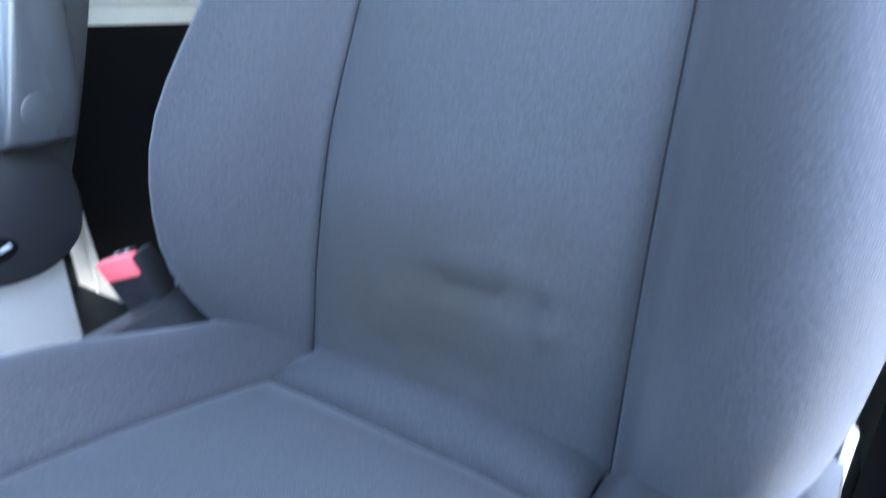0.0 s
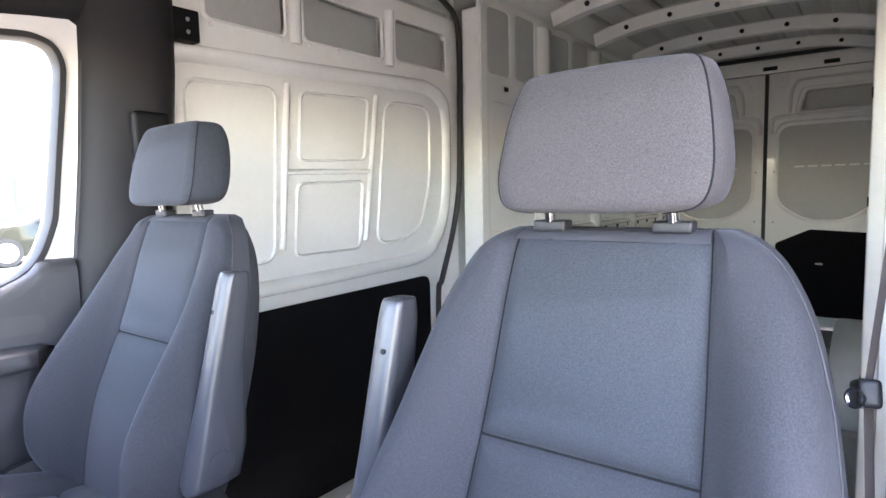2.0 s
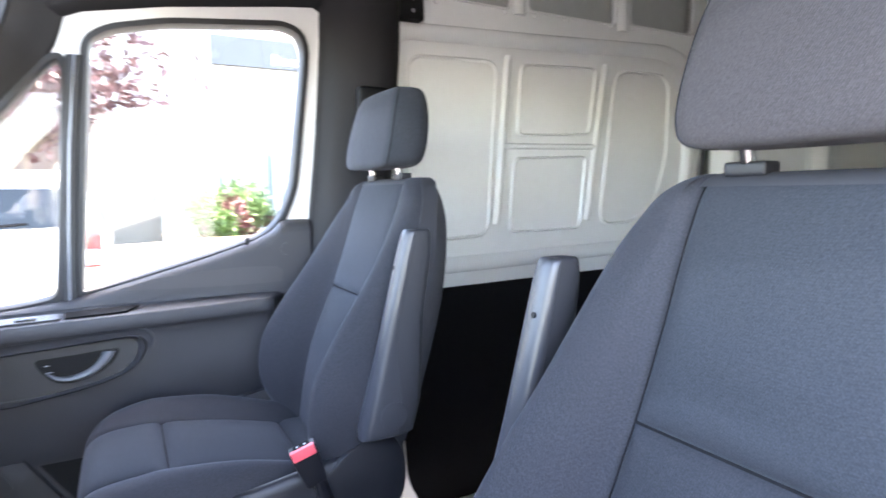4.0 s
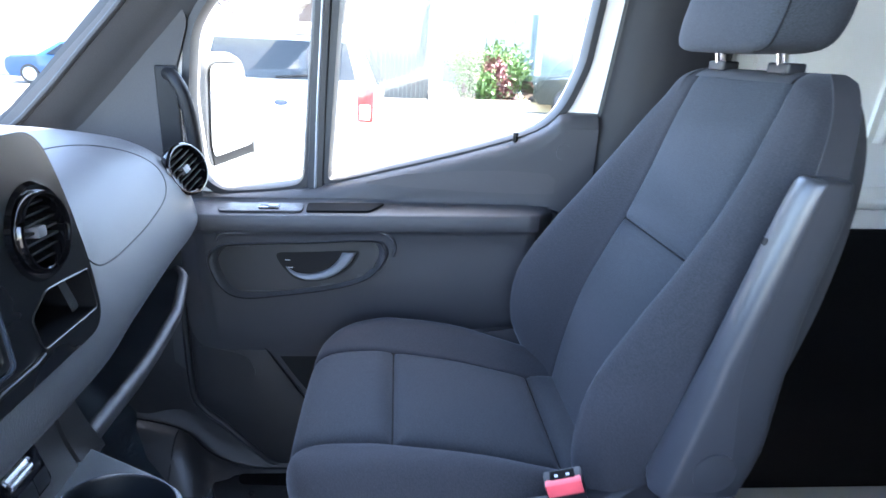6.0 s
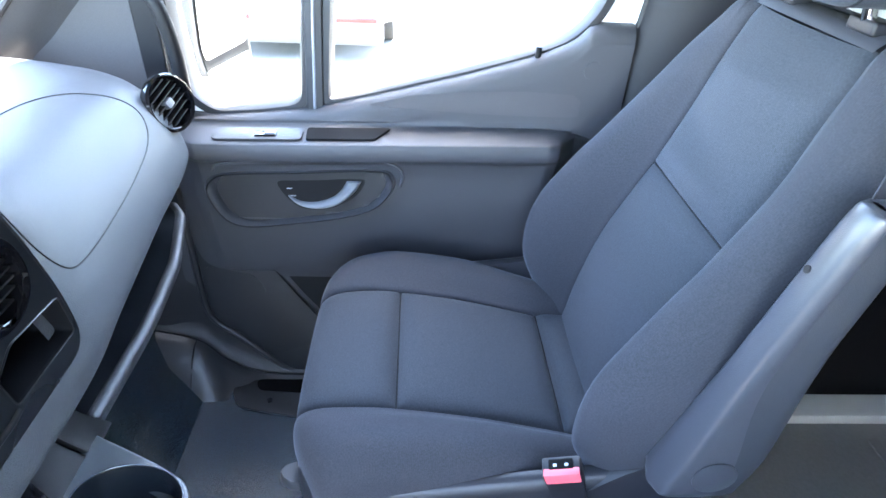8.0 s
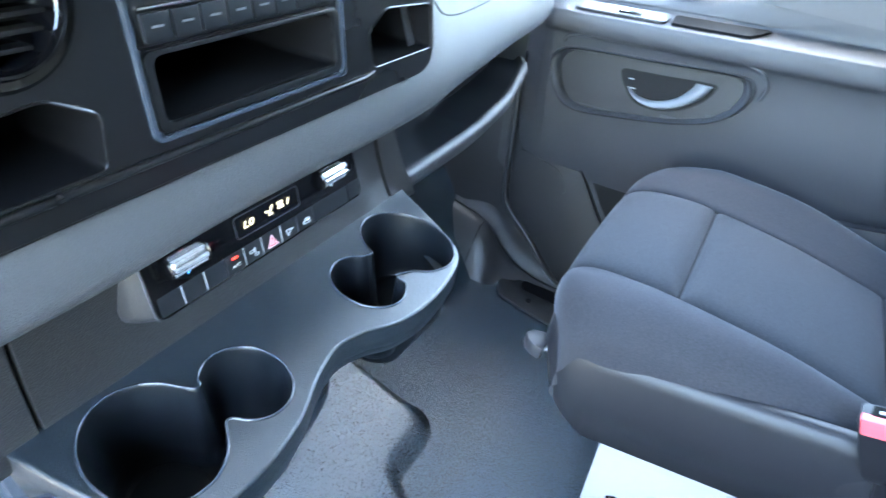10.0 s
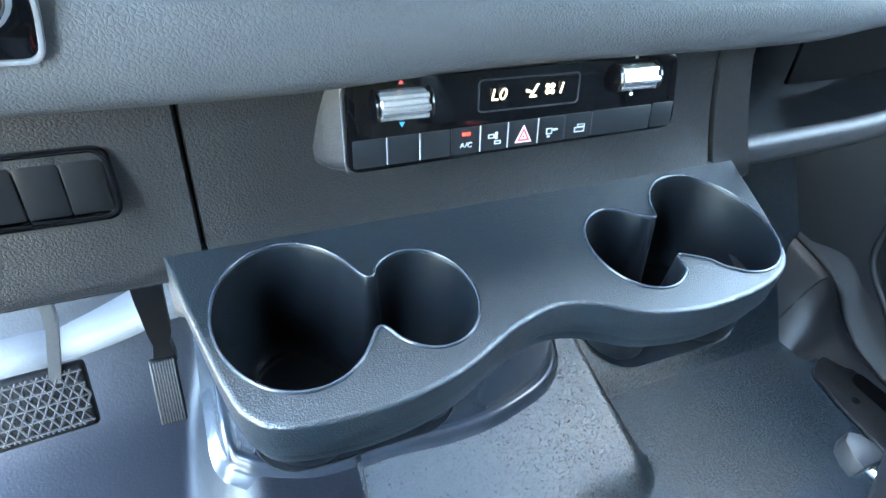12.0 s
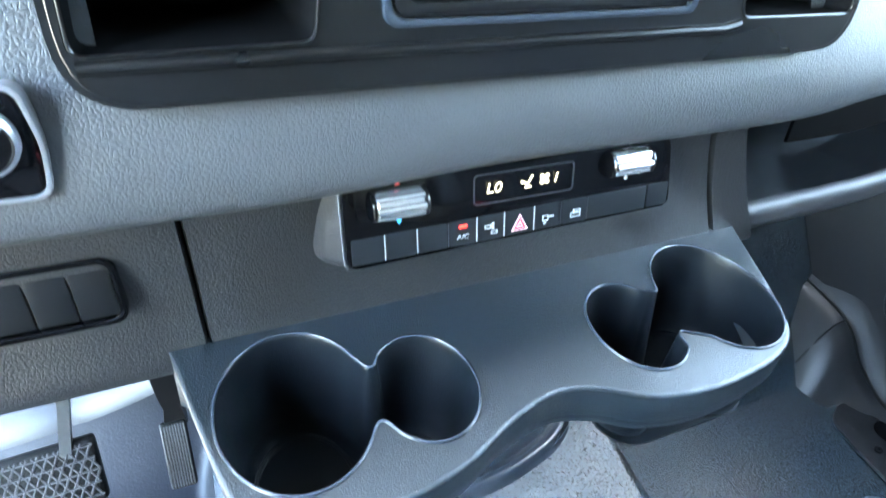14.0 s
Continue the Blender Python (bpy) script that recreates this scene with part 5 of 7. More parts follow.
# window opening and its frame
W_MAIN = soft_poly([(-0.172, 0.789)] + [tuple(p) for p in sill if p[0] < -0.20] + [(-0.705, 1.05), (-0.745, 1.36), (-0.752, 1.43), (-0.735, 1.475), (-0.69, 1.490), (-0.40, 1.462), (-0.27, 1.432), (-0.222, 1.400)], 0.035, 5)
W_QUARTER = soft_poly([(-0.135, 0.783), (-0.06, 0.770), (0.04, 0.762), (0.086, 0.800), (0.096, 0.950), (0.080, 1.080), (0.049, 1.134), (-0.045, 1.225), (-0.140, 1.343), (-0.166, 1.358), (-0.181, 1.330)], 0.030, 5)
FRAME_OUT = [(0.26, 0.70), (-0.79, 0.70), (-0.82, 1.43), (-0.815, 1.52), (-0.74, 1.565), (-0.40, 1.55), (-0.20, 1.51), (-0.10, 1.45), (0.12, 1.19), (0.26, 0.96)]
part("window_frame", plate(FRAME_OUT, [W_MAIN, W_QUARTER], "x", 0.872, 0.95), M_PAINT, door, "white painted window frame")


def ring_of(loop, d):
    """A loop moved outwards by d from its own outline."""
    turn = sum(a[0] * b[1] - a[1] * b[0] for a, b in zip(loop, loop[1:] + loop[:1]))
    way = 1 if turn > 0 else -1
    out = []
    for k in range(len(loop)):
        a, c = Vector(loop[k - 1]), Vector(loop[(k + 1) % len(loop)])
        t = (c - a).normalized()
        out.append((loop[k][0] + way * t.y * d, loop[k][1] - way * t.x * d))
    return out


for loop in (W_MAIN, W_QUARTER):
    part("window_seal", loft([[(x, y, z) for y, z in ring_of(loop, d)] for d, x in ((0.010, 0.8715), (0.008, 0.865), (-0.006, 0.864), (-0.011, 0.872), (-0.012, 0.90))], True), M_RUBBER, door, "black rubber window seal")
    pane = part("window_pane", plate(ring_of(loop, -0.004), [], "x", 0.905, 0.909), M_GLASS, door)
    pane.visible_shadow = False
BAR = ((-0.153, 0.772), (-0.162, 0.95), (-0.176, 1.15), (-0.199, 1.36))
part("divider_bar", loft([[(0.868, y - 0.019, z), (0.861, y - 0.014, z), (0.858, y, z), (0.861, y + 0.014, z), (0.868, y + 0.019, z), (0.90, y + 0.018, z), (0.90, y - 0.018, z)] for y, z in BAR], True), M_RUBBER, door, "black divider bar")
part("divider_strip", loft([[(0.8578, y - 0.0025, z), (0.856, y, z), (0.8578, y + 0.0025, z)] for y, z in BAR]), M_SATIN, door)
# trim below the window, as one sculpted skin
skin = []
for k in range(44):
    y = 0.16 - 0.90 * k / 43
    zs = float(np.interp(-y, [-p[0] for p in SILL], [p[1] for p in SILL])) if y < 0.105 else 0.765
    zs = min(zs, 0.955)
    led = float(np.interp(-y, (-0.16, -0.08, 0.0, 0.60, 0.66, 0.72), (0.745, 0.752, 0.752, 0.765, 0.76, 0.74)))
    arm = ease(-0.15, -0.05, -y) * ease(0.665, 0.60, -y)
    x_face = 0.838
    ax = x_face - 0.075 * arm
    col = [(0.874, zs + 0.002), (0.858, zs), (0.846, zs - 0.010), (0.840, zs - 0.025), (x_face, max(zs - 0.05, led + 0.01)), (x_face, led + 0.006), (x_face - 0.012 * arm, led + 0.0), (ax + 0.012, led - 0.006), (ax + 0.003, led - 0.012), (ax, led - 0.025),
           (ax + 0.003 * arm, led - 0.040), (ax + 0.012 * arm, led - 0.052), (ax + 0.020 * arm, led - 0.09), (ax + 0.028 * arm, 0.58), (x_face - 0.030 * arm, 0.50), (x_face - 0.014 * arm, 0.44), (x_face, 0.39), (x_face + 0.004, 0.30), (x_face + 0.008, 0.18), (x_face + 0.03, 0.10)]
    skin.append([(x, y, z) for x, z in col])
# the skin, made finer and cut open behind the handle recess
OVAL = [tuple(p) for p in spline([(0.040, 0.640), (0.026, 0.668), (-0.010, 0.679), (-0.13, 0.685), (-0.265, 0.692), (-0.292, 0.680), (-0.292, 0.650), (-0.262, 0.615), (-0.20, 0.593), (-0.10, 0.577), (-0.02, 0.570), (0.020, 0.590)], 60, True)]


def inside(p, loop):
    hit = False
    for (a, b), (c, d) in zip(loop, loop[1:] + loop[:1]):
        if (b > p[1]) != (d > p[1]) and p[0] < (c - a) * (p[1] - b) / (d - b) + a:
            hit = not hit
    return hit


skin = [spline(col, 90) for col in skin]
skin = [np.array([(1 - f) * a + f * b for a, b in zip(skin[k], skin[k + 1])]) for k in range(43) for f in (0, 0.2, 0.4, 0.6, 0.8)]
bm = loft([[tuple(p) for p in col] for col in skin])
cut = [f for f in bm.faces if 0.5 < f.calc_center_median().z < 0.72 and inside((f.calc_center_median().y, f.calc_center_median().z), OVAL)]
bmesh.ops.delete(bm, geom=cut, context="FACES")
part("door_trim", bm, M_TRIM, door, "dark grey plastic door trim", 42)
part("trim_inlay", loft([[(0.8365, y, z0), (0.8365, y, z1)] for y, z0, z1 in [(-0.26, 0.80, 0.802), (-0.34, 0.795, 0.822), (-0.45, 0.79, 0.832), (-0.55, 0.788, 0.836), (-0.64, 0.788, 0.832), (-0.655, 0.79, 0.82)]]), M_TRIMLIGHT, door)
# switch plate, pocket and grip on the armrest
plate_sw = part("switch_plate", moved(plate(soft_poly([(-0.138, 0.030), (0.010, 0.030), (0.030, 0.012), (0.022, -0.006), (-0.138, -0.006)], 0.010), [], "z", 0.0, 0.005, 0.0012), Matrix.Translation((0, 0, 0)) @ Matrix(((0, 1, 0, 0.784), (1, 0, 0, 0.0), (-0.0217, 0.19, 1, 0.7475), (0, 0, 0, 1)))), M_KICK, door, "window switch plate")
part("window_switch", moved(box(0.786, 0.806, -0.092, -0.052, 0.750, 0.7575, 0.001), Matrix()), M_GLOSSBLACK, plate_sw)
part("window_switch", box(0.788, 0.804, -0.090, -0.070, 0.752, 0.761, 0.003), M_LEVER, plate_sw)
# no hollow here: the pocket's shade is a flat near-black plate
part("armrest_pocket", moved(plate(soft_poly([(-0.30, 0.032), (-0.145, 0.032), (-0.145, -0.004), (-0.27, -0.004)], 0.006), [], "z", 0.0, 0.004), Matrix(((0, 1, 0, 0.784), (1, 0, 0, 0.0), (-0.0217, 0.19, 1, 0.7480), (0, 0, 0, 1)))), M_CAVITYSHADE, door, "flat near-black plate for shaded armrest pocket")
# oval handle recess
rec = [[(x, (y + 0.13) * g - 0.13, (z - 0.625) * g + 0.625) for y, z in OVAL] for g, x in ((1.10, 0.800), (1.085, 0.782), (1.06, 0.774), (1.03, 0.7735), (1.0, 0.778), (0.975, 0.786), (0.965, 0.7925))]
recess = part("handle_recess", loft(rec, True), M_TRIM, door, "oval handle recess", 50)
BOWL = [tuple(p) for p in spline([(-0.083, 0.656), (-0.120, 0.662), (-0.165, 0.664), (-0.225, 0.668), (-0.248, 0.664), (-0.230, 0.632), (-0.190, 0.607), (-0.145, 0.600), (-0.110, 0.612)], 48, True)]
DISH = [tuple(p) for p in spline([(0.020, 0.645), (-0.035, 0.652), (-0.062, 0.62), (-0.03, 0.590), (0.000, 0.600)], 30, True)]
floor_loop = [((y + 0.13) * 0.985 - 0.13, (z - 0.625) * 0.985 + 0.625) for y, z in OVAL]
part("recess_floor", plate(floor_loop, [BOWL, DISH], "x", 0.792, 0.795), M_KICK, recess)
for loop, cy, cz, mat, deep in ((BOWL, -0.155, 0.638, M_BLACK, 0.825), (DISH, -0.02, 0.622, M_KICK, 0.800)):
    part("bowl", loft([[(x, (y - cy) * g + cy, (z - cz) * g + cz) for y, z in loop] for g, x in ((1.02, 0.7915), (0.99, 0.7925), (0.94, 0.4 * deep + 0.6 * 0.7925), (0.75, deep), (0.1, deep))], True, True), mat, recess, "", 60)
low = spline([(-0.100, 0.630), (-0.118, 0.612), (-0.150, 0.604), (-0.190, 0.611), (-0.225, 0.636), (-0.244, 0.664)], 26)
high = spline([(-0.102, 0.632), (-0.122, 0.6185), (-0.152, 0.6165), (-0.186, 0.629), (-0.206, 0.648), (-0.215, 0.664)], 26)
blade = []
for k, ((ya, za), (yb, zb)) in enumerate(zip(low, high)):
    out = 0.7875 - 0.009 * math.sin(k / 25 * math.pi * 0.8)
    ring = [(0.012, -0.02), (0.004, 0.10), (0.0, 0.30), (0.0005, 0.55), (0.004, 0.85), (0.010, 1.02), (0.016, 0.9), (0.018, 0.2)]
    blade.append([(out + d, ya + f * (yb - ya), za + f * (zb - za)) for d, f in ring])
part("door_lever", loft(blade, True, True), M_LEVER, door, "satin grey door lever", 60)
part("lever_web", loft([[(0.7935, y, 0.600 + 0.02 * abs(k - 1)), (0.805, y, 0.612), (0.815, y, 0.662)] for k, y in enumerate((-0.128, -0.132, -0.137))]), M_TRIM, recess)
for y, z in ((-0.104, 0.646), (-0.110, 0.630)):
    part("handle_print", box(0.7895, 0.7905, y - 0.005, y + 0.005, z - 0.0008, z + 0.0008), M_ICON, recess)
# black line put in to strengthen the shade round the recess rim
part("recess_shade_line", tube([(0.7725, (y + 0.13) * 1.045 - 0.13, (z - 0.625) * 1.045 + 0.625) for y, z in OVAL + OVAL[:1]], 0.0016, 6, False), M_BLACK, recess)
part("recess_brow", tube([(0.7722, y, z) for y, z in spline([(0.030, 0.690), (0.010, 0.705), (-0.10, 0.712), (-0.24, 0.717), (-0.300, 0.712), (-0.322, 0.690), (-0.318, 0.665)], 30)], 0.0035, 8), M_TRIM, recess, "", 70)
part("lock_pin", tube([(0.860, -0.568, 0.885), (0.860, -0.568, 0.912)], [0.006, 0.0055], 12), M_BLACK, door, "black lock pin")
part("screw_cap", turned([(0.017, 0), (0.0165, 0.003), (0.0, 0.0035)], (0.8395, -0.668, 0.878), (-1, 0, 0.02), 24), M_TRIM, door, "round screw cap")
part("lower_joint", tube([(0.832, 0.088, 0.632), (0.832, -0.011, 0.467), (0.832, -0.098, 0.328), (0.834, -0.168, 0.22)], 0.0022, 6), M_BLACK, door)
# flat black sheet puts in the shade of the lower door pocket
part("door_pocket_shade", loft([[(0.8365, y, z0), (0.8365, y, z1)] for y, z0, z1 in ((-0.02, 0.480, 0.500), (-0.10, 0.35, 0.520), (-0.20, 0.21, 0.50), (-0.32, 0.14, 0.47), (-0.60, 0.12, 0.40))]), M_BLACK, door, "flat dark sheet for shaded lower door pocket")
part("outer_skin", box(0.955, 0.965, -0.80, 0.45, -0.35, 0.80), M_PAINT, door)
part("outer_skin", box(0.872, 0.954, -0.80, 0.45, -0.05, 0.70), M_PAINT, door)
part("corner_trim", plate(soft_poly([(0.122, 0.755), (0.34, 0.755), (0.34, 0.90), (0.20, 1.05), (0.105, 1.16), (0.075, 1.10), (0.122, 0.96)], 0.02), [], "x", 0.858, 0.871, 0.003), M_SUNPILLAR, door)
# upright grab handle beside the window
hand = part("grab_handle", box(0.838, 0.850, 0.098, 0.140, 0.785, 1.015, 0.005, 3), M_BLACK, door, "black upright grab handle")
part("grab_bar", tube(spline([(0.84, 0.115, 1.000), (0.812, 0.095, 0.995), (0.798, 0.075, 0.965), (0.796, 0.063, 0.90), (0.800, 0.063, 0.83), (0.83, 0.080, 0.79)], 24), 0.0125, 12), M_BLACK, hand)

# the driver's door, standing open out of view, added to hold back side light
open_door = thing("door_2", "unseen white driver door, part open, added to screen side light", "door", (-0.93, 0.13, 0.0), kind="structure")
swing = Matrix.Translation((-0.93, 0.13, 0.0)) @ pose(0, 0, 0, 0, 0, -42)
D_OUT = soft_poly([(0.0, -0.35), (-0.95, -0.35), (-0.95, 1.43), (-0.86, 1.53), (-0.40, 1.50), (-0.10, 1.30), (0.0, 1.10)], 0.05)
D_HOLE = soft_poly([(-0.08, 0.80), (-0.45, 0.86), (-0.82, 0.95), (-0.88, 1.40), (-0.80, 1.46), (-0.42, 1.42), (-0.15, 1.20)], 0.05)
part("door_skin", moved(plate(D_OUT, [D_HOLE], "x", -0.07, -0.005), swing), M_PAINT, open_door)
part("door_trim", moved(plate(soft_poly([(-0.02, -0.20), (-0.93, -0.20), (-0.93, 0.93), (-0.45, 0.83), (-0.02, 0.77)], 0.05), [], "x", 0.0, 0.045, 0.012), swing), M_TRIM, open_door, "dark grey plastic trim")
part("door_armrest", moved(box(0.04, 0.11, -0.72, -0.15, 0.66, 0.75, 0.02, 3), swing), M_TRIM, open_door)
open_pane = part("window_pane", moved(plate(D_HOLE, [], "x", -0.034, -0.030), swing), M_GLASS, open_door)
open_pane.visible_shadow = False

# wing mirror outside
mirror = thing("wing_mirror", "grey framed wing mirror with separate wide-angle glass", "mirror", (1.15, 0.09, 0.72))
mm = Matrix.Translation((1.12, 0.086, 0.868)) @ pose(0, 0, 0, 0, 0, -25)
mo = soft_poly([(-0.075, 0.165), (0.060, 0.165), (0.090, 0.05), (0.095, -0.15), (-0.055, -0.175), (-0.09, -0.05)], 0.035, 6)
body = loft([[((x) * g, y, z * g) for x, z in mo] for g, y in ((0.93, -0.006), (1.0, 0.0), (1.04, 0.02), (1.0, 0.07), (0.8, 0.11), (0.2, 0.125))], True, True)
part("mirror_shell", moved(body, mm), M_MIRRORSHELL, mirror, "grey plastic mirror shell")
part("glass_border", moved(plate([(x * 0.84, 0.02 + (z - 0.02) * 0.90) for x, z in mo], [], "y", -0.0085, -0.004), mm), M_BLACK, mirror)
part("mirror_glass", moved(plate(soft_poly([(-0.060, 0.146), (0.048, 0.146), (0.072, 0.045), (0.076, -0.048), (-0.067, -0.064), (-0.073, -0.035)], 0.022, 5), [], "y", -0.012, -0.009), mm), M_MIRROR, mirror)
part("wide_mirror_glass", moved(plate(soft_poly([(-0.07, -0.085), (0.076, -0.070), (0.078, -0.135), (-0.052, -0.157)], 0.012), [], "y", -0.012, -0.009), mm), M_MIRROR, mirror)
part("mirror_arm", box(0.97, 1.13, 0.13, 0.18, 0.74, 0.79, 0.015), M_BLACK, mirror)


# ---- pillars, windscreen, headliner ----
cab = thing("cab_trim", "dark grey plastic pillar trims and headliner of van cab", "trim", (0, 0, 1.4), kind="structure")
AP = [(0.66, 0.90), (0.44, 0.93), (0.20, 1.16), (0.05, 1.33), (-0.06, 1.45), (-0.10, 1.56)]
for sx in (1, -1):
    rows = []
    for y, z in spline(AP, 20):
        rows.append([(sx * 0.890, y - 0.090, z - 0.096), (sx * 0.871, y - 0.088, z - 0.096), (sx * 0.862, y - 0.078, z - 0.094), (sx * 0.852, y - 0.058, z - 0.09), (sx * 0.842, y - 0.048, z - 0.085), (sx * 0.80, y - 0.005, z - 0.08), (sx * 0.797, y + 0.006, z - 0.075), (sx * 0.81, y + 0.03, z - 0.06)])
    part("front_pillar_trim", loft(rows), M_SUNPILLAR, cab, "front pillar trim in sunlit grey", 60)
    part("windscreen_seal", tube([(sx * 0.797, y + 0.004, z - 0.077) for y, z in spline(AP, 20)], 0.006, 8), M_RUBBER, cab)
wind = part("windscreen", loft([[(x, y + 0.012 + 0.10 * (1 - (x / 0.82) ** 2), z - 0.068) for x in np.linspace(-0.82, 0.82, 16)] for y, z in AP + [(-0.20, 1.68)]]), M_SCREEN, cab)
wind.visible_shadow = False
part("header_trim", loft([[(x, y, z) for x in np.linspace(-0.86, 0.86, 10)] for y, z in ((0.01, 1.60), (-0.05, 1.545), (-0.10, 1.52), (-0.16, 1.525), (-0.30, 1.60), (-0.5, 1.70))]), M_SHADEPOST, cab, "grey header trim", 60)
def on_screen(u, v):
    """A point on the inside of the windscreen, near its upper corner."""
    return Vector((0.70, -0.006, 1.355)) + float(u) * Vector((0.98, -0.19, 0.0)) + float(v) * Vector((0.0, -0.68, 0.73))


def film_patch(u0, u1, v0, v1, lift):
    return loft([[on_screen(u, v) + Vector((0, -0.7, -0.7)) * (lift - d) for u in np.linspace(u0, u1, 6)] for v, d in ((v0, 0.0004), (v0, 0.0), (v1, 0.0), (v1, 0.0004))])


sticker = part("window_sticker", film_patch(-0.17, 0.085, -0.055, 0.065, 0.004), M_YELLOWPRINT, cab, "yellow and blue windscreen sticker")
for u0, u1, v0, v1 in ((-0.16, -0.10, -0.04, 0.05), (-0.08, -0.03, -0.045, -0.012), (-0.06, 0.0, 0.012, 0.05), (0.02, 0.065, -0.03, 0.05)):
    part("sticker_bar", film_patch(u0, u1, v0, v1, 0.0052), M_BLUEPRINT, sticker)
part("sun_visor", box(0.18, 0.72, -0.33, -0.13, 1.53, 1.548, 0.008, 3), M_HEADLINER, cab, "pale folded sun visor")
part("headliner", loft([[(x, y, z - 0.10 * (abs(x) / 0.87) ** 4) for x in np.linspace(-0.87, 0.87, 14)] for y, z in ((-0.1, 1.62), (-0.3, 1.74), (-0.55, 1.86), (-0.9, 1.95), (-1.03, 1.97))]), M_HEADLINER, cab)
for sx in (1, -1):
    # side header above the door, and the door pillar behind it
    part("side_header", loft([[(sx * 0.885, y, z), (sx * 0.862, y, z + 0.012), (sx * 0.848, y, z + 0.04), (sx * 0.84, y, z + 0.09), (sx * 0.80, y, z + 0.22)] for y, z in ((-0.03, 1.355), (-0.12, 1.410), (-0.22, 1.455), (-0.40, 1.490), (-0.70, 1.530), (-0.85, 1.545), (-1.02, 1.55))]), M_SHADEPOST, cab, "", 60)
    part("door_pillar_trim", loft([[(sx * x, y + off, z) for x, y in ((0.90, -0.775), (0.868, -0.780), (0.845, -0.795), (0.822, -0.83), (0.806, -0.88), (0.800, -0.94), (0.806, -0.985), (0.835, -1.012), (0.90, -1.02))] for z, off in ((0.05, 0.05), (0.50, 0.06), (0.90, 0.055), (0.97, 0.035), (1.20, 0.01), (1.45, -0.01), (1.62, -0.015), (2.0, -0.02))]), M_SHADEPOST, cab, "door pillar trim in shaded grey", 60)
    part("pillar_groove", tube([(sx * 0.868, -0.745, 0.95), (sx * 0.868, -0.775, 1.2), (sx * 0.868, -0.795, 1.45)], 0.006, 8), M_RUBBER, cab)
    part("body_side", box(min(sx * 0.952, sx * 0.97), max(sx * 0.952, sx * 0.97), -1.05, -0.80, -0.1, 2.05), M_PAINT, cab)
    part("body_side", box(min(sx * 0.905, sx * 0.97), max(sx * 0.905, sx * 0.97), -1.05, 0.30, 1.545, 2.05), M_PAINT, cab)
anchor = thing("belt_anchor", "black belt height adjuster cover on door pillar", "belt anchor", (0.79, -0.90, 1.23))
part("anchor_cover", box(0.770, 0.806, -0.965, -0.868, 1.140, 1.325, 0.012, 3), M_BLACK, anchor)
part("anchor_slider", box(0.758, 0.775, -0.935, -0.895, 1.19, 1.25, 0.006), M_GLOSSBLACK, anchor)

# driver's belt
belt = thing("seat_belt", "grey belt webbing with black latch tongue beside driver seat", "seat belt", (-0.80, -0.90, 0.9))
part("webbing", loft([[(x - 0.004, y - 0.023, z), (x + 0.004, y + 0.023, z)] for x, y, z in ((-0.795, -0.90, 1.40), (-0.775, -0.89, 1.15), (-0.752, -0.88, 0.88), (-0.765, -0.88, 0.60), (-0.80, -0.87, 0.15))]), M_BELT, belt)
part("latch", moved(box(-0.011, 0.011, -0.022, 0.022, -0.015, 0.015, 0.006, 3), Matrix.Translation((-0.750, -0.872, 0.872)) @ pose(0, 0, 0, 20, 0, 12)), M_BUCKLE, belt, "black latch")
part("tongue", moved(turned([(0.020, 0), (0.020, 0.004), (0.016, 0.004), (0.016, 0)], (0, 0, 0), (0.6, 1, 0.2), 20), Matrix.Translation((-0.742, -0.852, 0.872)) @ Matrix.Scale(0.55, 4)), M_CHROME, belt, "metal tongue")


# ---- sliding side door ----
sl = thing("sliding_door", "closed white sliding side door with pressed panels", "door", (0.87, -1.7, 0.0), kind="structure")
part("door_skin", plate([(-1.03, -0.06), (-2.40, -0.06), (-2.44, 0.5), (-2.46, 1.9), (-1.03, 1.9)], [rounded(-1.45, -1.16, 1.640, 1.790, 0.02), rounded(-1.93, -1.54, 1.645, 1.800, 0.02), rounded(-2.36, -2.02, 1.655, 1.815, 0.025)], "x", 0.890, 0.905), M_PAINTDULL, sl)
part("outer_skin", box(0.955, 0.965, -2.48, -1.04, -0.35, 1.95), M_PAINTGREY, sl)
# pressed step along the top of the main panel and round its rear edge
edge = spline([(-1.04, 1.470), (-1.07, 1.492), (-1.20, 1.500), (-1.60, 1.515), (-2.05, 1.535), (-2.20, 1.535), (-2.29, 1.50), (-2.325, 1.43), (-2.325, 1.20), (-2.30, 1.02), (-2.23, 0.90), (-2.12, 0.84), (-1.80, 0.825), (-1.30, 0.815), (-1.04, 0.812)], 90)
part("pressed_edge", loft([[(0.8895, y, z) for y, z in edge], [(0.884, -1.68 + (y + 1.68) * 1.004, 1.17 + (z - 1.17) * 1.012) for y, z in edge], [(0.872, -1.68 + (y + 1.68) * 1.02, 1.17 + (z - 1.17) * 1.05) for y, z in edge],
                           [(0.868, -1.68 + (y + 1.68) * 1.045, 1.17 + (z - 1.17) * 1.09) for y, z in edge], [(0.870, -1.68 + (y + 1.68) * 1.07, 1.17 + (z - 1.17) * 1.13) for y, z in edge], [(0.892, -1.68 + (y + 1.68) * 1.085, 1.17 + (z - 1.17) * 1.16) for y, z in edge]]), M_PAINTDULL, sl, "", 70)


def rib(pts, r, parent):
    return part("rib", tube(pts, r, 10), M_PAINTDULL, parent, "", 80)


rib([(0.890, -1.452, 1.48), (0.888, -1.447, 1.46), (0.888, -1.400, 0.94), (0.890, -1.397, 0.915)], 0.012, sl)
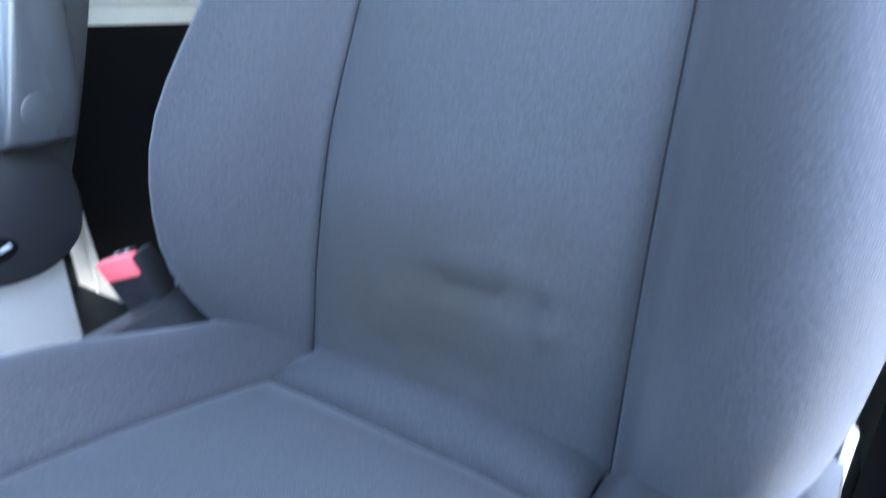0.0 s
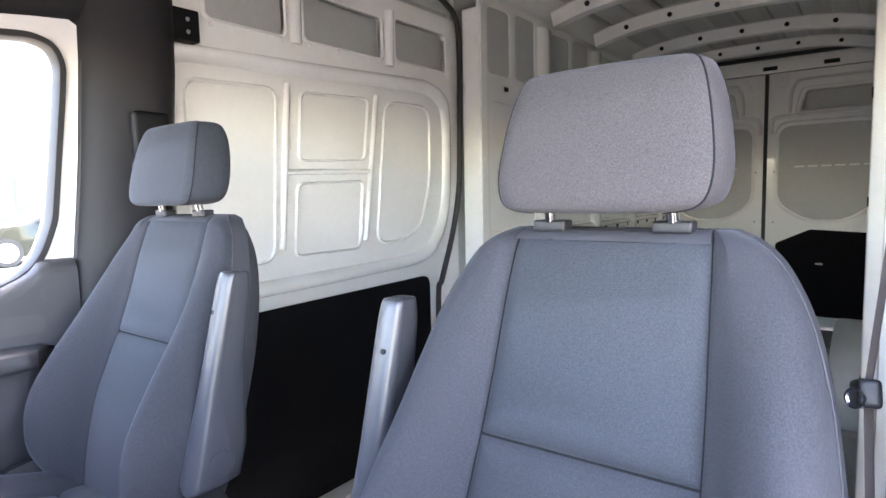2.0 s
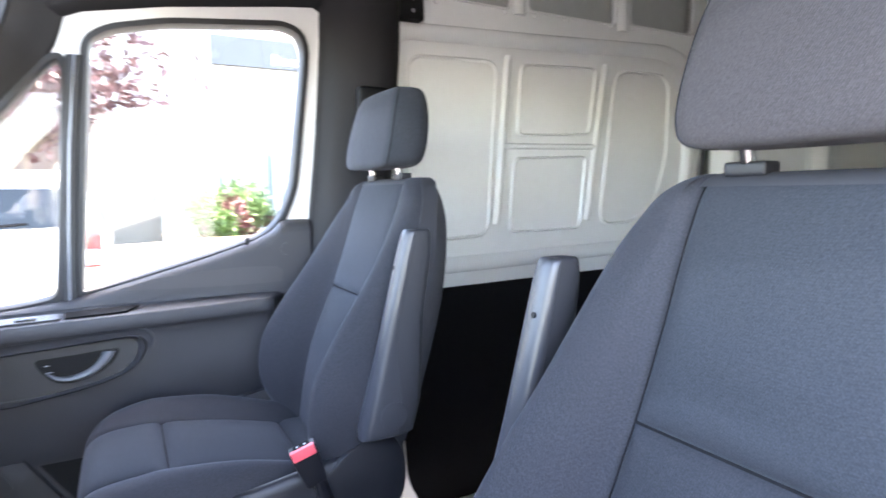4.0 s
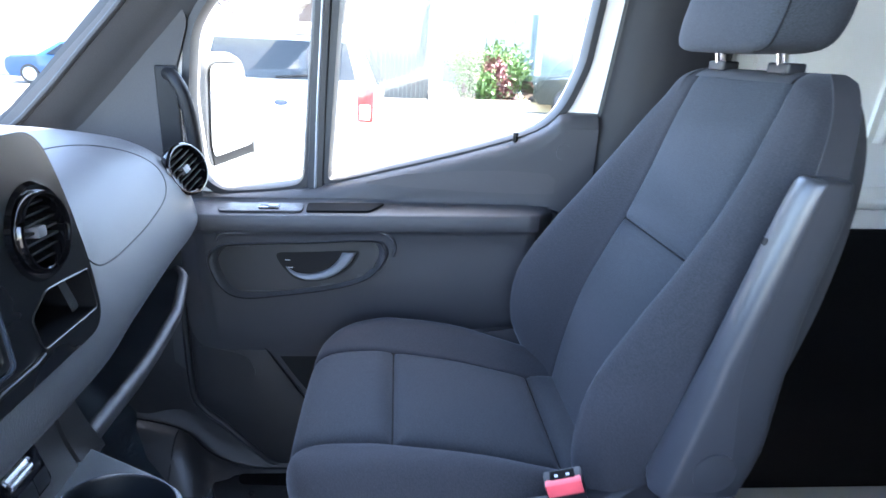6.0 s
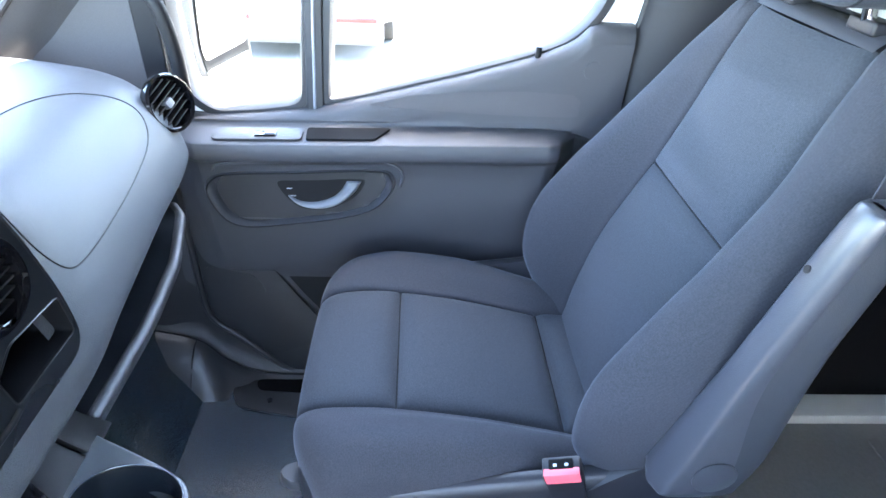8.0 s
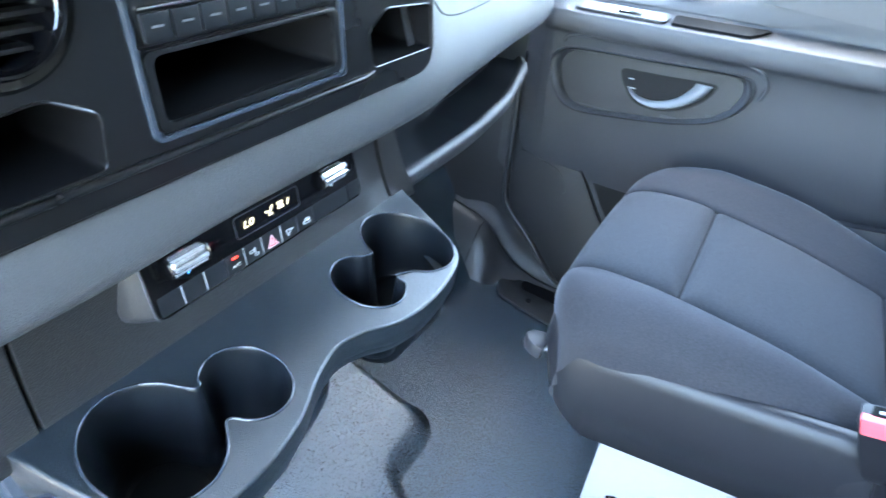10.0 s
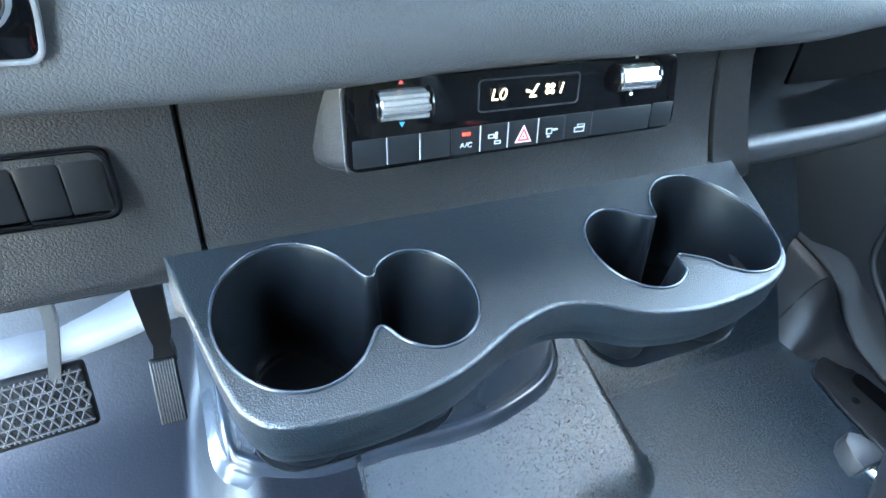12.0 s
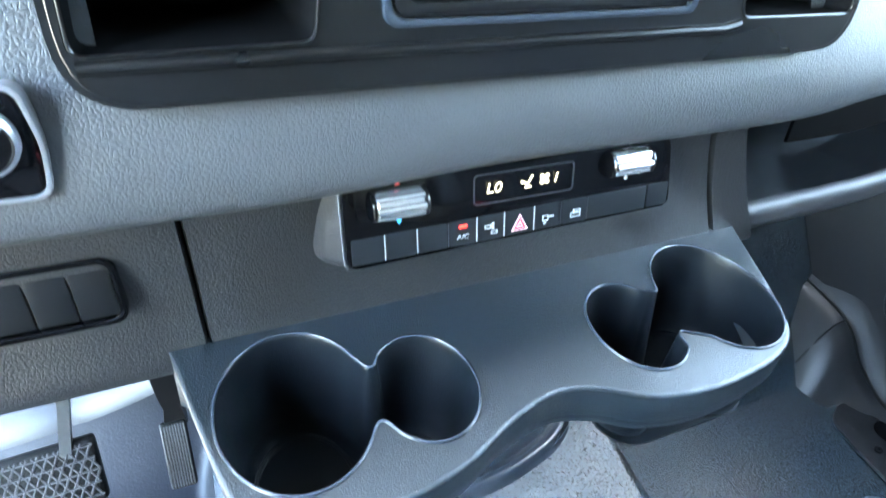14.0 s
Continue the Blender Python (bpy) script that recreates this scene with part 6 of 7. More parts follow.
rib([(0.890, -1.893, 1.49), (0.888, -1.888, 1.47), (0.888, -1.808, 0.94), (0.890, -1.802, 0.915)], 0.012, sl)
rib([(0.889, -1.425, 1.180), (0.889, -1.848, 1.188)], 0.010, sl)


def press(loop, parent, depth=0.0075, width=0.014, x=0.8895):
    """A shallow pressed outline on the door skin."""
    cy, cz = np.mean(loop, axis=0)
    rows = []
    for d, h in ((0, 0.0), (0.25, -0.6), (0.5, -1.0), (0.75, -0.6), (1, 0.0)):
        rows.append([(x + h * depth, y + (cy - y) / math.hypot(cy - y, cz - z) * d * width, z + (cz - z) / math.hypot(cy - y, cz - z) * d * width) for y, z in loop])
    return part("pressed_panel", loft(rows, True), M_PAINTDULL, parent, "", 80)


press(soft_poly([(-1.07, 1.455), (-1.405, 1.465), (-1.365, 0.872), (-1.07, 0.862)], 0.05), sl)
press(soft_poly([(-1.500, 1.463), (-1.850, 1.478), (-1.818, 1.228), (-1.480, 1.215)], 0.03), sl)
press(soft_poly([(-1.470, 1.145), (-1.805, 1.155), (-1.775, 0.882), (-1.445, 0.880)], 0.03), sl)
press(soft_poly([(-1.940, 1.482), (-2.235, 1.485), (-2.235, 1.15), (-2.16, 0.95), (-2.05, 0.895), (-1.860, 0.888)], 0.07), sl)
for y0, y1, z0, z1 in ((-1.45, -1.16, 1.640, 1.790), (-1.93, -1.54, 1.645, 1.800), (-2.36, -2.02, 1.655, 1.815)):
    lp = rounded(y0, y1, z0, z1, 0.02)
    cy, cz = (y0 + y1) / 2, (z0 + z1) / 2
    part("pressed_opening", loft([[(x, (y - cy) * g + cy, (z - cz) * g + cz) for y, z in lp] for g, x in ((1.10, 0.8895), (1.07, 0.882), (1.03, 0.882), (1.0, 0.89), (1.0, 0.908))], True), M_PAINTDULL, sl, "", 60)
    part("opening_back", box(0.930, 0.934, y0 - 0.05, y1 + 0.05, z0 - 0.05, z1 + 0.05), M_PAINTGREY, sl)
for y in (-1.495, -1.975):
    rib([(0.888, y, 1.62), (0.886, y - 0.005, 1.84)], 0.022, sl)
for y, z in ((-1.175, 1.622), (-1.44, 1.625), (-1.56, 1.628), (-1.70, 1.632), (-1.92, 1.636), (-2.03, 1.64), (-2.36, 1.648), (-2.37, 1.80)):
    part("clip", turned([(0.008, 0), (0.006, 0.006), (0.0, 0.007)], (0.889, y, z), (-1, 0, 0), 12), M_PAINTDULL, sl)
part("lining_board", plate(soft_poly([(-1.045, 0.08), (-1.02, 0.45), (-1.02, 0.712), (-2.195, 0.727), (-2.195, -0.02), (-1.10, -0.02)], 0.05, 6), [], "x", 0.876, 0.884), M_BLACKBOARD, sl, "flat black lining board")
part("scuff", box(0.8885, 0.8895, -1.66, -1.59, 0.785, 0.789), M_PAINTGREY, sl)
part("door_seal", tube(spline([(0.868, -2.245, -0.05), (0.868, -2.245, 0.60), (0.866, -2.275, 0.70), (0.864, -2.36, 0.90), (0.862, -2.415, 1.10), (0.862, -2.43, 1.30), (0.862, -2.445, 1.65), (0.858, -2.43, 1.86), (0.85, -2.34, 1.94), (0.84, -2.1, 1.96), (0.84, -1.05, 1.94)], 60), 0.013, 10), M_RUBBER, sl, "black rubber door seal")
hb = part("door_catch", box(0.845, 0.888, -1.112, -1.015, 1.545, 1.635, 0.006), M_BLACK, sl, "black door catch block")
for z in (1.57, 1.605):
    part("catch_screw", turned([(0.006, 0), (0.005, 0.003)], (0.845, -1.075, z), (-1, 0, 0), 12), M_SATIN, hb)

# ---- cargo space ----
YR = -5.50
cf = solo("cargo_floor", box(-0.90, 0.90, YR - 0.05, -0.96, -0.10, -0.055, 0.0), M_CARGO, "grey cargo bay floor", "floor", kind="structure")
part("sill_strip", box(0.80, 0.885, -2.4, -1.0, -0.055, -0.02, 0.006), M_PAINTDULL, cf, "white door sill strip")
for k in range(9):
    part("floor_rib", box(-0.75, 0.75, -1.6 - 0.42 * k, -1.57 - 0.42 * k, -0.055, -0.050, 0.001), M_CARGO, cf)


def cargo_wall(sx, y_front, name):
    """A side wall of the cargo bay: outer skin, posts and rails with openings between them."""
    w = thing(name, "white painted cargo bay side wall with posts and openings", "wall", (sx * 0.8, -4, 0), kind="structure")
    part("outer_skin", box(min(sx * 0.90, sx * 0.92), max(sx * 0.90, sx * 0.92), YR, y_front, -0.1, 2.1), M_PAINTGREY, w)
    posts = [-3.10, -3.82, -4.52, -5.20]
    bays = [(-2.535, -3.00), (-3.20, -3.72), (-3.92, -4.42), (-4.62, -5.10)]
    if sx < 0:
        bays, posts = [(-1.25, -1.72), (-1.92, -2.40)] + bays, [-1.82, -2.47] + posts
    holes = []
    for k, (a, b) in enumerate(bays):
        mid = (0.42 * a + 0.58 * b) + 0.03
        holes.append(soft_poly([(a, 1.66), (a, 1.965), (mid + 0.035, 1.975), (mid + 0.035, 1.66)], 0.03))
        holes.append(soft_poly([(mid - 0.025, 1.66), (mid - 0.025, 1.985), (b, 1.985), (b, 1.66)], 0.03))
        holes.append(soft_poly([(a, 0.90), (a, 1.53), (b, 1.53), (b, 0.90)], 0.06))
        holes.append(soft_poly([(a, 0.15), (a, 0.78), (b, 0.78), (b, 0.15)], 0.06))
    part("inner_frame", plate([(y_front, -0.06), (YR, -0.06), (YR, 2.04), (y_front, 2.04)], holes, "x", sx * 0.760, sx * 0.775, 0.004), M_PAINTDULL, w)
    for k, h in enumerate(holes):
        ys_, zs_ = [p[0] for p in h], [p[1] for p in h]
        cy, cz = (min(ys_) + max(ys_)) / 2, (min(zs_) + max(zs_)) / 2
        # upper recesses in the darkened grey: some of their shade is its colour
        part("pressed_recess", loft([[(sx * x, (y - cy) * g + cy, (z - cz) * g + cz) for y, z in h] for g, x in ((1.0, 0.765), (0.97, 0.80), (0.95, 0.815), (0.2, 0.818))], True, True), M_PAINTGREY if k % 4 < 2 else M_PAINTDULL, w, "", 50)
    for a in posts:
        part("post", loft([[(sx * 0.762, a + 0.07, z), (sx * 0.735, a + 0.05, z), (sx * 0.730, a, z), (sx * 0.735, a - 0.05, z), (sx * 0.762, a - 0.07, z)] for z in (-0.05, 0.5, 1.0, 1.5, 1.97)]), M_PAINTDULL, w, "", 50)
        for z in (0.3, 0.62, 1.05, 1.3, 1.56):
            part("post_hole", box(min(sx * 0.7285, sx * 0.735), max(sx * 0.7285, sx * 0.735), a - 0.018, a + 0.018, z - 0.012, z + 0.012, 0.003), M_BLACK, w)
    part("roof_rail", loft([[(sx * 0.76, y, 2.015), (sx * 0.72, y, 2.045), (sx * 0.69, y, 2.085), (sx * 0.66, y, 2.12)] for y in (y_front, YR)]), M_PAINTDULL, w)
    part("waist_rail", tube([(sx * 0.755, -2.56, 0.865), (sx * 0.755, YR + 0.03, 0.865)], 0.018, 10), M_PAINTDULL, w)
    for z in (1.60, 0.835):
        y = y_front - 0.24
        while y > YR + 0.15:
            part("rail_slot", box(min(sx * 0.7575, sx * 0.765), max(sx * 0.7575, sx * 0.765), y - 0.020, y + 0.020, z - 0.011, z + 0.011, 0.003), M_BLACK, w)
            y -= 0.22
    return w


right = cargo_wall(1, -2.46, "wall_right")
part("wall_post", plate([(-2.452, -0.05), (-2.512, -0.05), (-2.516, 1.95), (-2.47, 1.95)], [circle(-2.485, 0.84, 0.012, 12), circle(-2.482, 1.25, 0.008, 12), circle(-2.484, 1.45, 0.007, 12)], "x", 0.756, 0.86), M_PAINTDULL, right, "white rear door post")
cargo_wall(-1, -1.05, "wall_left")
for sx, nm in ((-1, "wheel_arch"), (1, "wheel_arch")):
    prof = spline([(-3.35, -0.05), (-3.38, 0.16), (-3.50, 0.30), (-3.85, 0.36), (-4.20, 0.30), (-4.32, 0.16), (-4.35, -0.05)], 30)
    solo(nm, loft([[(sx * 0.76, y, z) for y, z in prof], [(sx * 0.60, y, z) for y, z in prof], [(sx * 0.58, y * 1.0 + (-3.85 - y) * 0.02, z - 0.01) for y, z in prof], [(sx * 0.58, y, -0.05) for y, z in prof]]), M_PAINTGREY, "painted steel wheel arch on cargo floor", "wheel arch", "wheel arches", "structure", 50)

# roof with bows
roof = solo("ceiling", loft([[(x, y, 2.16 - 0.10 * (abs(x) / 0.9) ** 3) for x in np.linspace(-0.97, 0.97, 14)] for y in (YR, -4.5, -3.5, -2.5, -1.5, -0.95)]), M_PAINTDULL, "white painted roof skin of cargo bay", "ceiling", kind="structure", smooth=60)
for k, y in enumerate((-1.40, -1.98, -2.56, -3.14, -3.72, -4.42, -5.02)):
    bow = thing("roof_bow", "white pressed steel roof bow with round holes", "roof bow", (0, y, 2.05), "roof bows", "structure")
    secs = []
    for x in np.linspace(-0.70, 0.70, 15):
        z = 2.085 - 0.075 * (abs(x) / 0.7) ** 3
        secs.append([(x, y + 0.085, z + 0.030), (x, y + 0.066, z + 0.028), (x, y + 0.034, z - 0.034), (x, y + 0.0, z - 0.040), (x, y - 0.034, z - 0.034), (x, y - 0.056, z + 0.028), (x, y - 0.075, z + 0.030)])
    part("bow_channel", loft(secs), M_PAINT, bow, "", 30)
    for x in (-0.5, -0.25, 0.0, 0.25, 0.5):
        z = 2.085 - 0.075 * (abs(x) / 0.7) ** 3
        part("bow_hole", turned([(0.014, 0), (0.014, 0.004)], (x, y + 0.0515, z - 0.004), (0, 1, -0.5), 14), M_BLACK, bow)
for x in (-0.62, -0.46, -0.30, -0.14, 0.02, 0.18, 0.34, 0.50, 0.66):
    part("roof_swage", loft([[(x + dx, y, 2.16 - 0.10 * (abs(x + dx) / 0.9) ** 3 - h) for dx, h in ((-0.022, 0.001), (-0.012, 0.009), (0.012, 0.009), (0.022, 0.001))] for y in (YR + 0.05, -1.06)]), M_PAINTGREY, roof, "", 30)
part("roof_outer", box(-0.99, 0.99, YR - 0.10, -0.58, 2.18, 2.20), M_PAINT, roof)
for sx in (1, -1):
    part("roof_side", box(min(sx * 0.966, sx * 0.99), max(sx * 0.966, sx * 0.99), YR - 0.10, -0.40, 1.85, 2.18), M_PAINT, roof)
    part("roof_side", box(min(sx * 0.966, sx * 0.99), max(sx * 0.966, sx * 0.99), YR - 0.10, -1.04, -0.30, 1.85), M_PAINT, roof)
part("roof_outer", moved(box(-0.97, 0.97, -0.365, 0.365, -0.01, 0.01), Matrix.Translation((0, -0.36, 1.91)) @ pose(0, 0, 0, -50.5)), M_PAINT, roof)

# rear doors
for sx in (-1, 1):
    rd = thing("rear_door", "closed white rear cargo door with pressed panel and black lining", "door", (sx * 0.4, YR, 0.3), "rear doors", "structure")
    o = 0.01
    x0, x1 = o + sx * 0.012, o + sx * 0.79

    def at(f):
        return x0 + f * (x1 - x0)

    win = soft_poly([(at(0.29), 1.67), (at(0.90), 1.67), (at(0.90), 1.815), (at(0.34), 1.815)], 0.03)
    part("door_skin", plate([(x0, -0.02), (x1, -0.02), (x1, 1.97), (x0, 1.97)], [win if sx > 0 else win[::-1]], "y", YR, YR - 0.03), M_PAINTDULL, rd)
    cx, cz = np.mean(win, axis=0)
    part("window_surround", loft([[((x - cx) * g + cx, y, (z - cz) * h + cz) for x, z in win] for g, h, y in ((1.18, 1.42, YR + 0.001), (1.15, 1.36, YR + 0.018), (1.08, 1.10, YR + 0.020), (1.0, 1.0, YR + 0.008), (1.0, 1.0, YR - 0.03))], True), M_PAINT, rd, "", 60)
    part("window_back", box(min(at(0.25), at(0.9)), max(at(0.25), at(0.9)), YR - 0.075, YR - 0.07, 1.64, 1.9), M_PAINTGREY, rd)
    pan = soft_poly([(at(0.09), 0.95), (at(0.35), 0.81), (at(0.70), 0.81), (at(0.95), 0.95), (at(0.95), 1.575), (at(0.09), 1.575)], 0.10, 8)
    cx, cz = np.mean(pan, axis=0)
    part("pressed_panel", loft([[((x - cx) * g + cx, y, (z - cz) * g + cz) for x, z in pan] for g, y in ((1.04, YR + 0.0005), (1.02, YR + 0.010), (0.99, YR + 0.010), (0.96, YR + 0.002), (0.955, YR - 0.0))], True), M_PAINTDULL, rd, "", 60)
    part("panel_sheet", plate([((x - cx) * 0.962 + cx, (z - cz) * 0.962 + cz) for x, z in pan], [], "y", YR - 0.001, YR + 0.0016), M_PAINTGREY, rd, "dull sprayed inner sheet")
    part("pressed_bead", tube(spline([(at(0.035), YR + 0.002, 1.50), (at(0.04), YR + 0.004, 1.585), (at(0.07), YR + 0.005, 1.622), (at(0.16), YR + 0.005, 1.632), (at(0.5), YR + 0.005, 1.634), (at(0.88), YR + 0.005, 1.632), (at(0.955), YR + 0.004, 1.62), (at(0.98), YR + 0.003, 1.56)], 40), 0.014, 10), M_PAINT, rd, "", 80)
    part("pressed_bead", tube(spline([(at(0.20), YR + 0.002, 1.66), (at(0.205), YR + 0.003, 1.80), (at(0.25), YR + 0.004, 1.885), (at(0.34), YR + 0.004, 1.905), (at(0.88), YR + 0.004, 1.905), (at(0.965), YR + 0.004, 1.885), (at(0.985), YR + 0.003, 1.80), (at(0.985), YR + 0.002, 1.66)], 40), 0.011, 10), M_PAINT, rd, "", 80)
    part("catch_bracket", plate(soft_poly([(at(0.05), 1.850), (at(0.05), 1.955), (at(0.185), 1.955), (at(0.165), 1.850)], 0.012), [circle(at(0.085), 1.925, 0.011, 12), circle(at(0.14), 1.925, 0.011, 12), circle(at(0.11), 1.88, 0.013, 12)], "y", YR + 0.013, YR + 0.024, 0.002), M_PAINT, rd)
    for f in np.linspace(0.25, 0.82, 6):
        part("panel_bar", box(min(at(f), at(f + 0.085)), max(at(f), at(f + 0.085)), YR, YR + 0.008, 1.23, 1.243, 0.002), M_PAINTDULL, rd)
    part("lining_board", plate(soft_poly([(at(0.10), 0.06), (at(0.91), 0.06), (at(0.91), 0.725), (at(0.40), 0.745), (at(0.10), 0.63)], 0.02), [], "y", YR + 0.004, YR + 0.010), M_BLACKBOARD, rd, "flat black lining board")
    part("lining_clip", box(at(0.52), at(0.52) + 0.05, YR + 0.010, YR + 0.013, 0.47, 0.482), M_SATIN, rd)
    part("catch_plate", box(min(at(0.03), at(0.16)), max(at(0.03), at(0.16)), YR, YR + 0.012, 1.86, 1.94, 0.004), M_PAINTDULL, rd)
    for f, z in ((0.07, 1.88), (0.12, 1.92), (0.07, 1.2), (0.07, 0.8)):
        part("screw", turned([(0.008, 0), (0.006, 0.006)], (at(f), YR + (0.012 if z > 1.8 else 0), z), (0, 1, 0), 12), M_SATIN, rd)
rear = thing("rear_frame", "white rear door frame with black seal", "door frame", (0, YR, 2.0), kind="structure")
part("header_panel", box(-0.80, 0.82, YR - 0.02, YR + 0.03, 1.975, 2.10, 0.006), M_PAINTDULL, rear)
for x in (-0.42, -0.013, 0.40):
    part("header_hole", box(x - 0.05, x + 0.05, YR + 0.0295, YR + 0.032, 1.995, 2.026, 0.001), M_BLACK, rear)
part("door_seal", tube([(-0.80, YR + 0.05, 1.3), (-0.80, YR + 0.05, 1.93), (-0.76, YR + 0.05, 2.095), (0.78, YR + 0.05, 2.095), (0.82, YR + 0.05, 1.93), (0.82, YR + 0.05, 0.0)], 0.016, 8), M_RUBBER, rear)
part("middle_seal", box(-0.004, 0.024, YR - 0.02, YR + 0.006, 0.0, 1.97, 0.003), M_RUBBER, rear)
for sx in (-1, 1):
    part("side_frame", box(min(sx * 0.79, sx * 0.93), max(sx * 0.79, sx * 0.93), YR - 0.04, YR + 0.02, -0.1, 2.12), M_PAINTDULL, rear)
    for z in (0.35, 0.5, 1.15, 1.28, 1.41):
        part("hinge_slot", box(min(sx * 0.80, sx * 0.86), max(sx * 0.80, sx * 0.86), YR + 0.0195, YR + 0.022, z - 0.035, z + 0.035, 0.001), M_BLACK, rear)
part("rear_wall", box(-0.95, 0.95, YR - 0.12, YR - 0.10, -0.2, 2.2), M_PAINTGREY, rear)


# ---- outside ----
GZ = -0.62
M_ASPHALT = material("sunlit asphalt", (0.155, 0.147, 0.135), 0.9, 0, (0.4, 0.25), (40, 0.25), 0.4, 60)
M_LEAF = material("shrub leaves", (0.055, 0.11, 0.018), 0.6, 0, (3, 0.5), (20, 0.3))
M_REDLEAF = material("red shrub leaves", (0.11, 0.03, 0.028), 0.6, 0, (3, 0.5), (20, 0.3))
M_PURPLE = material("purple leaf tree leaves", (0.05, 0.018, 0.020), 0.6, 0, (3, 0.5), (20, 0.3))
M_BARK = material("bark", (0.12, 0.09, 0.07), 0.9, 0, (5, 0.3), (60, 0.3), 0.5, 60)
M_CARWHITE = material("white car paint", (0.45, 0.45, 0.45), 0.3, 0, (2, 0.03), (40, 0.02), coat=0.8)
M_CARBLUE = material("dark blue car paint", (0.01, 0.025, 0.06), 0.2, 0.0, (2, 0.05), (60, 0.05), coat=0.3)
M_CARSKY = material("bright blue car paint", (0.010, 0.045, 0.12), 0.2, 0.0, (2, 0.05), (60, 0.05), coat=0.25, spec=0.3)
M_SHOPGLASS = material("pale shop glass", (0.12, 0.15, 0.15), 0.05)
M_CARGREEN = material("very dark green car paint", (0.0030, 0.0070, 0.0048), 0.2, 0.0, (2, 0.05), (60, 0.05), coat=0.15, spec=0.3)
M_CARGLASS = material("dark car glass", (0.004, 0.005, 0.006), 0.05, spec=0.3)
M_TYRE = material("tyre rubber", (0.02, 0.02, 0.02), 0.8)
M_LAMP = material("red lamp glass", (0.14, 0.004, 0.004), 0.2, coat=0.5)
M_KERB = material("yellowed kerb concrete", (0.45, 0.36, 0.22), 0.85, 0, (2, 0.2), (60, 0.2))
M_WALL = material("pale rendered wall", (0.33, 0.325, 0.31), 0.85, 0, (0.6, 0.08), (30, 0.1))
M_METALSHEET = material("grey corrugated sheet", (0.065, 0.070, 0.066), 0.5, 0.2, (1, 0.15), (30, 0.1))
M_SIGN = material("dark grey sign board", (0.05, 0.054, 0.06), 0.6)
M_BRICK = material("brown block wall", (0.085, 0.062, 0.050), 0.85, 0, (1, 0.2), (30, 0.2))

solo("ground", loft([[(x, y, GZ) for x in (-400, -40, 0, 40, 400)] for y in (-400, -40, 0, 40, 400)]), M_ASPHALT, "sunlit asphalt car park", "ground", kind="structure")


def wheel(parent, x, y, r, wx):
    w = part("wheel", turned([(r * 0.7, -0.09), (r * 0.95, -0.10), (r, -0.06), (r, 0.06), (r * 0.95, 0.10), (r * 0.7, 0.09)], (x, y, GZ + r), (1, 0, 0) if wx else (0, 1, 0), 28), M_TYRE, parent)
    part("rim", turned([(r * 0.68, -0.092), (r * 0.62, -0.06), (r * 0.2, -0.07), (0.02, -0.075)], (x, y, GZ + r), (1, 0, 0) if wx else (0, 1, 0), 20), M_SATIN, w)
    part("rim", turned([(r * 0.68, 0.092), (r * 0.62, 0.06), (r * 0.2, 0.07), (0.02, 0.075)], (x, y, GZ + r), (1, 0, 0) if wx else (0, 1, 0), 20), M_SATIN, w)


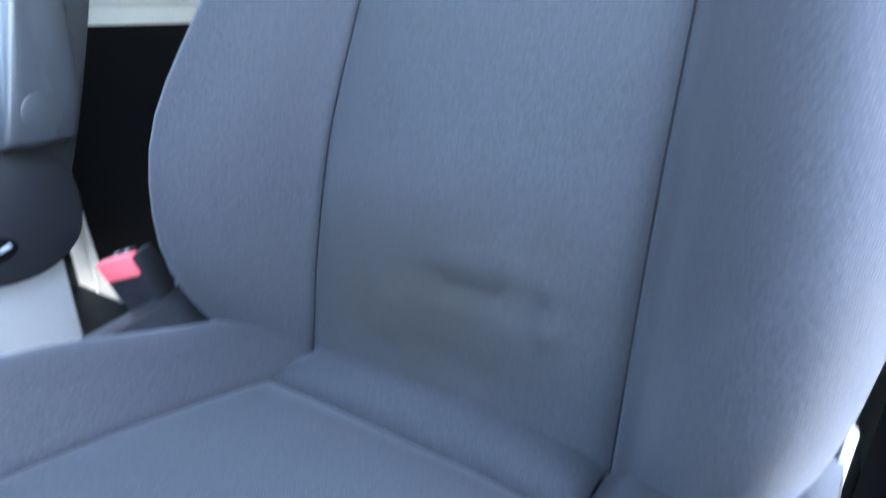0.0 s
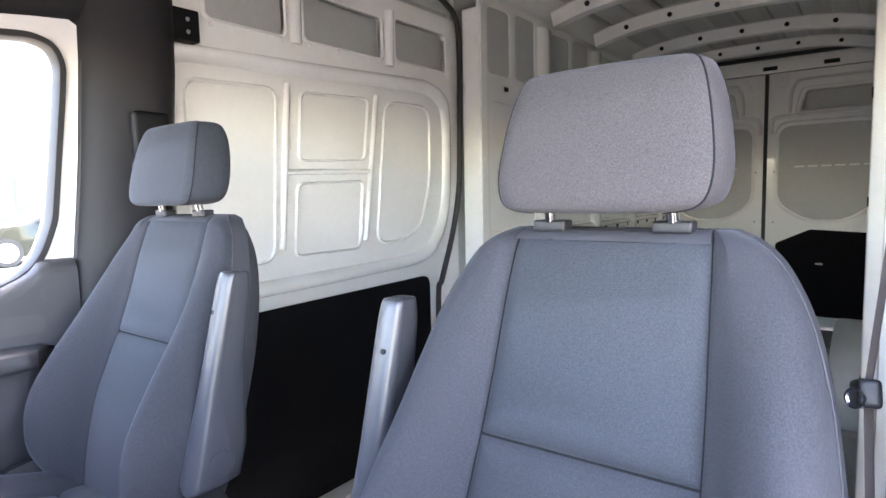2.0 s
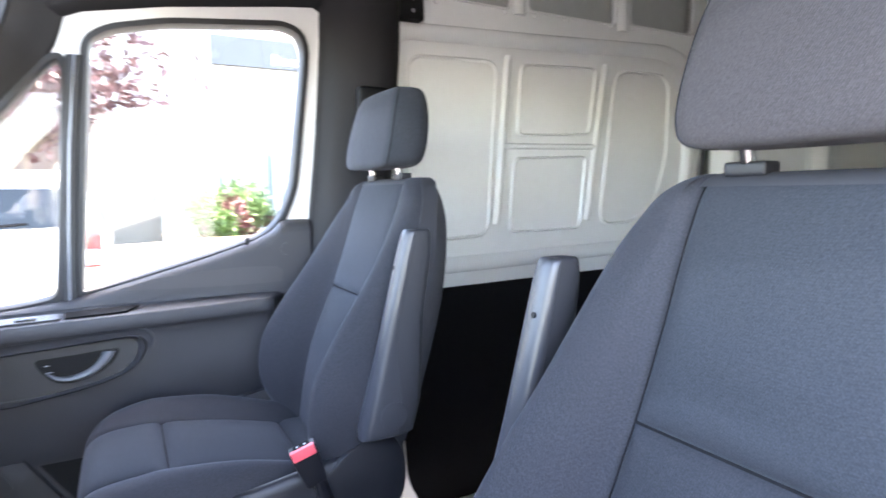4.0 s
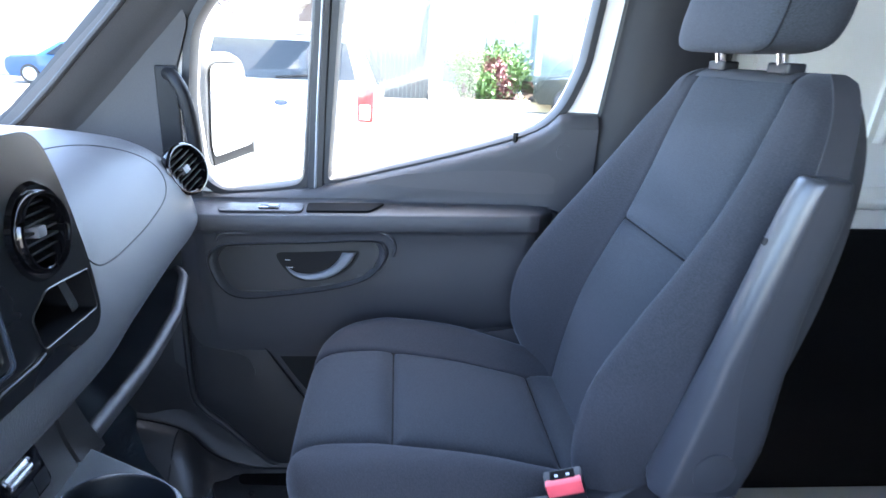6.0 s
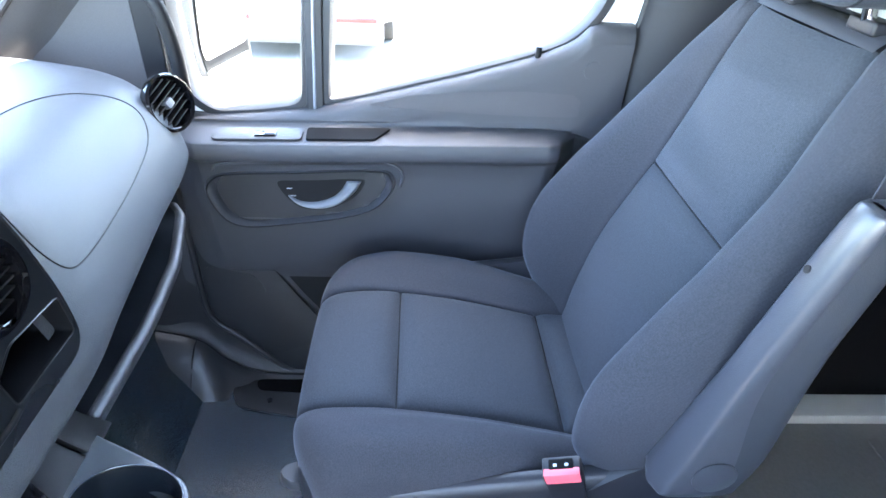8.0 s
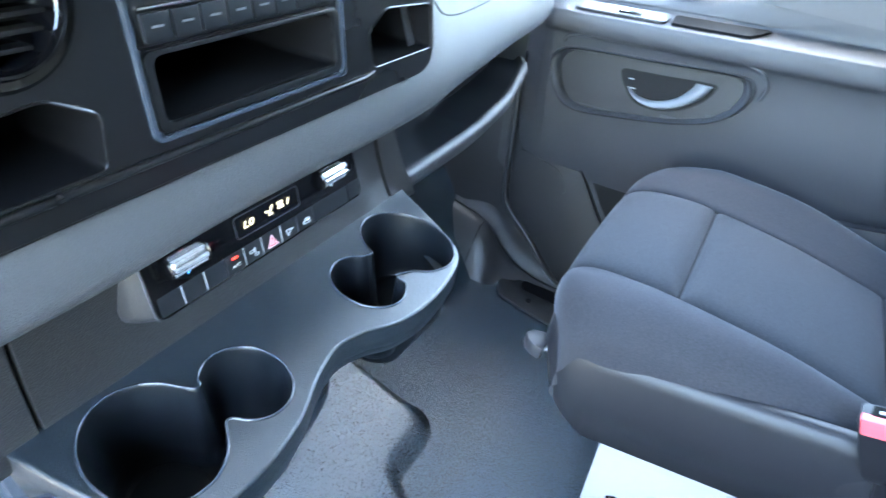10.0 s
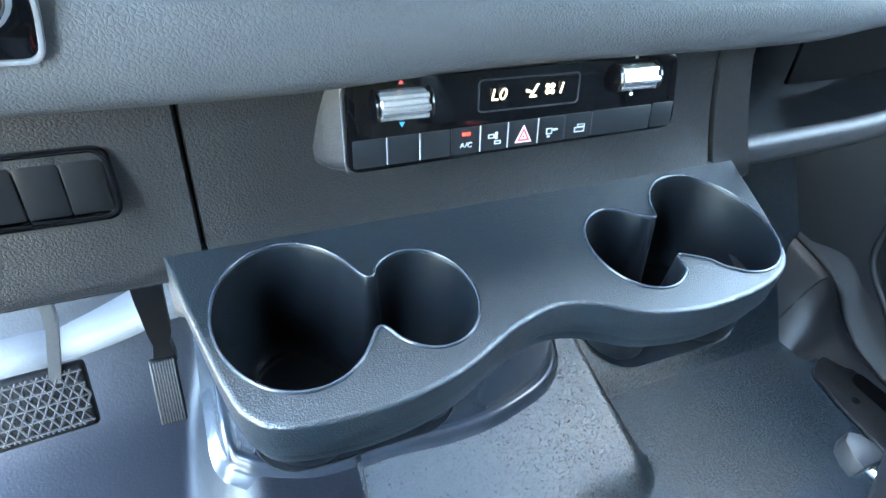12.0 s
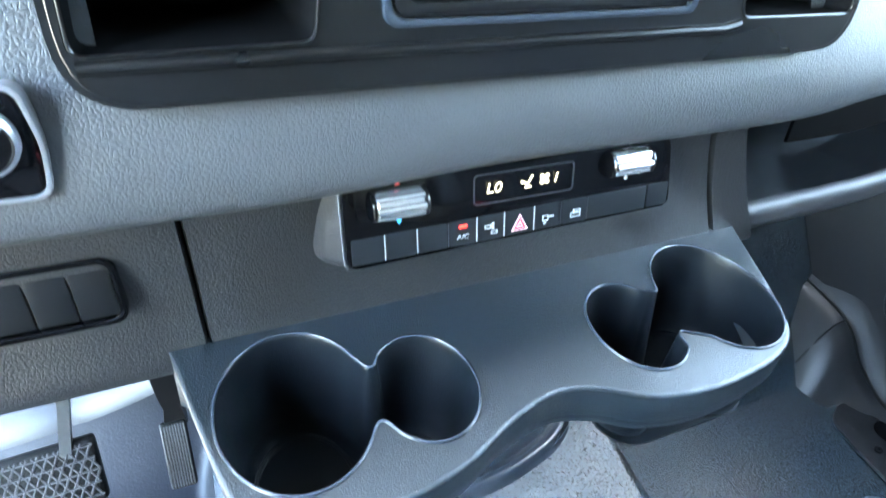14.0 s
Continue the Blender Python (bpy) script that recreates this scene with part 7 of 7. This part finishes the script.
def suv():
    """A white estate-bodied off-roader with its tail towards the van."""
    c = thing("parked_suv", "white parked off-roader with dark rear window", "car", (8.3, 0.86, GZ), "parked cars")
    X0, CY = 5.90, 0.86
    secs = []
    for dx, zb, zs, zt, w, wt in ((0.0, 0.42, 1.00, 1.05, 0.86, 0.80), (0.06, 0.36, 1.08, 1.10, 0.94, 0.86), (0.16, 0.34, 1.12, 1.62, 0.98, 0.74), (0.40, 0.34, 1.14, 1.74, 1.0, 0.74), (1.5, 0.32, 1.12, 1.78, 1.0, 0.74), (2.6, 0.32, 1.08, 1.74, 1.0, 0.72), (3.3, 0.32, 1.04, 1.15, 1.0, 0.86), (4.6, 0.34, 0.95, 1.0, 0.96, 0.84), (4.9, 0.45, 0.75, 0.78, 0.86, 0.7)):
        ring = [(-w, zb), (-w * 1.01, (zb + zs) / 2), (-w, zs), (-wt, zt - 0.06), (-wt + 0.08, zt), (wt - 0.08, zt), (wt, zt - 0.06), (w, zs), (w * 1.01, (zb + zs) / 2), (w, zb)]
        secs.append([(X0 + dx, CY + a * 0.98, GZ + 1.1 * b) for a, b in ring])
    part("body", loft(secs, True, True), M_CARWHITE, c, "", 40)
    part("rear_window", loft([[(X0 + 0.066, CY - 0.76, GZ + 1.36), (X0 + 0.060, CY, GZ + 1.35), (X0 + 0.066, CY + 0.76, GZ + 1.36)], [(X0 + 0.132, CY - 0.66, GZ + 1.73), (X0 + 0.128, CY, GZ + 1.73), (X0 + 0.132, CY + 0.66, GZ + 1.73)]]), M_CARGLASS, c, "dark rear window")
    part("rear_wiper", tube([(X0 + 0.045, CY + 0.05, GZ + 1.37), (X0 + 0.05, CY - 0.34, GZ + 1.40)], 0.012, 6), M_BLACK, c)
    part("spoiler", box(X0 + 0.06, X0 + 0.30, CY - 0.68, CY + 0.68, GZ + 1.1 * 1.63, GZ + 1.1 * 1.68, 0.02), M_CARWHITE, c)
    for s in (-1, 1):
        part("side_window", loft([[(X0 + 0.45, CY + s * 0.975, GZ + 1.1 * 1.18), (X0 + 3.0, CY + s * 0.975, GZ + 1.1 * 1.14)], [(X0 + 0.55, CY + s * 0.76, GZ + 1.1 * 1.62), (X0 + 2.5, CY + s * 0.75, GZ + 1.1 * 1.64)]]), M_CARGLASS, c)
        lamp = part("tail_lamp", box(X0 - 0.02, X0 + 0.20, CY + s * 0.86 - 0.085, CY + s * 0.86 + 0.085, GZ + 0.95, GZ + 1.35, 0.03), M_LAMP, c, "red tail lamp")
        part("lamp_lens", box(X0 - 0.028, X0 + 0.05, CY + s * 0.855 - 0.055, CY + s * 0.855 + 0.055, GZ + 0.98, GZ + 1.13, 0.01), M_WHITE, lamp)
        part("bumper_reflector", box(X0 - 0.068, X0 + 0.0, CY + s * 0.62 - 0.20, CY + s * 0.62 + 0.20, GZ + 0.40, GZ + 0.44, 0.005), M_LAMP, c)
        part("exhaust", tube([(X0 - 0.03, CY + s * 0.55, GZ + 1.1 * 0.32), (X0 + 0.2, CY + s * 0.55, GZ + 1.1 * 0.32)], 0.045, 14), M_CHROME, c)
        wheel(c, X0 + 0.95, CY + s * 0.86, 0.37, False)
        wheel(c, X0 + 3.85, CY + s * 0.86, 0.37, False)
    part("bumper", box(X0 - 0.05, X0 + 0.25, CY - 0.94, CY + 0.94, GZ + 1.1 * 0.36, GZ + 1.1 * 0.62, 0.05, 3), M_CARWHITE, c)
    part("bumper_insert", box(X0 - 0.06, X0 + 0.2, CY - 0.88, CY + 0.88, GZ + 0.17, GZ + 0.46, 0.03), M_MIRRORSHELL, c, "grey plastic lower bumper")
    part("plate_recess", box(X0 - 0.01, X0 + 0.05, CY - 0.30, CY + 0.30, GZ + 1.1 * 0.72, GZ + 1.1 * 0.86, 0.01), M_PAINTGREY, c)
    part("number_plate", box(X0 - 0.02, X0 + 0.0, CY - 0.15, CY + 0.15, GZ + 1.1 * 0.72, GZ + 1.1 * 0.85, 0.004), M_WHITE, c)
    part("badge", moved(turned([(0.055, 0), (0.055, 0.01), (0.0, 0.012)], (0, 0, 0), (-1, 0, 0), 20), Matrix.Translation((X0 + 0.01, CY, GZ + 1.1 * 1.02)) @ Matrix.Diagonal((1, 1.3, 0.6, 1))), M_CARBLUE, c)
    return c


suv()


def saloon(at, turn, paint, label, size=1.0):
    c = thing("parked_car", label, "car", (at[0], at[1], GZ), "parked cars")
    m = Matrix.Translation((at[0], at[1], 0)) @ pose(0, 0, 0, 0, 0, turn) @ Matrix.Translation((0, 0, GZ)) @ Matrix.Scale(size, 4) @ Matrix.Translation((0, 0, -GZ))
    secs = []
    for dx, zb, zs, zt, w, wt in ((-2.2, 0.45, 0.70, 0.78, 0.78, 0.7), (-2.05, 0.25, 0.85, 0.90, 0.86, 0.76), (-1.1, 0.22, 0.93, 0.98, 0.89, 0.8), (-0.4, 0.22, 0.95, 1.42, 0.9, 0.62), (0.6, 0.22, 0.96, 1.46, 0.9, 0.62), (1.3, 0.24, 0.97, 1.30, 0.89, 0.64), (1.8, 0.28, 0.96, 1.02, 0.86, 0.74), (2.1, 0.4, 0.8, 0.86, 0.78, 0.66)):
        ring = [(-w, zb), (-w * 1.01, (zb + zs) / 2), (-w, zs), (-wt, zt - 0.05), (-wt + 0.08, zt), (wt - 0.08, zt), (wt, zt - 0.05), (w, zs), (w * 1.01, (zb + zs) / 2), (w, zb)]
        secs.append([(dx, a, GZ + b) for a, b in ring])
    part("body", moved(loft(secs, True, True), m), paint, c, "", 40)
    for s in (-1, 1):
        part("side_window", moved(loft([[(-0.75, s * 0.895, GZ + 1.0), (1.3, s * 0.895, GZ + 1.02)], [(-0.30, s * 0.66, GZ + 1.36), (0.95, s * 0.66, GZ + 1.38)]]), m), M_CARGLASS, c)
        for dx in (-1.35, 1.30):
            w = part("wheel", moved(turned([(0.2, -0.09), (0.31, -0.10), (0.33, -0.06), (0.33, 0.06), (0.31, 0.10), (0.2, 0.09)], (dx, s * 0.82, GZ + 0.33), (0, 1, 0), 26), m), M_TYRE, c)
            part("rim", moved(turned([(0.225, -0.105), (0.20, -0.115), (0.06, -0.10), (0.0, -0.1)], (dx, s * 0.82, GZ + 0.33), (0, 1, 0), 20), m), M_SATIN, w)
            part("rim", moved(turned([(0.225, 0.105), (0.20, 0.115), (0.06, 0.10), (0.0, 0.1)], (dx, s * 0.82, GZ + 0.33), (0, 1, 0), 20), m), M_SATIN, w)
        part("head_lamp", moved(box(-2.16, -1.9, s * 0.66 - 0.14, s * 0.66 + 0.14, GZ + 0.64, GZ + 0.76, 0.03), m), M_WHITE, c)
    return c


saloon((19.1, -7.2), -90, M_CARGREEN, "very dark green parked car beside kerb", 1.2)
saloon((22.4, 10.85), -90, M_CARSKY, "bright blue parked car ahead on asphalt")


def leaves(name, at, size, count, mat, label, category, leaf=0.10, seed=1, trunk=0.0):
    """A shrub or tree: stems with many small leaf blades in uneven clumps."""
    rnd = random.Random(seed)
    t = thing(name, label, category, (at[0], at[1], GZ), "planting")
    base = Vector((at[0], at[1], GZ + trunk))
    clumps = [base + Vector((rnd.gauss(0, 0.36) * size[0], rnd.gauss(0, 0.36) * size[1], (0.25 + 0.75 * rnd.random()) * size[2])) for _ in range(max(6, count // 90))]
    stems = bmesh.new()
    if trunk:
        tube([base - Vector((0, 0, trunk)), base - Vector((0, 0, trunk * 0.4)), base, base + Vector((0, 0, size[2] * 0.5))], [0.14, 0.11, 0.09, 0.03], 10, True, stems)
    for c in clumps:
        tube([base, (base + c) / 2 + Vector((rnd.uniform(-0.1, 0.1), rnd.uniform(-0.1, 0.1), 0.1)), c], [0.03, 0.018, 0.006], 5, True, stems)
    part("trunk" if trunk else "stem", stems, M_BARK, t)
    verts, faces = [], []
    for k in range(count):
        c = rnd.choice(clumps)
        p = c + Vector((rnd.gauss(0, 0.16) * size[0], rnd.gauss(0, 0.16) * size[1], rnd.gauss(0, 0.14) * size[2]))
        a = Vector((rnd.gauss(0, 1), rnd.gauss(0, 1), rnd.gauss(0, 1))).normalized()
        b = a.cross(Vector((rnd.gauss(0, 1), rnd.gauss(0, 1), rnd.gauss(0, 1)))).normalized()
        s = leaf * rnd.uniform(0.6, 1.3)
        n = len(verts)
        verts += [p - a * s, p + b * s * 0.4, p + a * s, p - b * s * 0.4]
        faces.append((n, n + 1, n + 2, n + 3))
    me = bpy.data.meshes.new("crown")
    me.from_pydata([tuple(v) for v in verts], [], faces)
    me.materials.append(mat)
    ob = new("crown", me)
    ob.parent = t
    ob.matrix_parent_inverse = world_of(t).inverted()
    return t


for k, (px, py, sx_, sy_, sz_, mt) in enumerate(((20.5, -2.6, 1.2, 1.0, 2.2, M_LEAF), (21.0, -3.9, 1.0, 0.8, 1.3, M_REDLEAF), (21.2, -4.5, 0.9, 0.9, 1.8, M_LEAF), (22.8, -3.1, 1.0, 1.0, 1.6, M_LEAF), (23.2, -4.3, 1.0, 1.0, 1.9, M_LEAF), (20.2, -3.3, 0.7, 0.7, 0.9, M_LEAF))):
    leaves("shrub", (px, py), (sx_, sy_, sz_), 1500, mt, "red-leaved shrub behind kerb" if mt is M_REDLEAF else "bright green shrub in planting bed behind kerb", "shrub", 0.09, 10 + k)
leaves("tree", (15.5, 1.6), (3.4, 3.4, 3.6), 5200, M_PURPLE, "purple-leaved street tree beside building", "tree", 0.16, 31, 2.6)
solo("kerb", box(18.6, 18.9, -5.3, -1.5, GZ, GZ + 0.30, 0.03), M_KERB, "yellowed concrete kerb of planting bed", "kerb", kind="structure")
solo("planting_bed", box(18.9, 24, -5.3, -1.5, GZ, GZ + 0.22), M_BARK, "dark earth planting bed", "planting bed", kind="structure")
shop = thing("showroom_building", "pale showroom building with dark sign band and glass front", "building", (26, 0, GZ))
part("wall", box(26, 40, -22, 30, GZ, GZ + 4.4), M_WALL, shop)
part("sign_band", box(25.8, 26, -8.1, -3.9, 6.5, 7.7), M_SIGN, shop, "dark grey sign band")
part("parapet", box(26, 40, -22, 30, GZ + 4.4, 8.0), M_WALL, shop)
lettering("Reno", 0.62, Matrix.Translation((25.78, -7.05, 6.85)) @ pose(0, 0, 0, 90, 0, -90), M_WHITE, shop, "sign_lettering", 0.01)
for y in (-10.5, -8.4, -6.3, -4.2, -2.1):
    part("column", box(25.3, 25.55, y - 0.13, y + 0.13, GZ, GZ + 4.4, 0.02), M_WALL, shop)
for k in range(7):
    y = -20 + 3.0 * k
    part("window", box(25.94, 26.02, y, y + 2.7, GZ + 0.5, GZ + 3.4), M_SHOPGLASS, shop)
shed = thing("corrugated_shelter", "grey corrugated metal shelter beside showroom", "shelter", (22.5, -0.5, GZ))
for k in range(12):
    part("sheet", box(22.3, 22.36 + 0.05 * (k % 2), -1.5 + 0.16 * k, -1.345 + 0.16 * k, GZ, GZ + 4.0, 0.01), M_METALSHEET, shed)
part("block_wall", box(22.2, 22.3, 0.45, 3.2, GZ, GZ + 4.4), M_BRICK, shed)
solo("lamp_post", tube([(18.45, -1.42, GZ), (18.45, -1.42, GZ + 7)], [0.09, 0.06], 12), M_PAINTGREY, "pale grey lamp post in planting bed", "lamp post")
